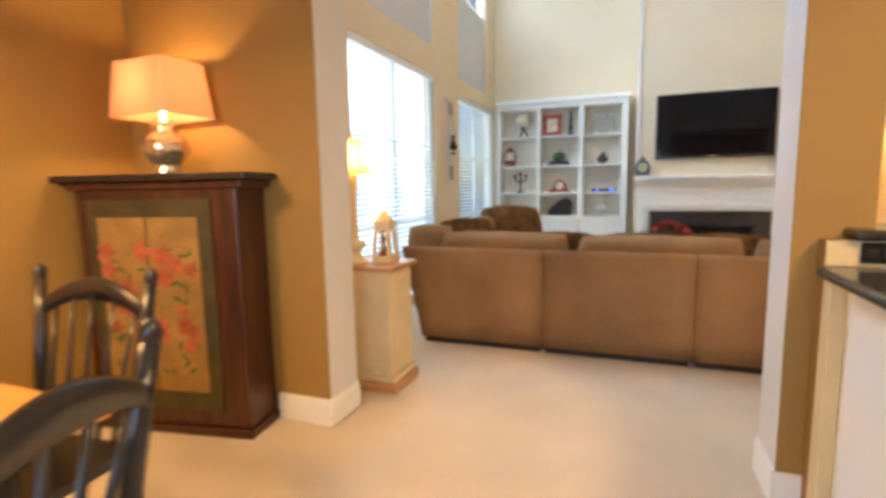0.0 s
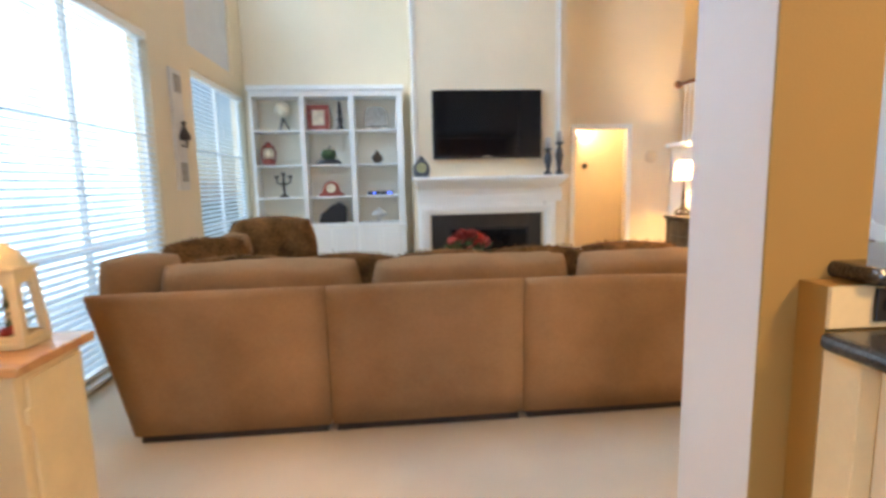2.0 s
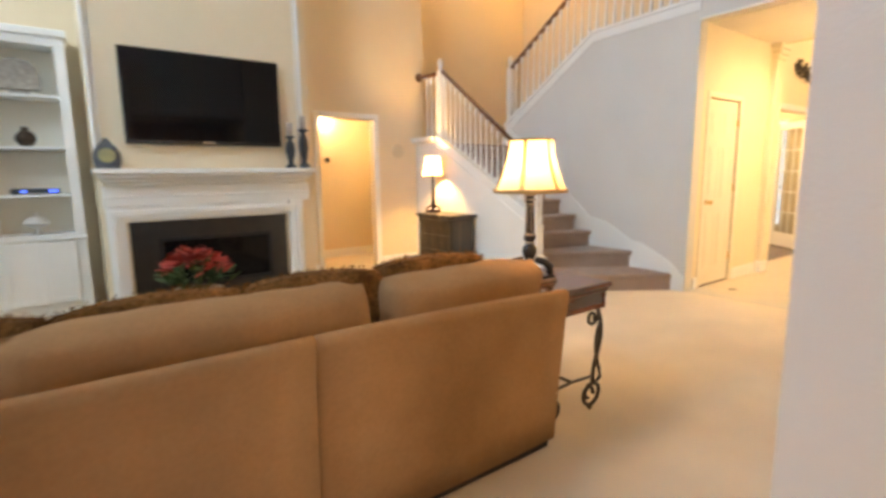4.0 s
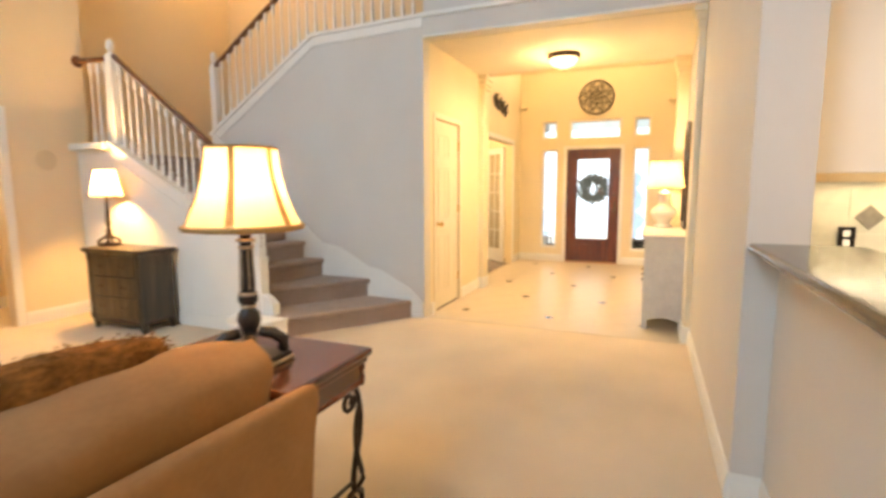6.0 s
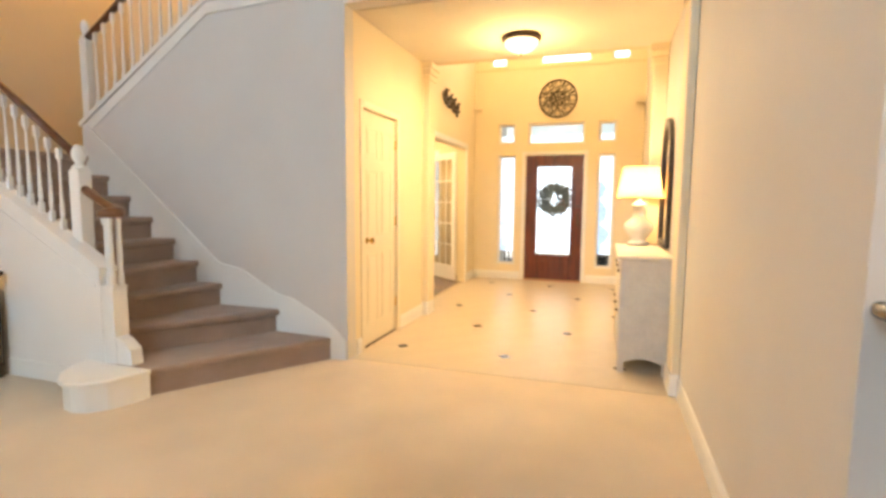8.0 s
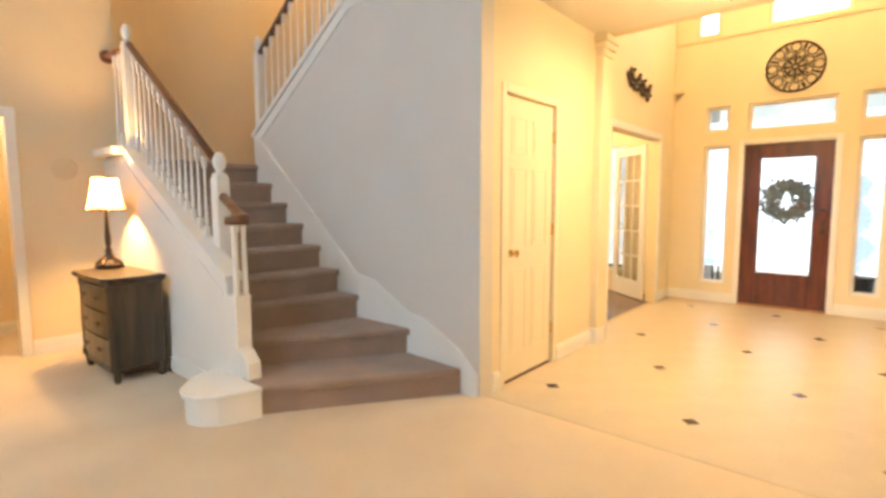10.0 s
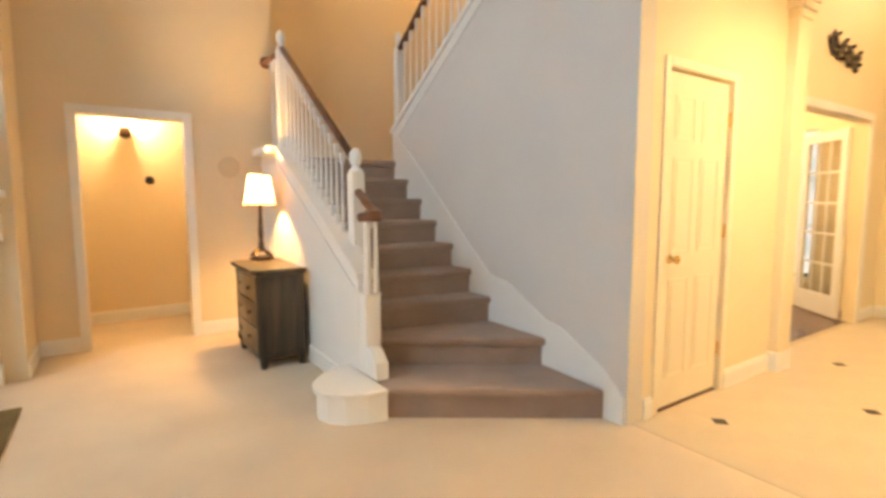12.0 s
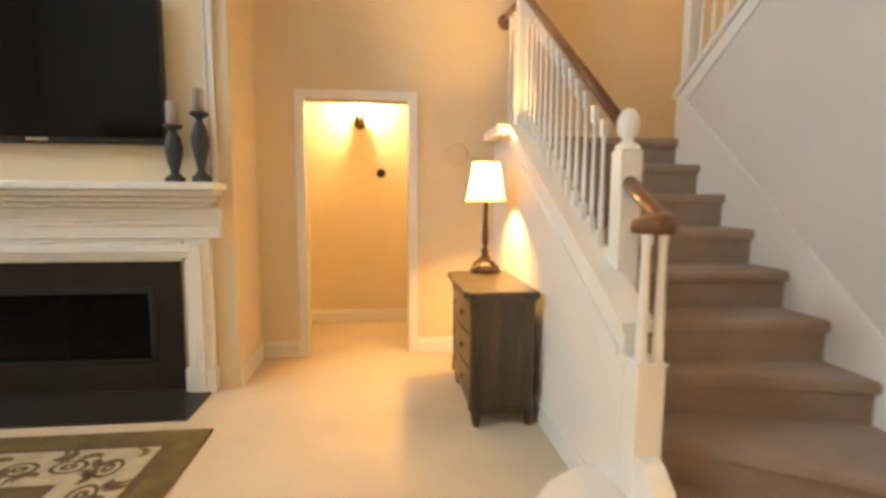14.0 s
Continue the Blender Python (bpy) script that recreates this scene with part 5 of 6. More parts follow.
# lamp on the chest by the stairs
l2 = thing("table_lamp", "slim table lamp with a footed bronze column and lit cream shade", "table lamp")
QX, QY, QZ = 5.245, 8.75, 0.781
for k in range(4):
    a = math.pi / 4 + k * math.pi / 2
    part("scroll_foot", tube([(QX + 0.02 * math.cos(a), QY + 0.02 * math.sin(a), QZ + 0.09), (QX + 0.06 * math.cos(a), QY + 0.06 * math.sin(a), QZ + 0.07), (QX + 0.10 * math.cos(a), QY + 0.10 * math.sin(a), QZ + 0.035)], [0.014, 0.014, 0.016], 7), "bronze", l2)
part("base", prism([(QX + 0.105 * math.cos(math.pi / 4 * k + 0.39), QY + 0.105 * math.sin(math.pi / 4 * k + 0.39)) for k in range(8)], "z", QZ, QZ + 0.03, 0.006), "bronze", l2)
part("column", lathe([(0.035, 0.07), (0.04, 0.10), (0.022, 0.12), (0.03, 0.145), (0.016, 0.17), (0.022, 0.20), (0.024, 0.24), (0.014, 0.41), (0.02, 0.425), (0.012, 0.44), (0.018, 0.46), (0.010, 0.48), (0.008, 0.56), (0, 0.56)], 14, (QX, QY, QZ)), "bronze", l2, smooth=True)
shade(l2, QX, QY, 1.262, 1.52, 0.139, 0.093, "shade", 6)

# ---- end table ----
et = thing("end_table", "cherry wood end table on scrolled iron legs", "end table")
top = prism([(3.12, 4.80), (3.615, 4.80), (3.615, 5.50), (3.12, 5.50)], "z", 0.69, 0.722, 0.012)
part("tabletop", top, "cherry", et)
part("apron", box(3.15, 3.585, 4.835, 5.46, 0.575, 0.692, 0.006), "cherry", et)
part("bead", box(3.135, 3.6, 4.815, 5.485, 0.665, 0.689, 0.008), "cherry", et)
for x0, y0 in ((3.588, 4.838), (3.588, 5.457)):
    part("corner_carving", lathe([(0, 0.575), (0.010, 0.575), (0.014, 0.60), (0.010, 0.625), (0.016, 0.65), (0.010, 0.664)], 8, (x0 - 0.004, y0, 0)), "cherry", et, smooth=True)
part("lower_bead", box(3.146, 3.589, 4.831, 5.464, 0.575, 0.590, 0.005), "cherry", et)
part("drawer_front", box(3.22, 3.51, 4.828, 4.834, 0.595, 0.665, 0.003), "cherry", et)


def scroll(x, y, s):
    """An iron leg of two twisting rods that ends in a coil above and below. s: the side it faces along x."""
    def arc(cx, cz, r0, r1, a0, a1, n):
        return [(x + s * (cx + (r0 + (r1 - r0) * i / n) * math.cos(a0 + (a1 - a0) * i / n)), y, cz + (r0 + (r1 - r0) * i / n) * math.sin(a0 + (a1 - a0) * i / n)) for i in range(n + 1)]
    wave = [(x + s * (0.020 + 0.030 * math.sin(12.5 * (0.56 - z))), y, z) for z in [0.575 - 0.035 * i for i in range(13)]]
    bm = tube(wave + arc(-0.030, 0.095, 0.080, 0.024, 0.35, -6.6, 22), 0.0115, 8)
    wave2 = [(x + s * (0.020 - 0.028 * math.sin(12.5 * (0.50 - z))), y - 0.012, z) for z in [0.46 - 0.035 * i for i in range(9)]]
    tube([(x + s * 0.036, y - 0.006, 0.50)] + wave2 + arc(-0.03, 0.10, 0.055, 0.030, 0.9, 4.4, 12), 0.0095, 8, bm)
    tube(arc(-0.030, 0.525, 0.042, 0.016, 0.2, -7.4, 20), 0.0095, 8, bm)
    lathe([(0, -0.016), (0.010, -0.012), (0.016, 0.0), (0.010, 0.012), (0, 0.016)], 8, (x - s * 0.028, y, 0.0165), bm)
    return bm


for x, s in ((3.555, 1), (3.185, -1)):
    for y in (4.86, 5.43):
        part("leg", scroll(x, y, s), "iron", et, "scrolled wrought iron leg", True)
for y in (4.86, 5.43):
    part("stretcher", tube([(3.185, y, 0.19), (3.37, y, 0.20), (3.555, y, 0.19)], 0.008, 7), "iron", et, "", True)
part("stretcher", tube([(3.37, 4.86, 0.20), (3.37, 5.43, 0.20)], 0.008, 7), "iron", et, "", True)

# ---- chest beside the stairs ----
ch = thing("chest", "weathered grey-brown wooden chest of drawers with a shaped top", "chest of drawers")
part("body", box(5.05, 5.40, 8.08, 8.79, 0.10, 0.742, 0.012), "chest", ch)
part("top", prism([(5.41, 8.03), (5.41, 8.84), (5.03, 8.84), (4.99, 8.79), (5.005, 8.70), (4.985, 8.43), (5.005, 8.17), (4.99, 8.08), (5.03, 8.03)], "z", 0.743, 0.780, 0.01), "chest", ch)
part("top_moulding", box(5.03, 5.405, 8.06, 8.81, 0.722, 0.7425, 0.008), "chest", ch)
for k in range(3):
    z0 = 0.145 + k * 0.193
    d = part("drawer", prism([(5.0495, 8.13), (5.0495, 8.74), (5.036, 8.74), (5.026, 8.60), (5.020, 8.435), (5.026, 8.27), (5.036, 8.13)], "z", z0, z0 + 0.178, 0.005), "chest", ch)
    for y in (8.28, 8.59):
        part("pull", tube([(5.026, y - 0.03, z0 + 0.10), (5.006, y - 0.02, z0 + 0.08), (5.006, y + 0.02, z0 + 0.08), (5.026, y + 0.03, z0 + 0.10)], 0.005, 6), "bronze", d)
for x in (5.075, 5.375):
    for y in (8.105, 8.765):
        part("foot", lathe([(0, 0), (0.02, 0), (0.028, 0.03), (0.034, 0.08), (0.036, 0.10), (0, 0.10)], 10, (x, y, 0.0)), "chest", ch, smooth=True)
part("skirt", box(5.052, 5.398, 8.11, 8.76, 0.06, 0.0995, 0.004), "chest", ch)
for y in (8.098, 8.772):
    part("corner_post", lathe([(0.024, 0.10), (0.026, 0.14), (0.018, 0.16), (0.020, 0.42), (0.018, 0.66), (0.026, 0.68), (0.024, 0.721)], 12, (5.05, y, 0)), "chest", ch, smooth=True)

# ---- painted cabinet at the living room opening ----
wc = thing("cabinet", "antique cream cabinet with a honey wood top", "cabinet")
WX0, WX1, WY0, WY1 = -0.36, 0.13, 3.72, 4.03
part("body", box(WX0, WX1, WY0, WY1, 0.10, 0.767, 0.006), "yellowed", wc)
part("top", box(WX0 - 0.03, WX1 + 0.035, WY0 - 0.035, WY1 + 0.033, 0.768, 0.80, 0.006), "oak", wc, "honey brown wooden top")
part("plinth", box(WX0 - 0.02, WX1 + 0.045, WY0 - 0.045, WY1 - 0.0, 0.0, 0.06, 0.008), "oak", wc, "worn wooden plinth")
part("plinth", box(WX0 - 0.01, WX1 + 0.03, WY0 - 0.03, WY1, 0.0605, 0.0995, 0.01), "yellowed", wc)
dr = part("door", box(WX1 + 0.001, WX1 + 0.014, WY0 + 0.03, WY1 - 0.02, 0.13, 0.74, 0.003), "yellowed", wc)
for z in (0.22, 0.60):
    part("hinge", box(WX1 + 0.0005, WX1 + 0.016, WY0 + 0.014, WY0 + 0.029, z, z + 0.05, 0.002), "yellowed", dr)
for a, b, c, d in ((WX0 + 0.0, WX0 + 0.06, 0.10, 0.767), (WX1 - 0.06, WX1, 0.10, 0.767), (WX0 + 0.06, WX1 - 0.06, 0.70, 0.767), (WX0 + 0.06, WX1 - 0.06, 0.10, 0.17)):
    part("side_rail", box(a, b, WY0 - 0.006, WY0 - 0.0005, c, d, 0.002), "yellowed", wc)

l3 = thing("table_lamp", "slim cream candlestick lamp with a lit white shade", "table lamp")
part("base", lathe([(0, 0), (0.085, 0), (0.088, 0.012), (0.07, 0.025), (0.045, 0.05), (0.03, 0.075), (0.028, 0.085), (0.058, 0.10), (0.072, 0.13), (0.066, 0.15), (0.03, 0.16), (0.026, 0.17)], 22, (-0.22, 3.90, 0.769)), "yellowed", l3, smooth=True)
part("stem", lathe([(0.026, 0.17), (0.024, 0.185), (0.020, 0.30), (0.024, 0.45), (0.030, 0.56), (0.032, 0.60), (0.01, 0.61), (0.006, 0.80), (0, 0.80)], 16, (-0.22, 3.90, 0.769)), "yellowed", l3, smooth=True)
shade(l3, -0.22, 3.90, 1.375, 1.585, 0.115, 0.068, "shade", 6)
part("finial", lathe([(0, 0), (0.008, 0), (0.014, 0.015), (0.008, 0.03), (0, 0.032)], 10, (-0.22, 3.90, 1.588)), "yellowed", l3, smooth=True)

lt = thing("lantern", "small white wooden lantern with a pine sprig inside", "lantern")
NX, NY, NZ = -0.085, 4.07, 0.769
part("floor", box(NX - 0.07, NX + 0.07, NY - 0.07, NY + 0.07, NZ, NZ + 0.02, 0.003), "yellowed", lt)
for sx in (-1, 1):
    for sy in (-1, 1):
        part("post", tube([(NX + sx * 0.060, NY + sy * 0.060, NZ + 0.015), (NX + sx * 0.042, NY + sy * 0.042, NZ + 0.26)], 0.019, 4), "yellowed", lt)
arch_cut = [(-0.05, 0.262), (-0.05, 0.19)] + [(-0.034 * math.cos(math.pi * k / 10), 0.19 + 0.034 * math.sin(math.pi * k / 10)) for k in range(11)] + [(0.05, 0.19), (0.05, 0.262)]
for k in range(4):
    part("arch", turned(prism(arch_cut, "y", -0.006, 0.006), pose(NX, NY, NZ, 0, 0, 90 * k) @ pose(0, -0.048, 0)), "yellowed", lt)
    part("sill", turned(box(-0.052, 0.052, -0.006, 0.006, 0.021, 0.042, 0.002), pose(NX, NY, NZ, 0, 0, 90 * k) @ pose(0, -0.060, 0)), "yellowed", lt)
part("collar", box(NX - 0.062, NX + 0.062, NY - 0.062, NY + 0.062, NZ + 0.2625, NZ + 0.278, 0.004), "yellowed", lt)
part("roof", lathe([(0.058, 0.278), (0.055, 0.295), (0.040, 0.325), (0.016, 0.345), (0.012, 0.358), (0, 0.36)], 16, (NX, NY, NZ)), "yellowed", lt, smooth=True)
rnd = random.Random(4)
bm = bmesh.new()
for _ in range(70):
    c = Vector((NX + rnd.uniform(-0.03, 0.03), NY + rnd.uniform(-0.03, 0.03), NZ + 0.03 + rnd.uniform(0, 0.13)))
    d = Vector((rnd.uniform(-1, 1), rnd.uniform(-1, 1), rnd.uniform(-0.2, 1))).normalized() * 0.04
    s = d.cross(Vector((0.3, 1, 0.2))).normalized() * 0.005
    bm.faces.new([bm.verts.new(p) for p in (c - s, c + s, c + d)])
part("sprig", bm, "green", lt, "green pine sprig")
bm = bmesh.new()
for x, y, z in ((-0.02, -0.02, 0.05), (0.015, -0.025, 0.06), (0.0, 0.02, 0.09)):
    lathe([(0, -0.018), (0.013, -0.012), (0.018, 0), (0.013, 0.012), (0, 0.018)], 10, (NX + x, NY + y, NZ + z), bm)
part("berries", bm, "red", lt, "red berries")

for ob in (l3, lt):
    ob.location, ob.scale = (0.0851, 0.1000, 0.0791), (0.9391, 0.9391, 0.9391)

# ---- dining corner ----
ac2 = thing("antique_cabinet", "dark red-brown antique cabinet with painted flower panels", "cabinet", at=(-0.77, 3.0, 0), rz=10)
part("body", box(-0.46, 0.46, -0.13, 0.13, 0.05, 1.33, 0.01), "antique", ac2)
part("top", box(-0.56, 0.545, -0.19, 0.15, 1.331, 1.365, 0.006), "black", ac2, "thin dark overhanging top")
part("cornice", box(-0.50, 0.50, -0.155, 0.14, 1.29, 1.33, 0.008), "antique", ac2)
part("plinth", box(-0.475, 0.475, -0.145, 0.135, 0.0, 0.0495, 0.006), "antique", ac2)
part("frame_border", box(-0.40, 0.32, -0.142, -0.131, 0.14, 1.24, 0.004), "olive_paint", ac2, "olive green painted door border")
M["faded_red"] = mat("faded_coral_paint", (0.40, 0.10, 0.045), 0.6, var=0.3, scale=16)
M["panel"] = mat("ochre_painted_panel", (0.30, 0.175, 0.05), 0.45, var=0.3, scale=6, grain=0.1, grain_scale=40)
for x0, x1 in ((-0.33, -0.05), (-0.04, 0.25)):
    part("panel", box(x0, x1, -0.150, -0.143, 0.24, 1.15, 0.004), "panel", ac2, "ochre painted panel with red flowers")
rnd = random.Random(11)
bmg = bmesh.new()
for cx in (-0.19, 0.11):
    for k in range(13):
        x, z = cx + rnd.uniform(-0.11, 0.11), rnd.uniform(0.45, 0.98)
        r = rnd.uniform(0.030, 0.052)
        bmr = bmesh.new()
        bmr.faces.new([bmr.verts.new((x + r * (1 + 0.3 * math.cos(5 * a)) * math.cos(a), -0.1512, z + r * (1 + 0.3 * math.cos(5 * a)) * math.sin(a))) for a in [2 * math.pi * i / 20 for i in range(20)]])
        part("painted_flower", bmr, "faded_red", ac2, "painted red flower")
    for k in range(22):
        x, z, a = cx + rnd.uniform(-0.11, 0.11), rnd.uniform(0.34, 0.98), rnd.uniform(0, 6.28)
        u, v = Vector((math.cos(a), 0, math.sin(a))) * 0.035, Vector((-math.sin(a), 0, math.cos(a))) * 0.010
        c = Vector((x, -0.1507, z))
        bmg.faces.new([bmg.verts.new(p) for p in (c - u, c + v, c + u, c - v)])
part("painted_leaves", bmg, "green", ac2, "painted dark leaves")
part("knob", turned(lathe([(0, 0), (0.012, 0), (0.016, 0.02), (0, 0.03)], 10), pose(-0.045, -0.15, 0.70, 90)), "brass", ac2)

l4 = thing("table_lamp", "mercury glass lamp with a lit rose-tan square shade", "table lamp")
AX, AY, AZ = -0.78, 3.0, 1.366
part("base", lathe([(0, 0), (0.075, 0), (0.08, 0.012), (0.06, 0.03), (0.075, 0.06), (0.115, 0.11), (0.12, 0.14), (0.095, 0.19), (0.06, 0.215), (0.07, 0.235), (0.055, 0.27), (0.035, 0.285), (0.02, 0.29), (0.012, 0.36), (0, 0.36)], 26, (AX, AY, AZ)), "mercury", l4, "crackled mercury glass base", True)
shade(l4, AX, AY, 1.655, 1.925, 0.205, 0.175, "shade_rose", square=True)

dt = thing("dining_table", "orange-brown wooden dining table", "dining table")
part("tabletop", box(-1.20, 0.30, 0.70, 1.86, 0.715, 0.75, 0.01), "table", dt)
part("apron", box(-1.08, 0.18, 0.82, 1.74, 0.63, 0.714, 0.004), "black", dt)
for x in (-1.03, 0.13):
    for y in (0.87, 1.69):
        part("leg", lathe([(0, 0), (0.025, 0), (0.03, 0.05), (0.022, 0.10), (0.035, 0.35), (0.03, 0.42), (0.04, 0.48), (0.04, 0.63), (0, 0.63)], 14, (x, y, 0)), "black", dt, smooth=True)


def dining_chair(label):
    """Seat centred on the origin, back towards +y."""
    c = thing("dining_chair", label, "chair", "dining chairs")
    bm = box(-0.23, 0.23, -0.24, 0.20, 0.43, 0.465, 0.014)
    part("seat", bm, "black", c)
    for sx in (-1, 1):
        part("back_post", tube([(sx * 0.20, 0.19, 0.0), (sx * 0.205, 0.19, 0.45), (sx * 0.225, 0.235, 0.75), (sx * 0.25, 0.275, 0.985)], [0.018, 0.021, 0.022, 0.019], 10), "black", c, smooth=True)
        part("post_knob", lathe([(0, 0), (0.016, 0.0), (0.022, 0.02), (0.018, 0.04), (0.008, 0.052), (0, 0.054)], 12, (sx * 0.25, 0.277, 0.98)), "black", c, smooth=True)
        part("leg", tube([(sx * 0.20, -0.20, 0.0), (sx * 0.195, -0.19, 0.25), (sx * 0.19, -0.18, 0.44)], [0.015, 0.022, 0.02], 10), "black", c, smooth=True)
        part("stretcher", tube([(sx * 0.198, -0.19, 0.16), (sx * 0.202, 0.19, 0.18)], 0.010, 8), "black", c)
    # arched top rail
    n = 14
    bm = bmesh.new()
    rows = []
    for k in range(n + 1):
        t = 2 * k / n - 1
        x = t * 0.235
        zt = 0.905 + 0.085 * math.cos(t * math.pi / 2) ** 1.0
        zb = zt - 0.062 - 0.012 * math.cos(t * math.pi)
        y = 0.262 + 0.018 * (1 - t * t)
        rows.append([bm.verts.new((x, y + dy, z)) for dy, z in ((-0.012, zb), (-0.012, zt - 0.006), (0.0, zt + 0.004), (0.012, zt - 0.006), (0.012, zb))])
    for a, b in zip(rows, rows[1:]):
        for i in range(5):
            bm.faces.new((a[i], a[(i + 1) % 5], b[(i + 1) % 5], b[i]))
    bm.faces.new(rows[0])
    bm.faces.new(rows[-1][::-1])
    part("top_rail", bm, "black", c, smooth=True)
    for k in range(5):
        t = (k - 2) / 2
        part("spindle", tube([(t * 0.135, 0.18, 0.46), (t * 0.155, 0.215, 0.66), (t * 0.18, 0.27, 0.905 + 0.085 * math.cos(t * 0.77 * math.pi / 2) - 0.05)], [0.008, 0.011, 0.008], 8, flat=0.7), "black", c, smooth=True)
    part("lower_rail", tube([(-0.21, 0.215, 0.60), (0, 0.225, 0.605), (0.21, 0.215, 0.60)], 0.010, 8), "black", c)
    part("stretcher", tube([(-0.20, 0.0, 0.17), (0.20, 0.0, 0.17)], 0.010, 8), "black", c)
    return c


chair = dining_chair("black painted wooden chair with an arched spindle back")
chair.matrix_basis = pose(-0.18, 1.90, 0, 0, 0, 4)
copy_thing(chair, pose(0.45, 1.40, 0, 0, 0, -71))

# ---- kitchen seen over the bar ----
ku = thing("kitchen_cabinet", "white painted kitchen base cabinet at the end of the counter", "cabinet")
part("body", box(2.19, 2.95, 0.4, 3.04, 0.10, 0.941, 0.004), "white", ku)
part("toe_kick", box(2.25, 2.95, 0.4, 3.03, 0.0, 0.0995), "black", ku)
part("corner_filler", box(2.147, 2.40, 3.041, 3.128, 0.0, 0.941, 0.003), "yellowed", ku, "cream corner filler")
wt = thing("worktop", "dark polished granite worktop", "worktop")
part("slab", box(2.118, 3.0, 0.35, 3.116, 0.942, 0.980, 0.016, 3), "granite", wt)
part("slab", box(3.001, 4.2, 2.52, 3.116, 0.942, 0.980, 0.012, 3), "granite", wt)
ku2 = thing("kitchen_cabinet", "white painted kitchen base cabinet under the bar", "cabinet")
part("body", box(2.96, 4.2, 2.56, 3.116, 0.10, 0.941, 0.004), "white", ku2)
part("toe_kick", box(2.96, 4.2, 2.62, 3.116, 0.0, 0.0995), "black", ku2)
single("wall_bar_end", box(2.149, 2.309, 3.13, 3.204, 0.0, 1.07), "gold", "golden tan end of the half wall", "wall", kind="structure")
single("backsplash", box(2.147, 4.198, 3.118, 3.129, 0.981, 1.07, 0.002), "yellowed", "low cream backsplash behind the worktop", "backsplash", kind="structure")
bar = thing("bar_ledge", "dark polished granite bar ledge on the half wall", "bar ledge")
part("slab", box(2.215, 4.288, 3.085, 3.47, 1.072, 1.110, 0.017, 4), "granite", bar)


def outlet(at, rz, label, plate="plastic", socket="white"):
    o = thing("power_outlet", label, "outlet", at=at, rz=rz)
    part("plate", box(-0.055, 0.055, -0.008, 0.0, -0.036, 0.036, 0.003), plate, o)
    for x in (-0.022, 0.022):
        part("socket", box(x - 0.015, x + 0.015, -0.011, -0.0085, -0.013, 0.013, 0.004), socket, o)
    return o


outlet((2.297, 3.117, 1.03), 0, "black outlet plate on the backsplash", socket="iron")
kb = thing("backsplash", "stone tiled kitchen backsplash with diamond accents", "backsplash", kind="structure")
for i in range(5):
    for j in range(3):
        y1 = 3.258 - i * 0.16
        part("tile", box(4.985, 4.9985, y1 - 0.159, y1, 0.95 + j * 0.157, 0.95 + j * 0.157 + 0.156, 0.001), "backsplash", kb)
for y in (2.86, 2.54):
    part("diamond_tile", prism([(y - 0.06, 1.187), (y, 1.127), (y + 0.06, 1.187), (y, 1.247)], "x", 4.978, 4.9845), "accent", kb, "dark diamond accent tile")
wc2 = thing("wall_cabinet", "white painted kitchen wall cabinet", "cabinet")
part("body", box(4.66, 4.998, 1.4, 3.258, 1.392, 2.4, 0.004), "white", wc2)
part("light_rail", box(4.66, 4.70, 1.4, 3.258, 1.352, 1.3915, 0.003), "yellowed", wc2)
bc2 = thing("kitchen_cabinet", "white painted kitchen base cabinet along the wall", "cabinet")
part("body", box(4.40, 4.998, 1.4, 3.258, 0.0, 0.905, 0.004), "white", bc2)
wt2 = thing("worktop", "dark granite worktop along the kitchen wall", "worktop")
part("slab", box(4.37, 4.998, 1.4, 3.258, 0.907, 0.945, 0.01), "granite", wt2)
oo = outlet((4.983, 2.945, 1.085), -90, "black outlet plate on the stone backsplash")
oo.matrix_basis = pose(4.983, 2.945, 1.085, 0, 0, -90) @ pose(0, 0, 0, 0, 90, 0)
area("cabinet_light", (4.83, 2.5, 1.362), (4.83, 2.5, 0), 0.05, 1.2, 7, (1.0, 0.86, 0.62))
strip = thing("cabinet_light", "slim under-cabinet light strip", "light")
part("body", box(4.79, 4.87, 1.85, 3.15, 1.370, 1.3915, 0.003), "white", strip)

# ---- hall doors ----
cdoor = thing("door_1", "closed white six-panel closet door with a brass knob", "door", kind="structure")
part("leaf", box(6.856, 7.554, 5.957, 5.995, 0.014, 2.054, 0.003), "door_paint", cdoor)
for z0, z1 in ((0.20, 0.82), (0.98, 1.56), (1.66, 1.92)):
    for x0, x1 in ((6.95, 7.165), (7.245, 7.46)):
        for a, b, c, d in ((x0, x0 + 0.012, z0, z1), (x1 - 0.012, x1, z0, z1), (x0 + 0.012, x1 - 0.012, z0, z0 + 0.012), (x0 + 0.012, x1 - 0.012, z1 - 0.012, z1)):
            part("panel_mould", box(a, b, 5.953, 5.9565, c, d, 0.0015), "door_paint", cdoor)
        part("panel", box(x0 + 0.035, x1 - 0.035, 5.953, 5.9565, z0 + 0.035, z1 - 0.035, 0.0015), "door_paint", cdoor)
kn = part("knob", turned(lathe([(0, 0), (0.028, 0), (0.028, 0.006), (0.010, 0.012), (0.010, 0.03), (0.026, 0.042), (0.028, 0.055), (0.016, 0.066), (0, 0.067)], 18), pose(6.955, 5.957, 0.945, 90)), "brass", cdoor, "polished brass knob", True)
for z in (0.25, 1.05, 1.78):
    part("hinge", box(7.548, 7.559, 5.938, 5.956, z, z + 0.09, 0.002), "brass", cdoor)
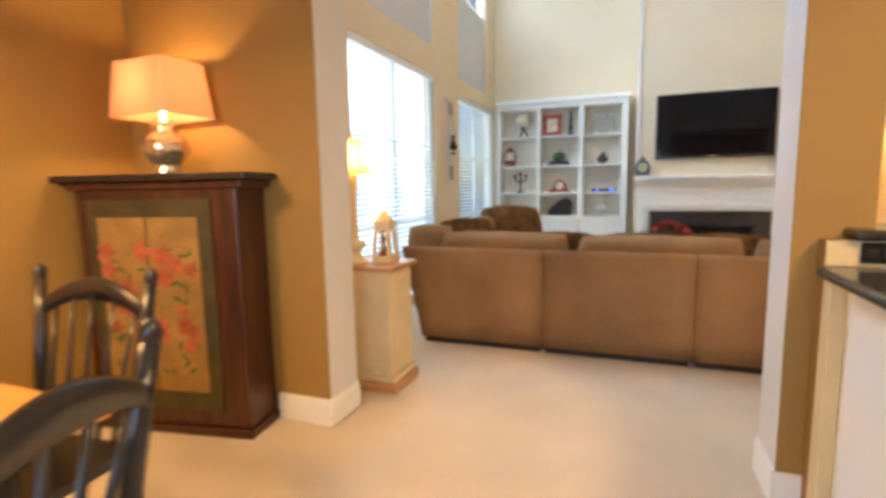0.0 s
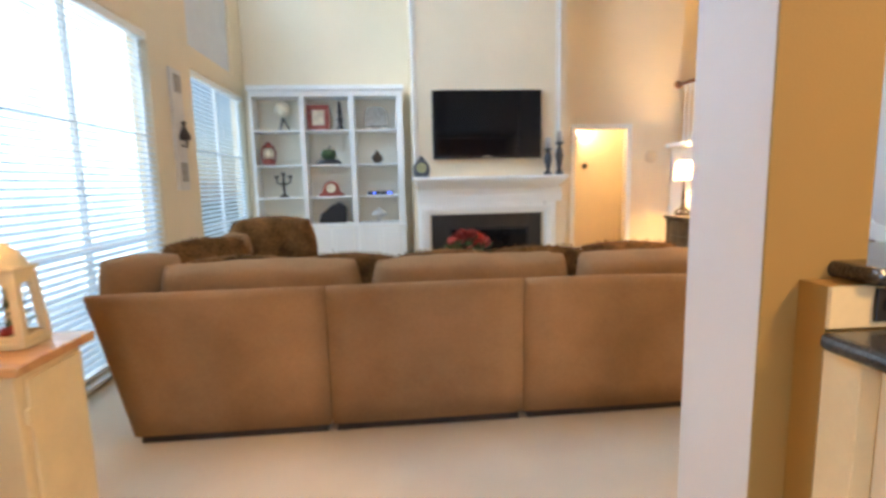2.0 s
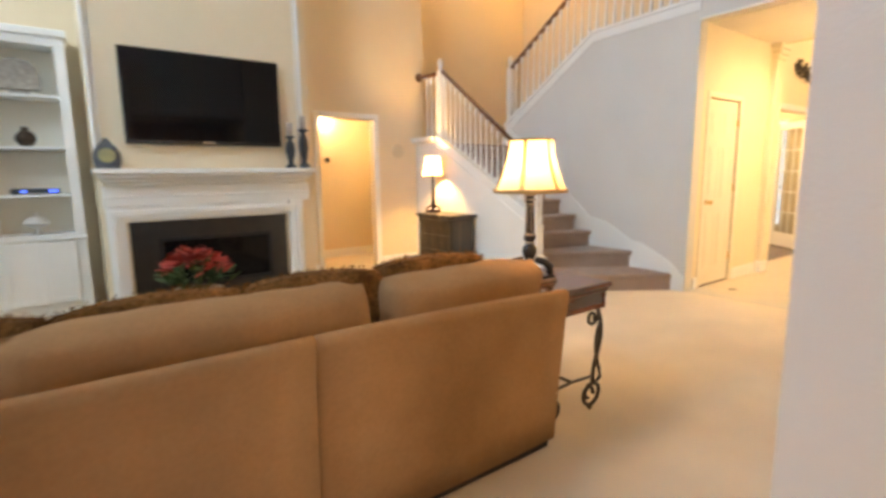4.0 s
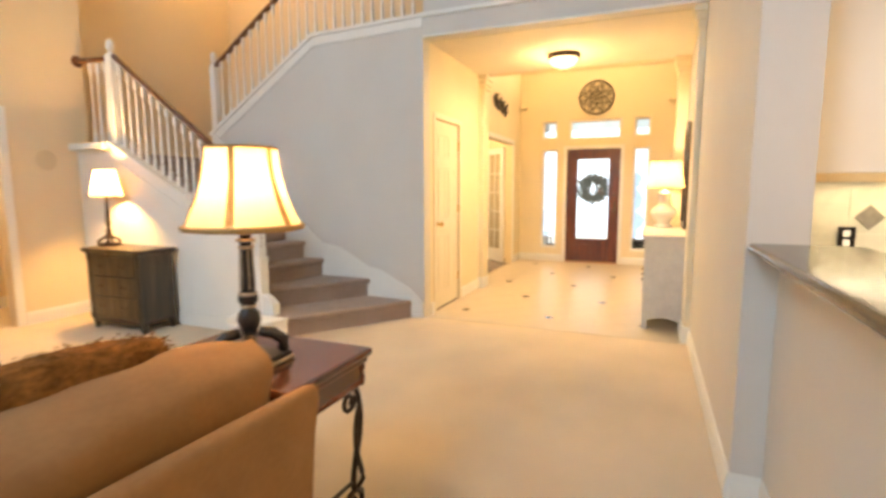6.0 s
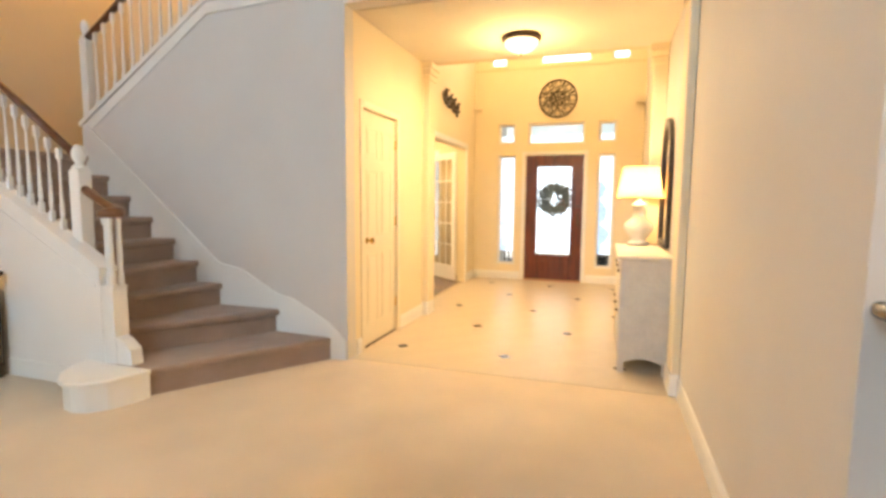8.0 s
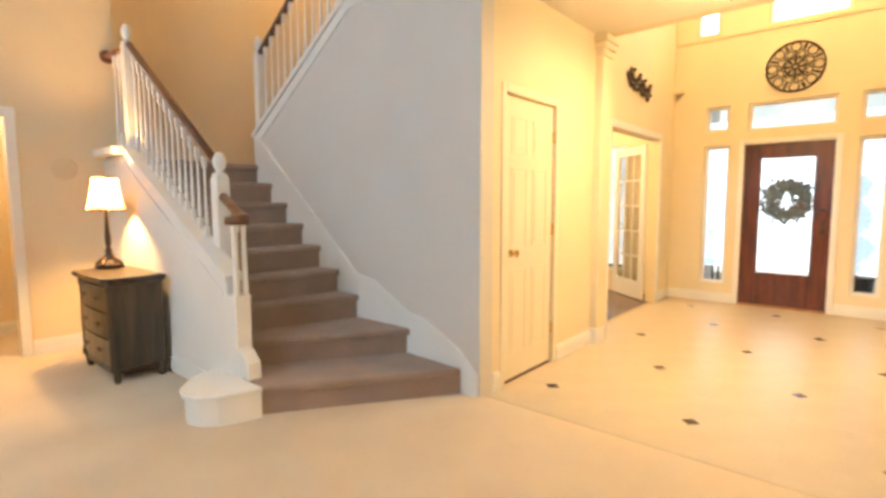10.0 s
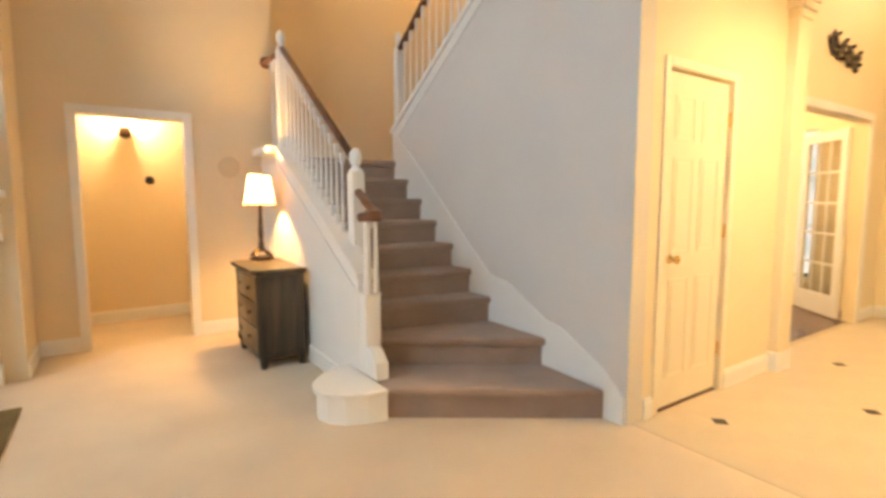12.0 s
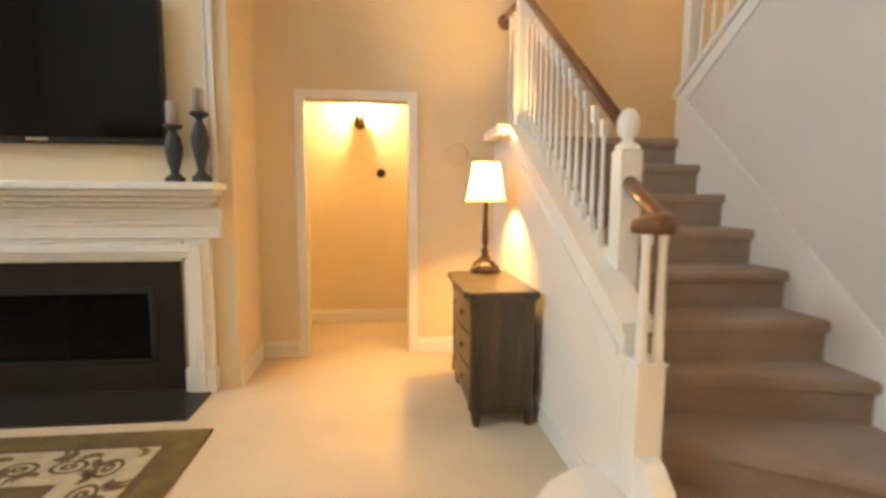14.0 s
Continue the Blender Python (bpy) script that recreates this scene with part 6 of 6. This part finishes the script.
for x0, x1 in ((6.8505, 6.8555), (7.5545, 7.5995)):
    part("door_stop", box(x0, x1, 5.942, 5.956, 0.003, 2.055), "door_paint", cdoor)
# dark strip laid in the gap under the leaf, standing in for its shade
single("trim", box(6.86, 7.55, 5.945, 6.0, 0.001, 0.012), "cherry", "thin dark strip in the shaded gap under the closet door", "threshold", kind="structure")


def french(name, hx, hy, rz, w, label):
    """A glazed door leaf of width w hinged at the origin, reaching along +x."""
    d = thing(name, label, "door", kind="structure", at=(hx, hy, 0), rz=rz)
    for a, b, c, e in ((0, 0.10, 0.01, 2.06), (w - 0.10, w, 0.01, 2.06), (0.10, w - 0.10, 0.01, 0.24), (0.10, w - 0.10, 1.95, 2.06)):
        part("rail", box(a, b, -0.02, 0.02, c, e, 0.003), "white", d)
    for k in range(1, 3):
        x = 0.10 + (w - 0.2) * k / 3
        part("glazing_bar", box(x - 0.010, x + 0.010, -0.012, 0.012, 0.24, 1.95), "white", d)
    for k in range(1, 5):
        z = 0.24 + 1.71 * k / 5
        part("glazing_bar", box(0.10, w - 0.10, -0.012, 0.012, z - 0.010, z + 0.010), "white", d)
    g = part("pane", box(0.10, w - 0.10, -0.003, 0.003, 0.24, 1.95), "glass", d)
    g.visible_shadow = False
    part("handle", tube([(w - 0.05, -0.045, 1.0), (w - 0.05, -0.05, 1.0), (w - 0.15, -0.05, 1.0)], 0.009, 8), "brass", d)
    return d


french("door_2", 10.65, 6.25, 50, 0.76, "white glazed french door standing open into the study")
french("door_3", 9.08, 6.25, 100, 0.76, "white glazed french door standing open into the study")
# unseen study bulb and dome, added so the room behind the glass reads bright
bulb("ceiling_bulb", 9.8, 7.4, 2.6, 105, 0.1, YELLOW)
sl = thing("ceiling_light", "unseen small round study ceiling light, added to brighten the room", "ceiling light")
part("dome", lathe([(0.14, 0), (0.13, -0.04), (0.08, -0.08), (0, -0.09)], 20, (9.8, 7.4, 2.899)), "frost", sl, smooth=True)
w_st = thing("window_20", "white-framed study window", "window", kind="structure")
for a, b, c, d in ((9.2, 9.25, 0.3, 2.3), (10.85, 10.9, 0.3, 2.3), (9.25, 10.85, 0.3, 0.35), (9.25, 10.85, 2.25, 2.3), (10.02, 10.06, 0.35, 2.25)):
    part("window_frame", box(a, b, 9.02, 9.08, c, d, 0.004), "white", w_st)

fdoor = thing("door_4", "dark red mahogany front door with a tall glass pane", "door", kind="structure")
for a, b, c, d in ((4.335, 4.50, 0.02, 2.025), (5.065, 5.235, 0.02, 2.025), (4.50, 5.065, 0.02, 0.42), (4.50, 5.065, 1.86, 2.025)):
    part("stile", box(11.24, 11.29, a, b, c, d, 0.004), "mahogany", fdoor)
for a, b, c, d in ((4.50, 4.515, 0.42, 1.86), (5.05, 5.065, 0.42, 1.86), (4.515, 5.05, 0.42, 0.435), (4.515, 5.05, 1.845, 1.86)):
    part("glass_bead", box(11.232, 11.239, a, b, c, d, 0.002), "mahogany", fdoor)
for y0, y1 in ((4.55, 4.77), (4.80, 5.02)):
    part("raised_panel", box(11.231, 11.2395, y0, y1, 0.14, 0.33, 0.006), "mahogany", fdoor)
g = part("pane", box(11.262, 11.268, 4.515, 5.05, 0.435, 1.845), "glass", fdoor)
g.visible_shadow = False
part("lock_plate", box(11.23, 11.239, 4.39, 4.43, 0.90, 1.12, 0.003), "bronze", fdoor)
part("handle", turned(lathe([(0, 0), (0.025, 0), (0.02, 0.03), (0.028, 0.05), (0, 0.07)], 14), pose(11.23, 4.41, 0.97, 0, -90, 0)), "bronze", fdoor, smooth=True)
part("deadbolt", turned(lathe([(0, 0), (0.028, 0), (0.024, 0.02), (0, 0.022)], 14), pose(11.23, 4.41, 1.22, 0, -90, 0)), "bronze", fdoor, smooth=True)
single("trim", box(11.2, 11.36, 4.33, 5.24, 0.0005, 0.018, 0.004), "oak", "wooden threshold of the front door", "threshold", kind="structure")

wr = thing("wreath", "leafy green wreath with orange ribbon on the front door", "wreath")
rnd = random.Random(21)
bm = bmesh.new()
for _ in range(620):
    a, r = rnd.uniform(0, 6.283), 0.18 + rnd.gauss(0, 0.045)
    c = Vector((11.33 + rnd.uniform(-0.03, 0.03), 4.78 + r * math.cos(a), 1.33 + r * math.sin(a)))
    b = a + rnd.uniform(-1.2, 1.2)
    u = Vector((rnd.uniform(-0.4, 0.4), math.cos(b), math.sin(b))).normalized() * 0.045
    v = Vector((rnd.uniform(-0.3, 0.3), -math.sin(b), math.cos(b))) * 0.014
    bm.faces.new([bm.verts.new(p) for p in (c - u, c + v, c + u, c - v)])
part("leaves", bm, "wreath_leaf", wr)
part("ring", tube([(11.33, 4.78 + 0.165 * math.cos(a), 1.33 + 0.165 * math.sin(a)) for a in [2 * math.pi * k / 24 for k in range(24)]], 0.012, 6, closed=True), "bronze", wr)
part("hook", tube([(11.33, 4.78, 1.49), (11.325, 4.78, 1.86)], 0.003, 5), "bronze", wr)
M["orange"] = mat("orange_ribbon", (0.5, 0.16, 0.05), 0.6, var=0.2)
bm = bmesh.new()
for k in range(16):
    c = Vector((11.30, 4.68 + rnd.uniform(-0.07, 0.05), 1.27 + rnd.uniform(-0.05, 0.05)))
    u, v = Vector((0, rnd.uniform(-1, 1), rnd.uniform(-1, 1))).normalized() * 0.04, Vector((1, 0.2, 0.3)).normalized() * 0.015
    bm.faces.new([bm.verts.new(p) for p in (c - u, c + v, c + u, c - v)])
part("ribbon", bm, "orange", wr, "orange ribbon bow")

# ---- console with lamp and mirror ----
cn = thing("console_cabinet", "whitewashed console cabinet with an arched base", "cabinet")
CX0, CX1, CY0, CY1 = 6.99, 8.10, 3.50, 3.86
arch_side = [(CY0, 0.0), (CY0 + 0.045, 0.0)] + [(CY0 + 0.045 + (CY1 - CY0 - 0.09) * k / 8, 0.085 + 0.035 * math.sin(math.pi * k / 8)) for k in range(9)] + [(CY1 - 0.045, 0.0), (CY1, 0.0), (CY1, 0.865), (CY0, 0.865)]
for x in (CX0, CX1 - 0.025):
    part("side_panel", prism(arch_side, "x", x, x + 0.025), "greywhite", cn)
part("body", box(CX0 + 0.026, CX1 - 0.026, CY0 + 0.01, CY1 - 0.012, 0.12, 0.864), "greywhite", cn)
part("top", box(CX0 - 0.03, CX1 + 0.03, CY0 - 0.01, CY1 + 0.03, 0.866, 0.90, 0.008), "greywhite", cn)
arch_front = [(CX0 + 0.026, 0.0), (CX0 + 0.10, 0.0)] + [(CX0 + 0.10 + (CX1 - CX0 - 0.20) * k / 10, 0.07 + 0.04 * math.sin(math.pi * k / 10)) for k in range(11)] + [(CX1 - 0.10, 0.0), (CX1 - 0.026, 0.0), (CX1 - 0.026, 0.118), (CX0 + 0.026, 0.118)]
part("skirt", prism(arch_front, "y", CY1 - 0.02, CY1 - 0.001), "greywhite", cn)
for k in range(3):
    x0 = CX0 + 0.04 + k * 0.345
    d = part("door", box(x0, x0 + 0.335, CY1 - 0.0115, CY1 + 0.004, 0.14, 0.66, 0.004), "greywhite", cn)
    part("knob", turned(lathe([(0, 0), (0.010, 0), (0.014, 0.015), (0, 0.022)], 10), pose(x0 + 0.29, CY1 + 0.004, 0.42, -90)), "bronze", d)
    d = part("drawer", box(x0, x0 + 0.335, CY1 - 0.0115, CY1 + 0.004, 0.675, 0.85, 0.004), "greywhite", cn)
    part("knob", turned(lathe([(0, 0), (0.010, 0), (0.014, 0.015), (0, 0.022)], 10), pose(x0 + 0.17, CY1 + 0.004, 0.76, -90)), "bronze", d)

l5 = thing("table_lamp", "white ceramic gourd lamp with a lit cream shade", "table lamp")
part("base", lathe([(0, 0), (0.095, 0), (0.10, 0.015), (0.085, 0.03), (0.06, 0.045), (0.075, 0.07), (0.115, 0.12), (0.135, 0.16), (0.125, 0.20), (0.085, 0.235), (0.06, 0.26), (0.05, 0.30), (0.058, 0.35), (0.07, 0.375), (0.06, 0.385), (0.03, 0.40), (0.012, 0.41), (0.010, 0.50), (0, 0.50)], 28, (8.02, 3.69, 0.901)), "ceramic", l5, "white glazed ceramic base", True)
shade(l5, 8.02, 3.69, 1.335, 1.62, 0.20, 0.155, "shade", 0)
mr = thing("wall_mirror", "arched mirror in a dark frame", "mirror")
out = [(7.50, 0.92), (8.12, 0.92), (8.12, 1.75)] + [(7.81 + 0.31 * math.cos(math.pi * k / 12), 1.75 + 0.27 * math.sin(math.pi * k / 12)) for k in range(1, 12)] + [(7.50, 1.75)]
cx, cz = 7.81, 1.4
for i in range(len(out)):
    p, q = out[i], out[(i + 1) % len(out)]
    pi, qi = (cx + (p[0] - cx) * 0.84, cz + (p[1] - cz) * 0.90), (cx + (q[0] - cx) * 0.84, cz + (q[1] - cz) * 0.90)
    part("frame_side", prism([p, q, qi, pi], "y", 3.477, 3.515), "black", mr)
part("glass", prism([(cx + (x - cx) * 0.84, cz + (z - cz) * 0.90) for x, z in out], "y", 3.480, 3.492), "mirror", mr, "silvered mirror glass")

# ---- hall ceiling light, medallion and wall leaf ----
hl = thing("ceiling_light", "flush ceiling light with a lit frosted bowl", "ceiling light")
part("canopy", lathe([(0, 0), (0.17, 0), (0.175, -0.02), (0.165, -0.04), (0.14, -0.045), (0, -0.045)], 28, (7.70, 4.77, HALL - 0.001)), "bronze", hl, smooth=True)
part("bowl", lathe([(0.15, -0.046), (0.145, -0.075), (0.11, -0.115), (0.05, -0.14), (0, -0.145)], 28, (7.70, 4.77, HALL)), "frost", hl, "lit frosted glass bowl", True)
part("nipple", lathe([(0, 0), (0.012, -0.002), (0.008, -0.02), (0, -0.024)], 10, (7.70, 4.77, HALL - 0.145)), "bronze", hl, smooth=True)

md = thing("wall_medallion", "round dark iron scrollwork medallion on the wall", "wall decoration")
MY, MZ, MX = 4.765, 2.90, 11.205


def ring(r, t, cy=0.0, cz=0.0, n=28):
    return tube([(MX, MY + cy + r * math.cos(2 * math.pi * k / n), MZ + cz + r * math.sin(2 * math.pi * k / n)) for k in range(n)], t, 6, closed=True)


part("rim", ring(0.285, 0.011, n=40), "iron", md)
part("inner_ring", ring(0.10, 0.007), "iron", md)
part("hub", ring(0.03, 0.010, n=16), "iron", md)
for k in range(8):
    a = 2 * math.pi * k / 8
    b = a + math.pi / 8
    part("scroll", ring(0.050, 0.0065, 0.228 * math.cos(a), 0.228 * math.sin(a), 18), "iron", md)
    part("scroll", ring(0.036, 0.0065, 0.150 * math.cos(b), 0.150 * math.sin(b), 16), "iron", md)
    part("petal", tube([(MX, MY + 0.03 * math.cos(a), MZ + 0.03 * math.sin(a)), (MX, MY + 0.07 * math.cos(a), MZ + 0.07 * math.sin(a)), (MX, MY + 0.175 * math.cos(a), MZ + 0.175 * math.sin(a))], [0.005, 0.014, 0.005], 7), "iron", md)
    part("leaf", tube([(MX, MY + 0.185 * math.cos(b), MZ + 0.185 * math.sin(b)), (MX, MY + 0.235 * math.cos(b), MZ + 0.235 * math.sin(b)), (MX, MY + 0.28 * math.cos(b), MZ + 0.28 * math.sin(b))], [0.005, 0.015, 0.005], 7), "iron", md)
lf = thing("wall_leaf", "dark metal leaf spray over the study doorway", "wall decoration")
rnd = random.Random(2)
for k in range(8):
    t = k / 7
    c = Vector((9.52 + 0.62 * t, 6.085, 2.70 - 0.10 * t + (0.04 if k % 2 else -0.04)))
    bm = cushion(0.22, 0.10, 0.02, 0.5, 6, rnd_k=0.6)
    part("leaf", turned(bm, pose(*c, 90, rnd.uniform(-50, 50), 0)), "iron", lf)
    for dz in (-0.055, 0.06):
        part("berry", lathe([(0, -0.022), (0.018, -0.012), (0.024, 0), (0.018, 0.012), (0, 0.022)], 8, (c.x + 0.05, c.y - 0.002, c.z + dz)), "iron", lf, smooth=True)
part("stem", tube([(9.45, 6.088, 2.72), (9.82, 6.088, 2.66), (10.2, 6.088, 2.58)], 0.010, 6), "iron", lf)

# dome made up for the added upstairs bulb, out of view
ul = thing("ceiling_light", "unseen round upstairs ceiling light, added to warm the stair walls", "ceiling light")
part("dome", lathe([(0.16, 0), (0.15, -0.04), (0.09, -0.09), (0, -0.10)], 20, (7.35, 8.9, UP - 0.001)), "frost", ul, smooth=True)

# fixture invented around the added dining table light, never in view
pl = thing("added_pendant_lamp", "unseen brown metal pendant lamp added over the dining table", "pendant lamp")
part("shade", lathe([(0.26, 2.09), (0.255, 2.10), (0.20, 2.22), (0.08, 2.30), (0.03, 2.32), (0.0, 2.32), (0.0, 2.31), (0.075, 2.29), (0.19, 2.21), (0.25, 2.09)], 28, (-0.45, 1.4, 0)), "bronze", pl, smooth=True)
part("cord", tube([(-0.45, 1.4, 2.32), (-0.45, 1.4, 2.72)], 0.006, 6), "bronze", pl)
part("canopy", lathe([(0, 2.739), (0.06, 2.739), (0.055, 2.715), (0, 2.71)], 18, (-0.45, 1.4, 0)), "bronze", pl, smooth=True)
# dome added for the invented kitchen light, out of view
kl = thing("ceiling_light", "unseen round kitchen ceiling light, added above the counters", "ceiling light")
part("dome", lathe([(0.20, 0), (0.19, -0.03), (0.12, -0.07), (0, -0.08)], 20, (3.3, 1.6, 2.739)), "frost", kl, smooth=True)
# dome made up to go with the unseen foyer bulb
fl2 = thing("ceiling_light", "unseen round foyer ceiling light, added to brighten the foyer", "ceiling light")
part("dome", lathe([(0.20, 0), (0.19, -0.05), (0.12, -0.11), (0, -0.13)], 20, (9.9, 4.78, 4.599)), "frost", fl2, smooth=True)

# ---- back hall ----
sc = thing("wall_sconce", "small bronze wall light, lit", "wall light")
part("cup", lathe([(0, 0), (0.05, 0), (0.055, 0.03), (0.05, 0.09), (0.045, 0.12), (0, 0.11)], 18, (4.33, 10.46, 1.96)), "bronze", sc, smooth=True)
part("arm", tube([(4.33, 10.548, 2.0), (4.33, 10.50, 2.0), (4.33, 10.47, 2.0)], 0.012, 7), "bronze", sc)
part("back_plate", turned(lathe([(0, 0), (0.05, 0), (0.045, 0.012), (0, 0.014)], 16), pose(4.33, 10.549, 2.0, 90)), "bronze", sc)
th = thing("thermostat", "small round dark thermostat on the wall", "thermostat")
part("body", turned(lathe([(0, 0), (0.042, 0), (0.042, 0.015), (0.036, 0.024), (0, 0.025)], 24), pose(4.53, 10.549, 1.52, 90)), "plastic", th, smooth=True)
part("ring", turned(lathe([(0.042, 0), (0.046, 0.004), (0.046, 0.012), (0.042, 0.014)], 24), pose(4.53, 10.549, 1.52, 90)), "silver", th, smooth=True)
sp = thing("wall_speaker", "round flush cream speaker grille on the wall", "speaker")
part("grille", turned(lathe([(0, 0), (0.10, 0), (0.10, 0.006), (0.09, 0.010), (0, 0.011)], 28), pose(5.14, 9.459, 1.62, 90)), "grille", sp, smooth=True)

# ---- front porch ----
tp = thing("topiary", "spiral evergreen topiary in a dark pot on the porch", "plant")
part("pot", lathe([(0, 0), (0.13, 0), (0.17, 0.12), (0.20, 0.34), (0.215, 0.36), (0.19, 0.37), (0, 0.34)], 20, (12.3, 4.09, -0.019)), "black", tp, "dark glazed pot", True)
part("trunk", tube([(12.3, 4.09, 0.3), (12.3, 4.09, 1.60)], 0.018, 7), "bronze", tp)
rnd = random.Random(31)
bm = bmesh.new()
for _ in range(5200):
    t = rnd.random()
    a = t * 6 * math.pi
    r = 0.12 * (1 - 0.75 * t)
    c = Vector((12.3 + r * math.cos(a), 4.09 + r * math.sin(a), 0.40 + 1.22 * t)) + Vector((rnd.gauss(0, 1), rnd.gauss(0, 1), rnd.gauss(0, 1))) * 0.042 * (1 - 0.5 * t)
    u = Vector((rnd.uniform(-1, 1), rnd.uniform(-1, 1), rnd.uniform(-1, 1))).normalized() * 0.034
    v = u.cross(Vector((0.3, 0.5, 1))).normalized() * 0.016
    bm.faces.new([bm.verts.new(p) for p in (c - u, c + v, c + u, c - v)])
part("foliage", bm, "green", tp, "clipped green spiral foliage")
bn = thing("porch_chair", "dark metal porch chair", "chair")
part("seat", box(12.2, 12.65, 5.72, 6.15, 0.40, 0.43, 0.01), "iron", bn)
for x in (12.23, 12.62):
    for y in (5.75, 6.12):
        part("leg", tube([(x, y, -0.019), (x, y, 0.41)], 0.014, 7), "iron", bn)
for k in range(6):
    part("back_bar", tube([(12.63, 5.76 + k * 0.07, 0.43), (12.68, 5.76 + k * 0.07, 0.85)], 0.010, 6), "iron", bn)
part("back_rail", tube([(12.68, 5.74, 0.86), (12.68, 6.13, 0.86)], 0.014, 7), "iron", bn)
wall("wall_porch", "y", 5.95, 6.3, 11.36, 13.2, -0.2, 3.0, [], "greywhite", "pale porch side wall")
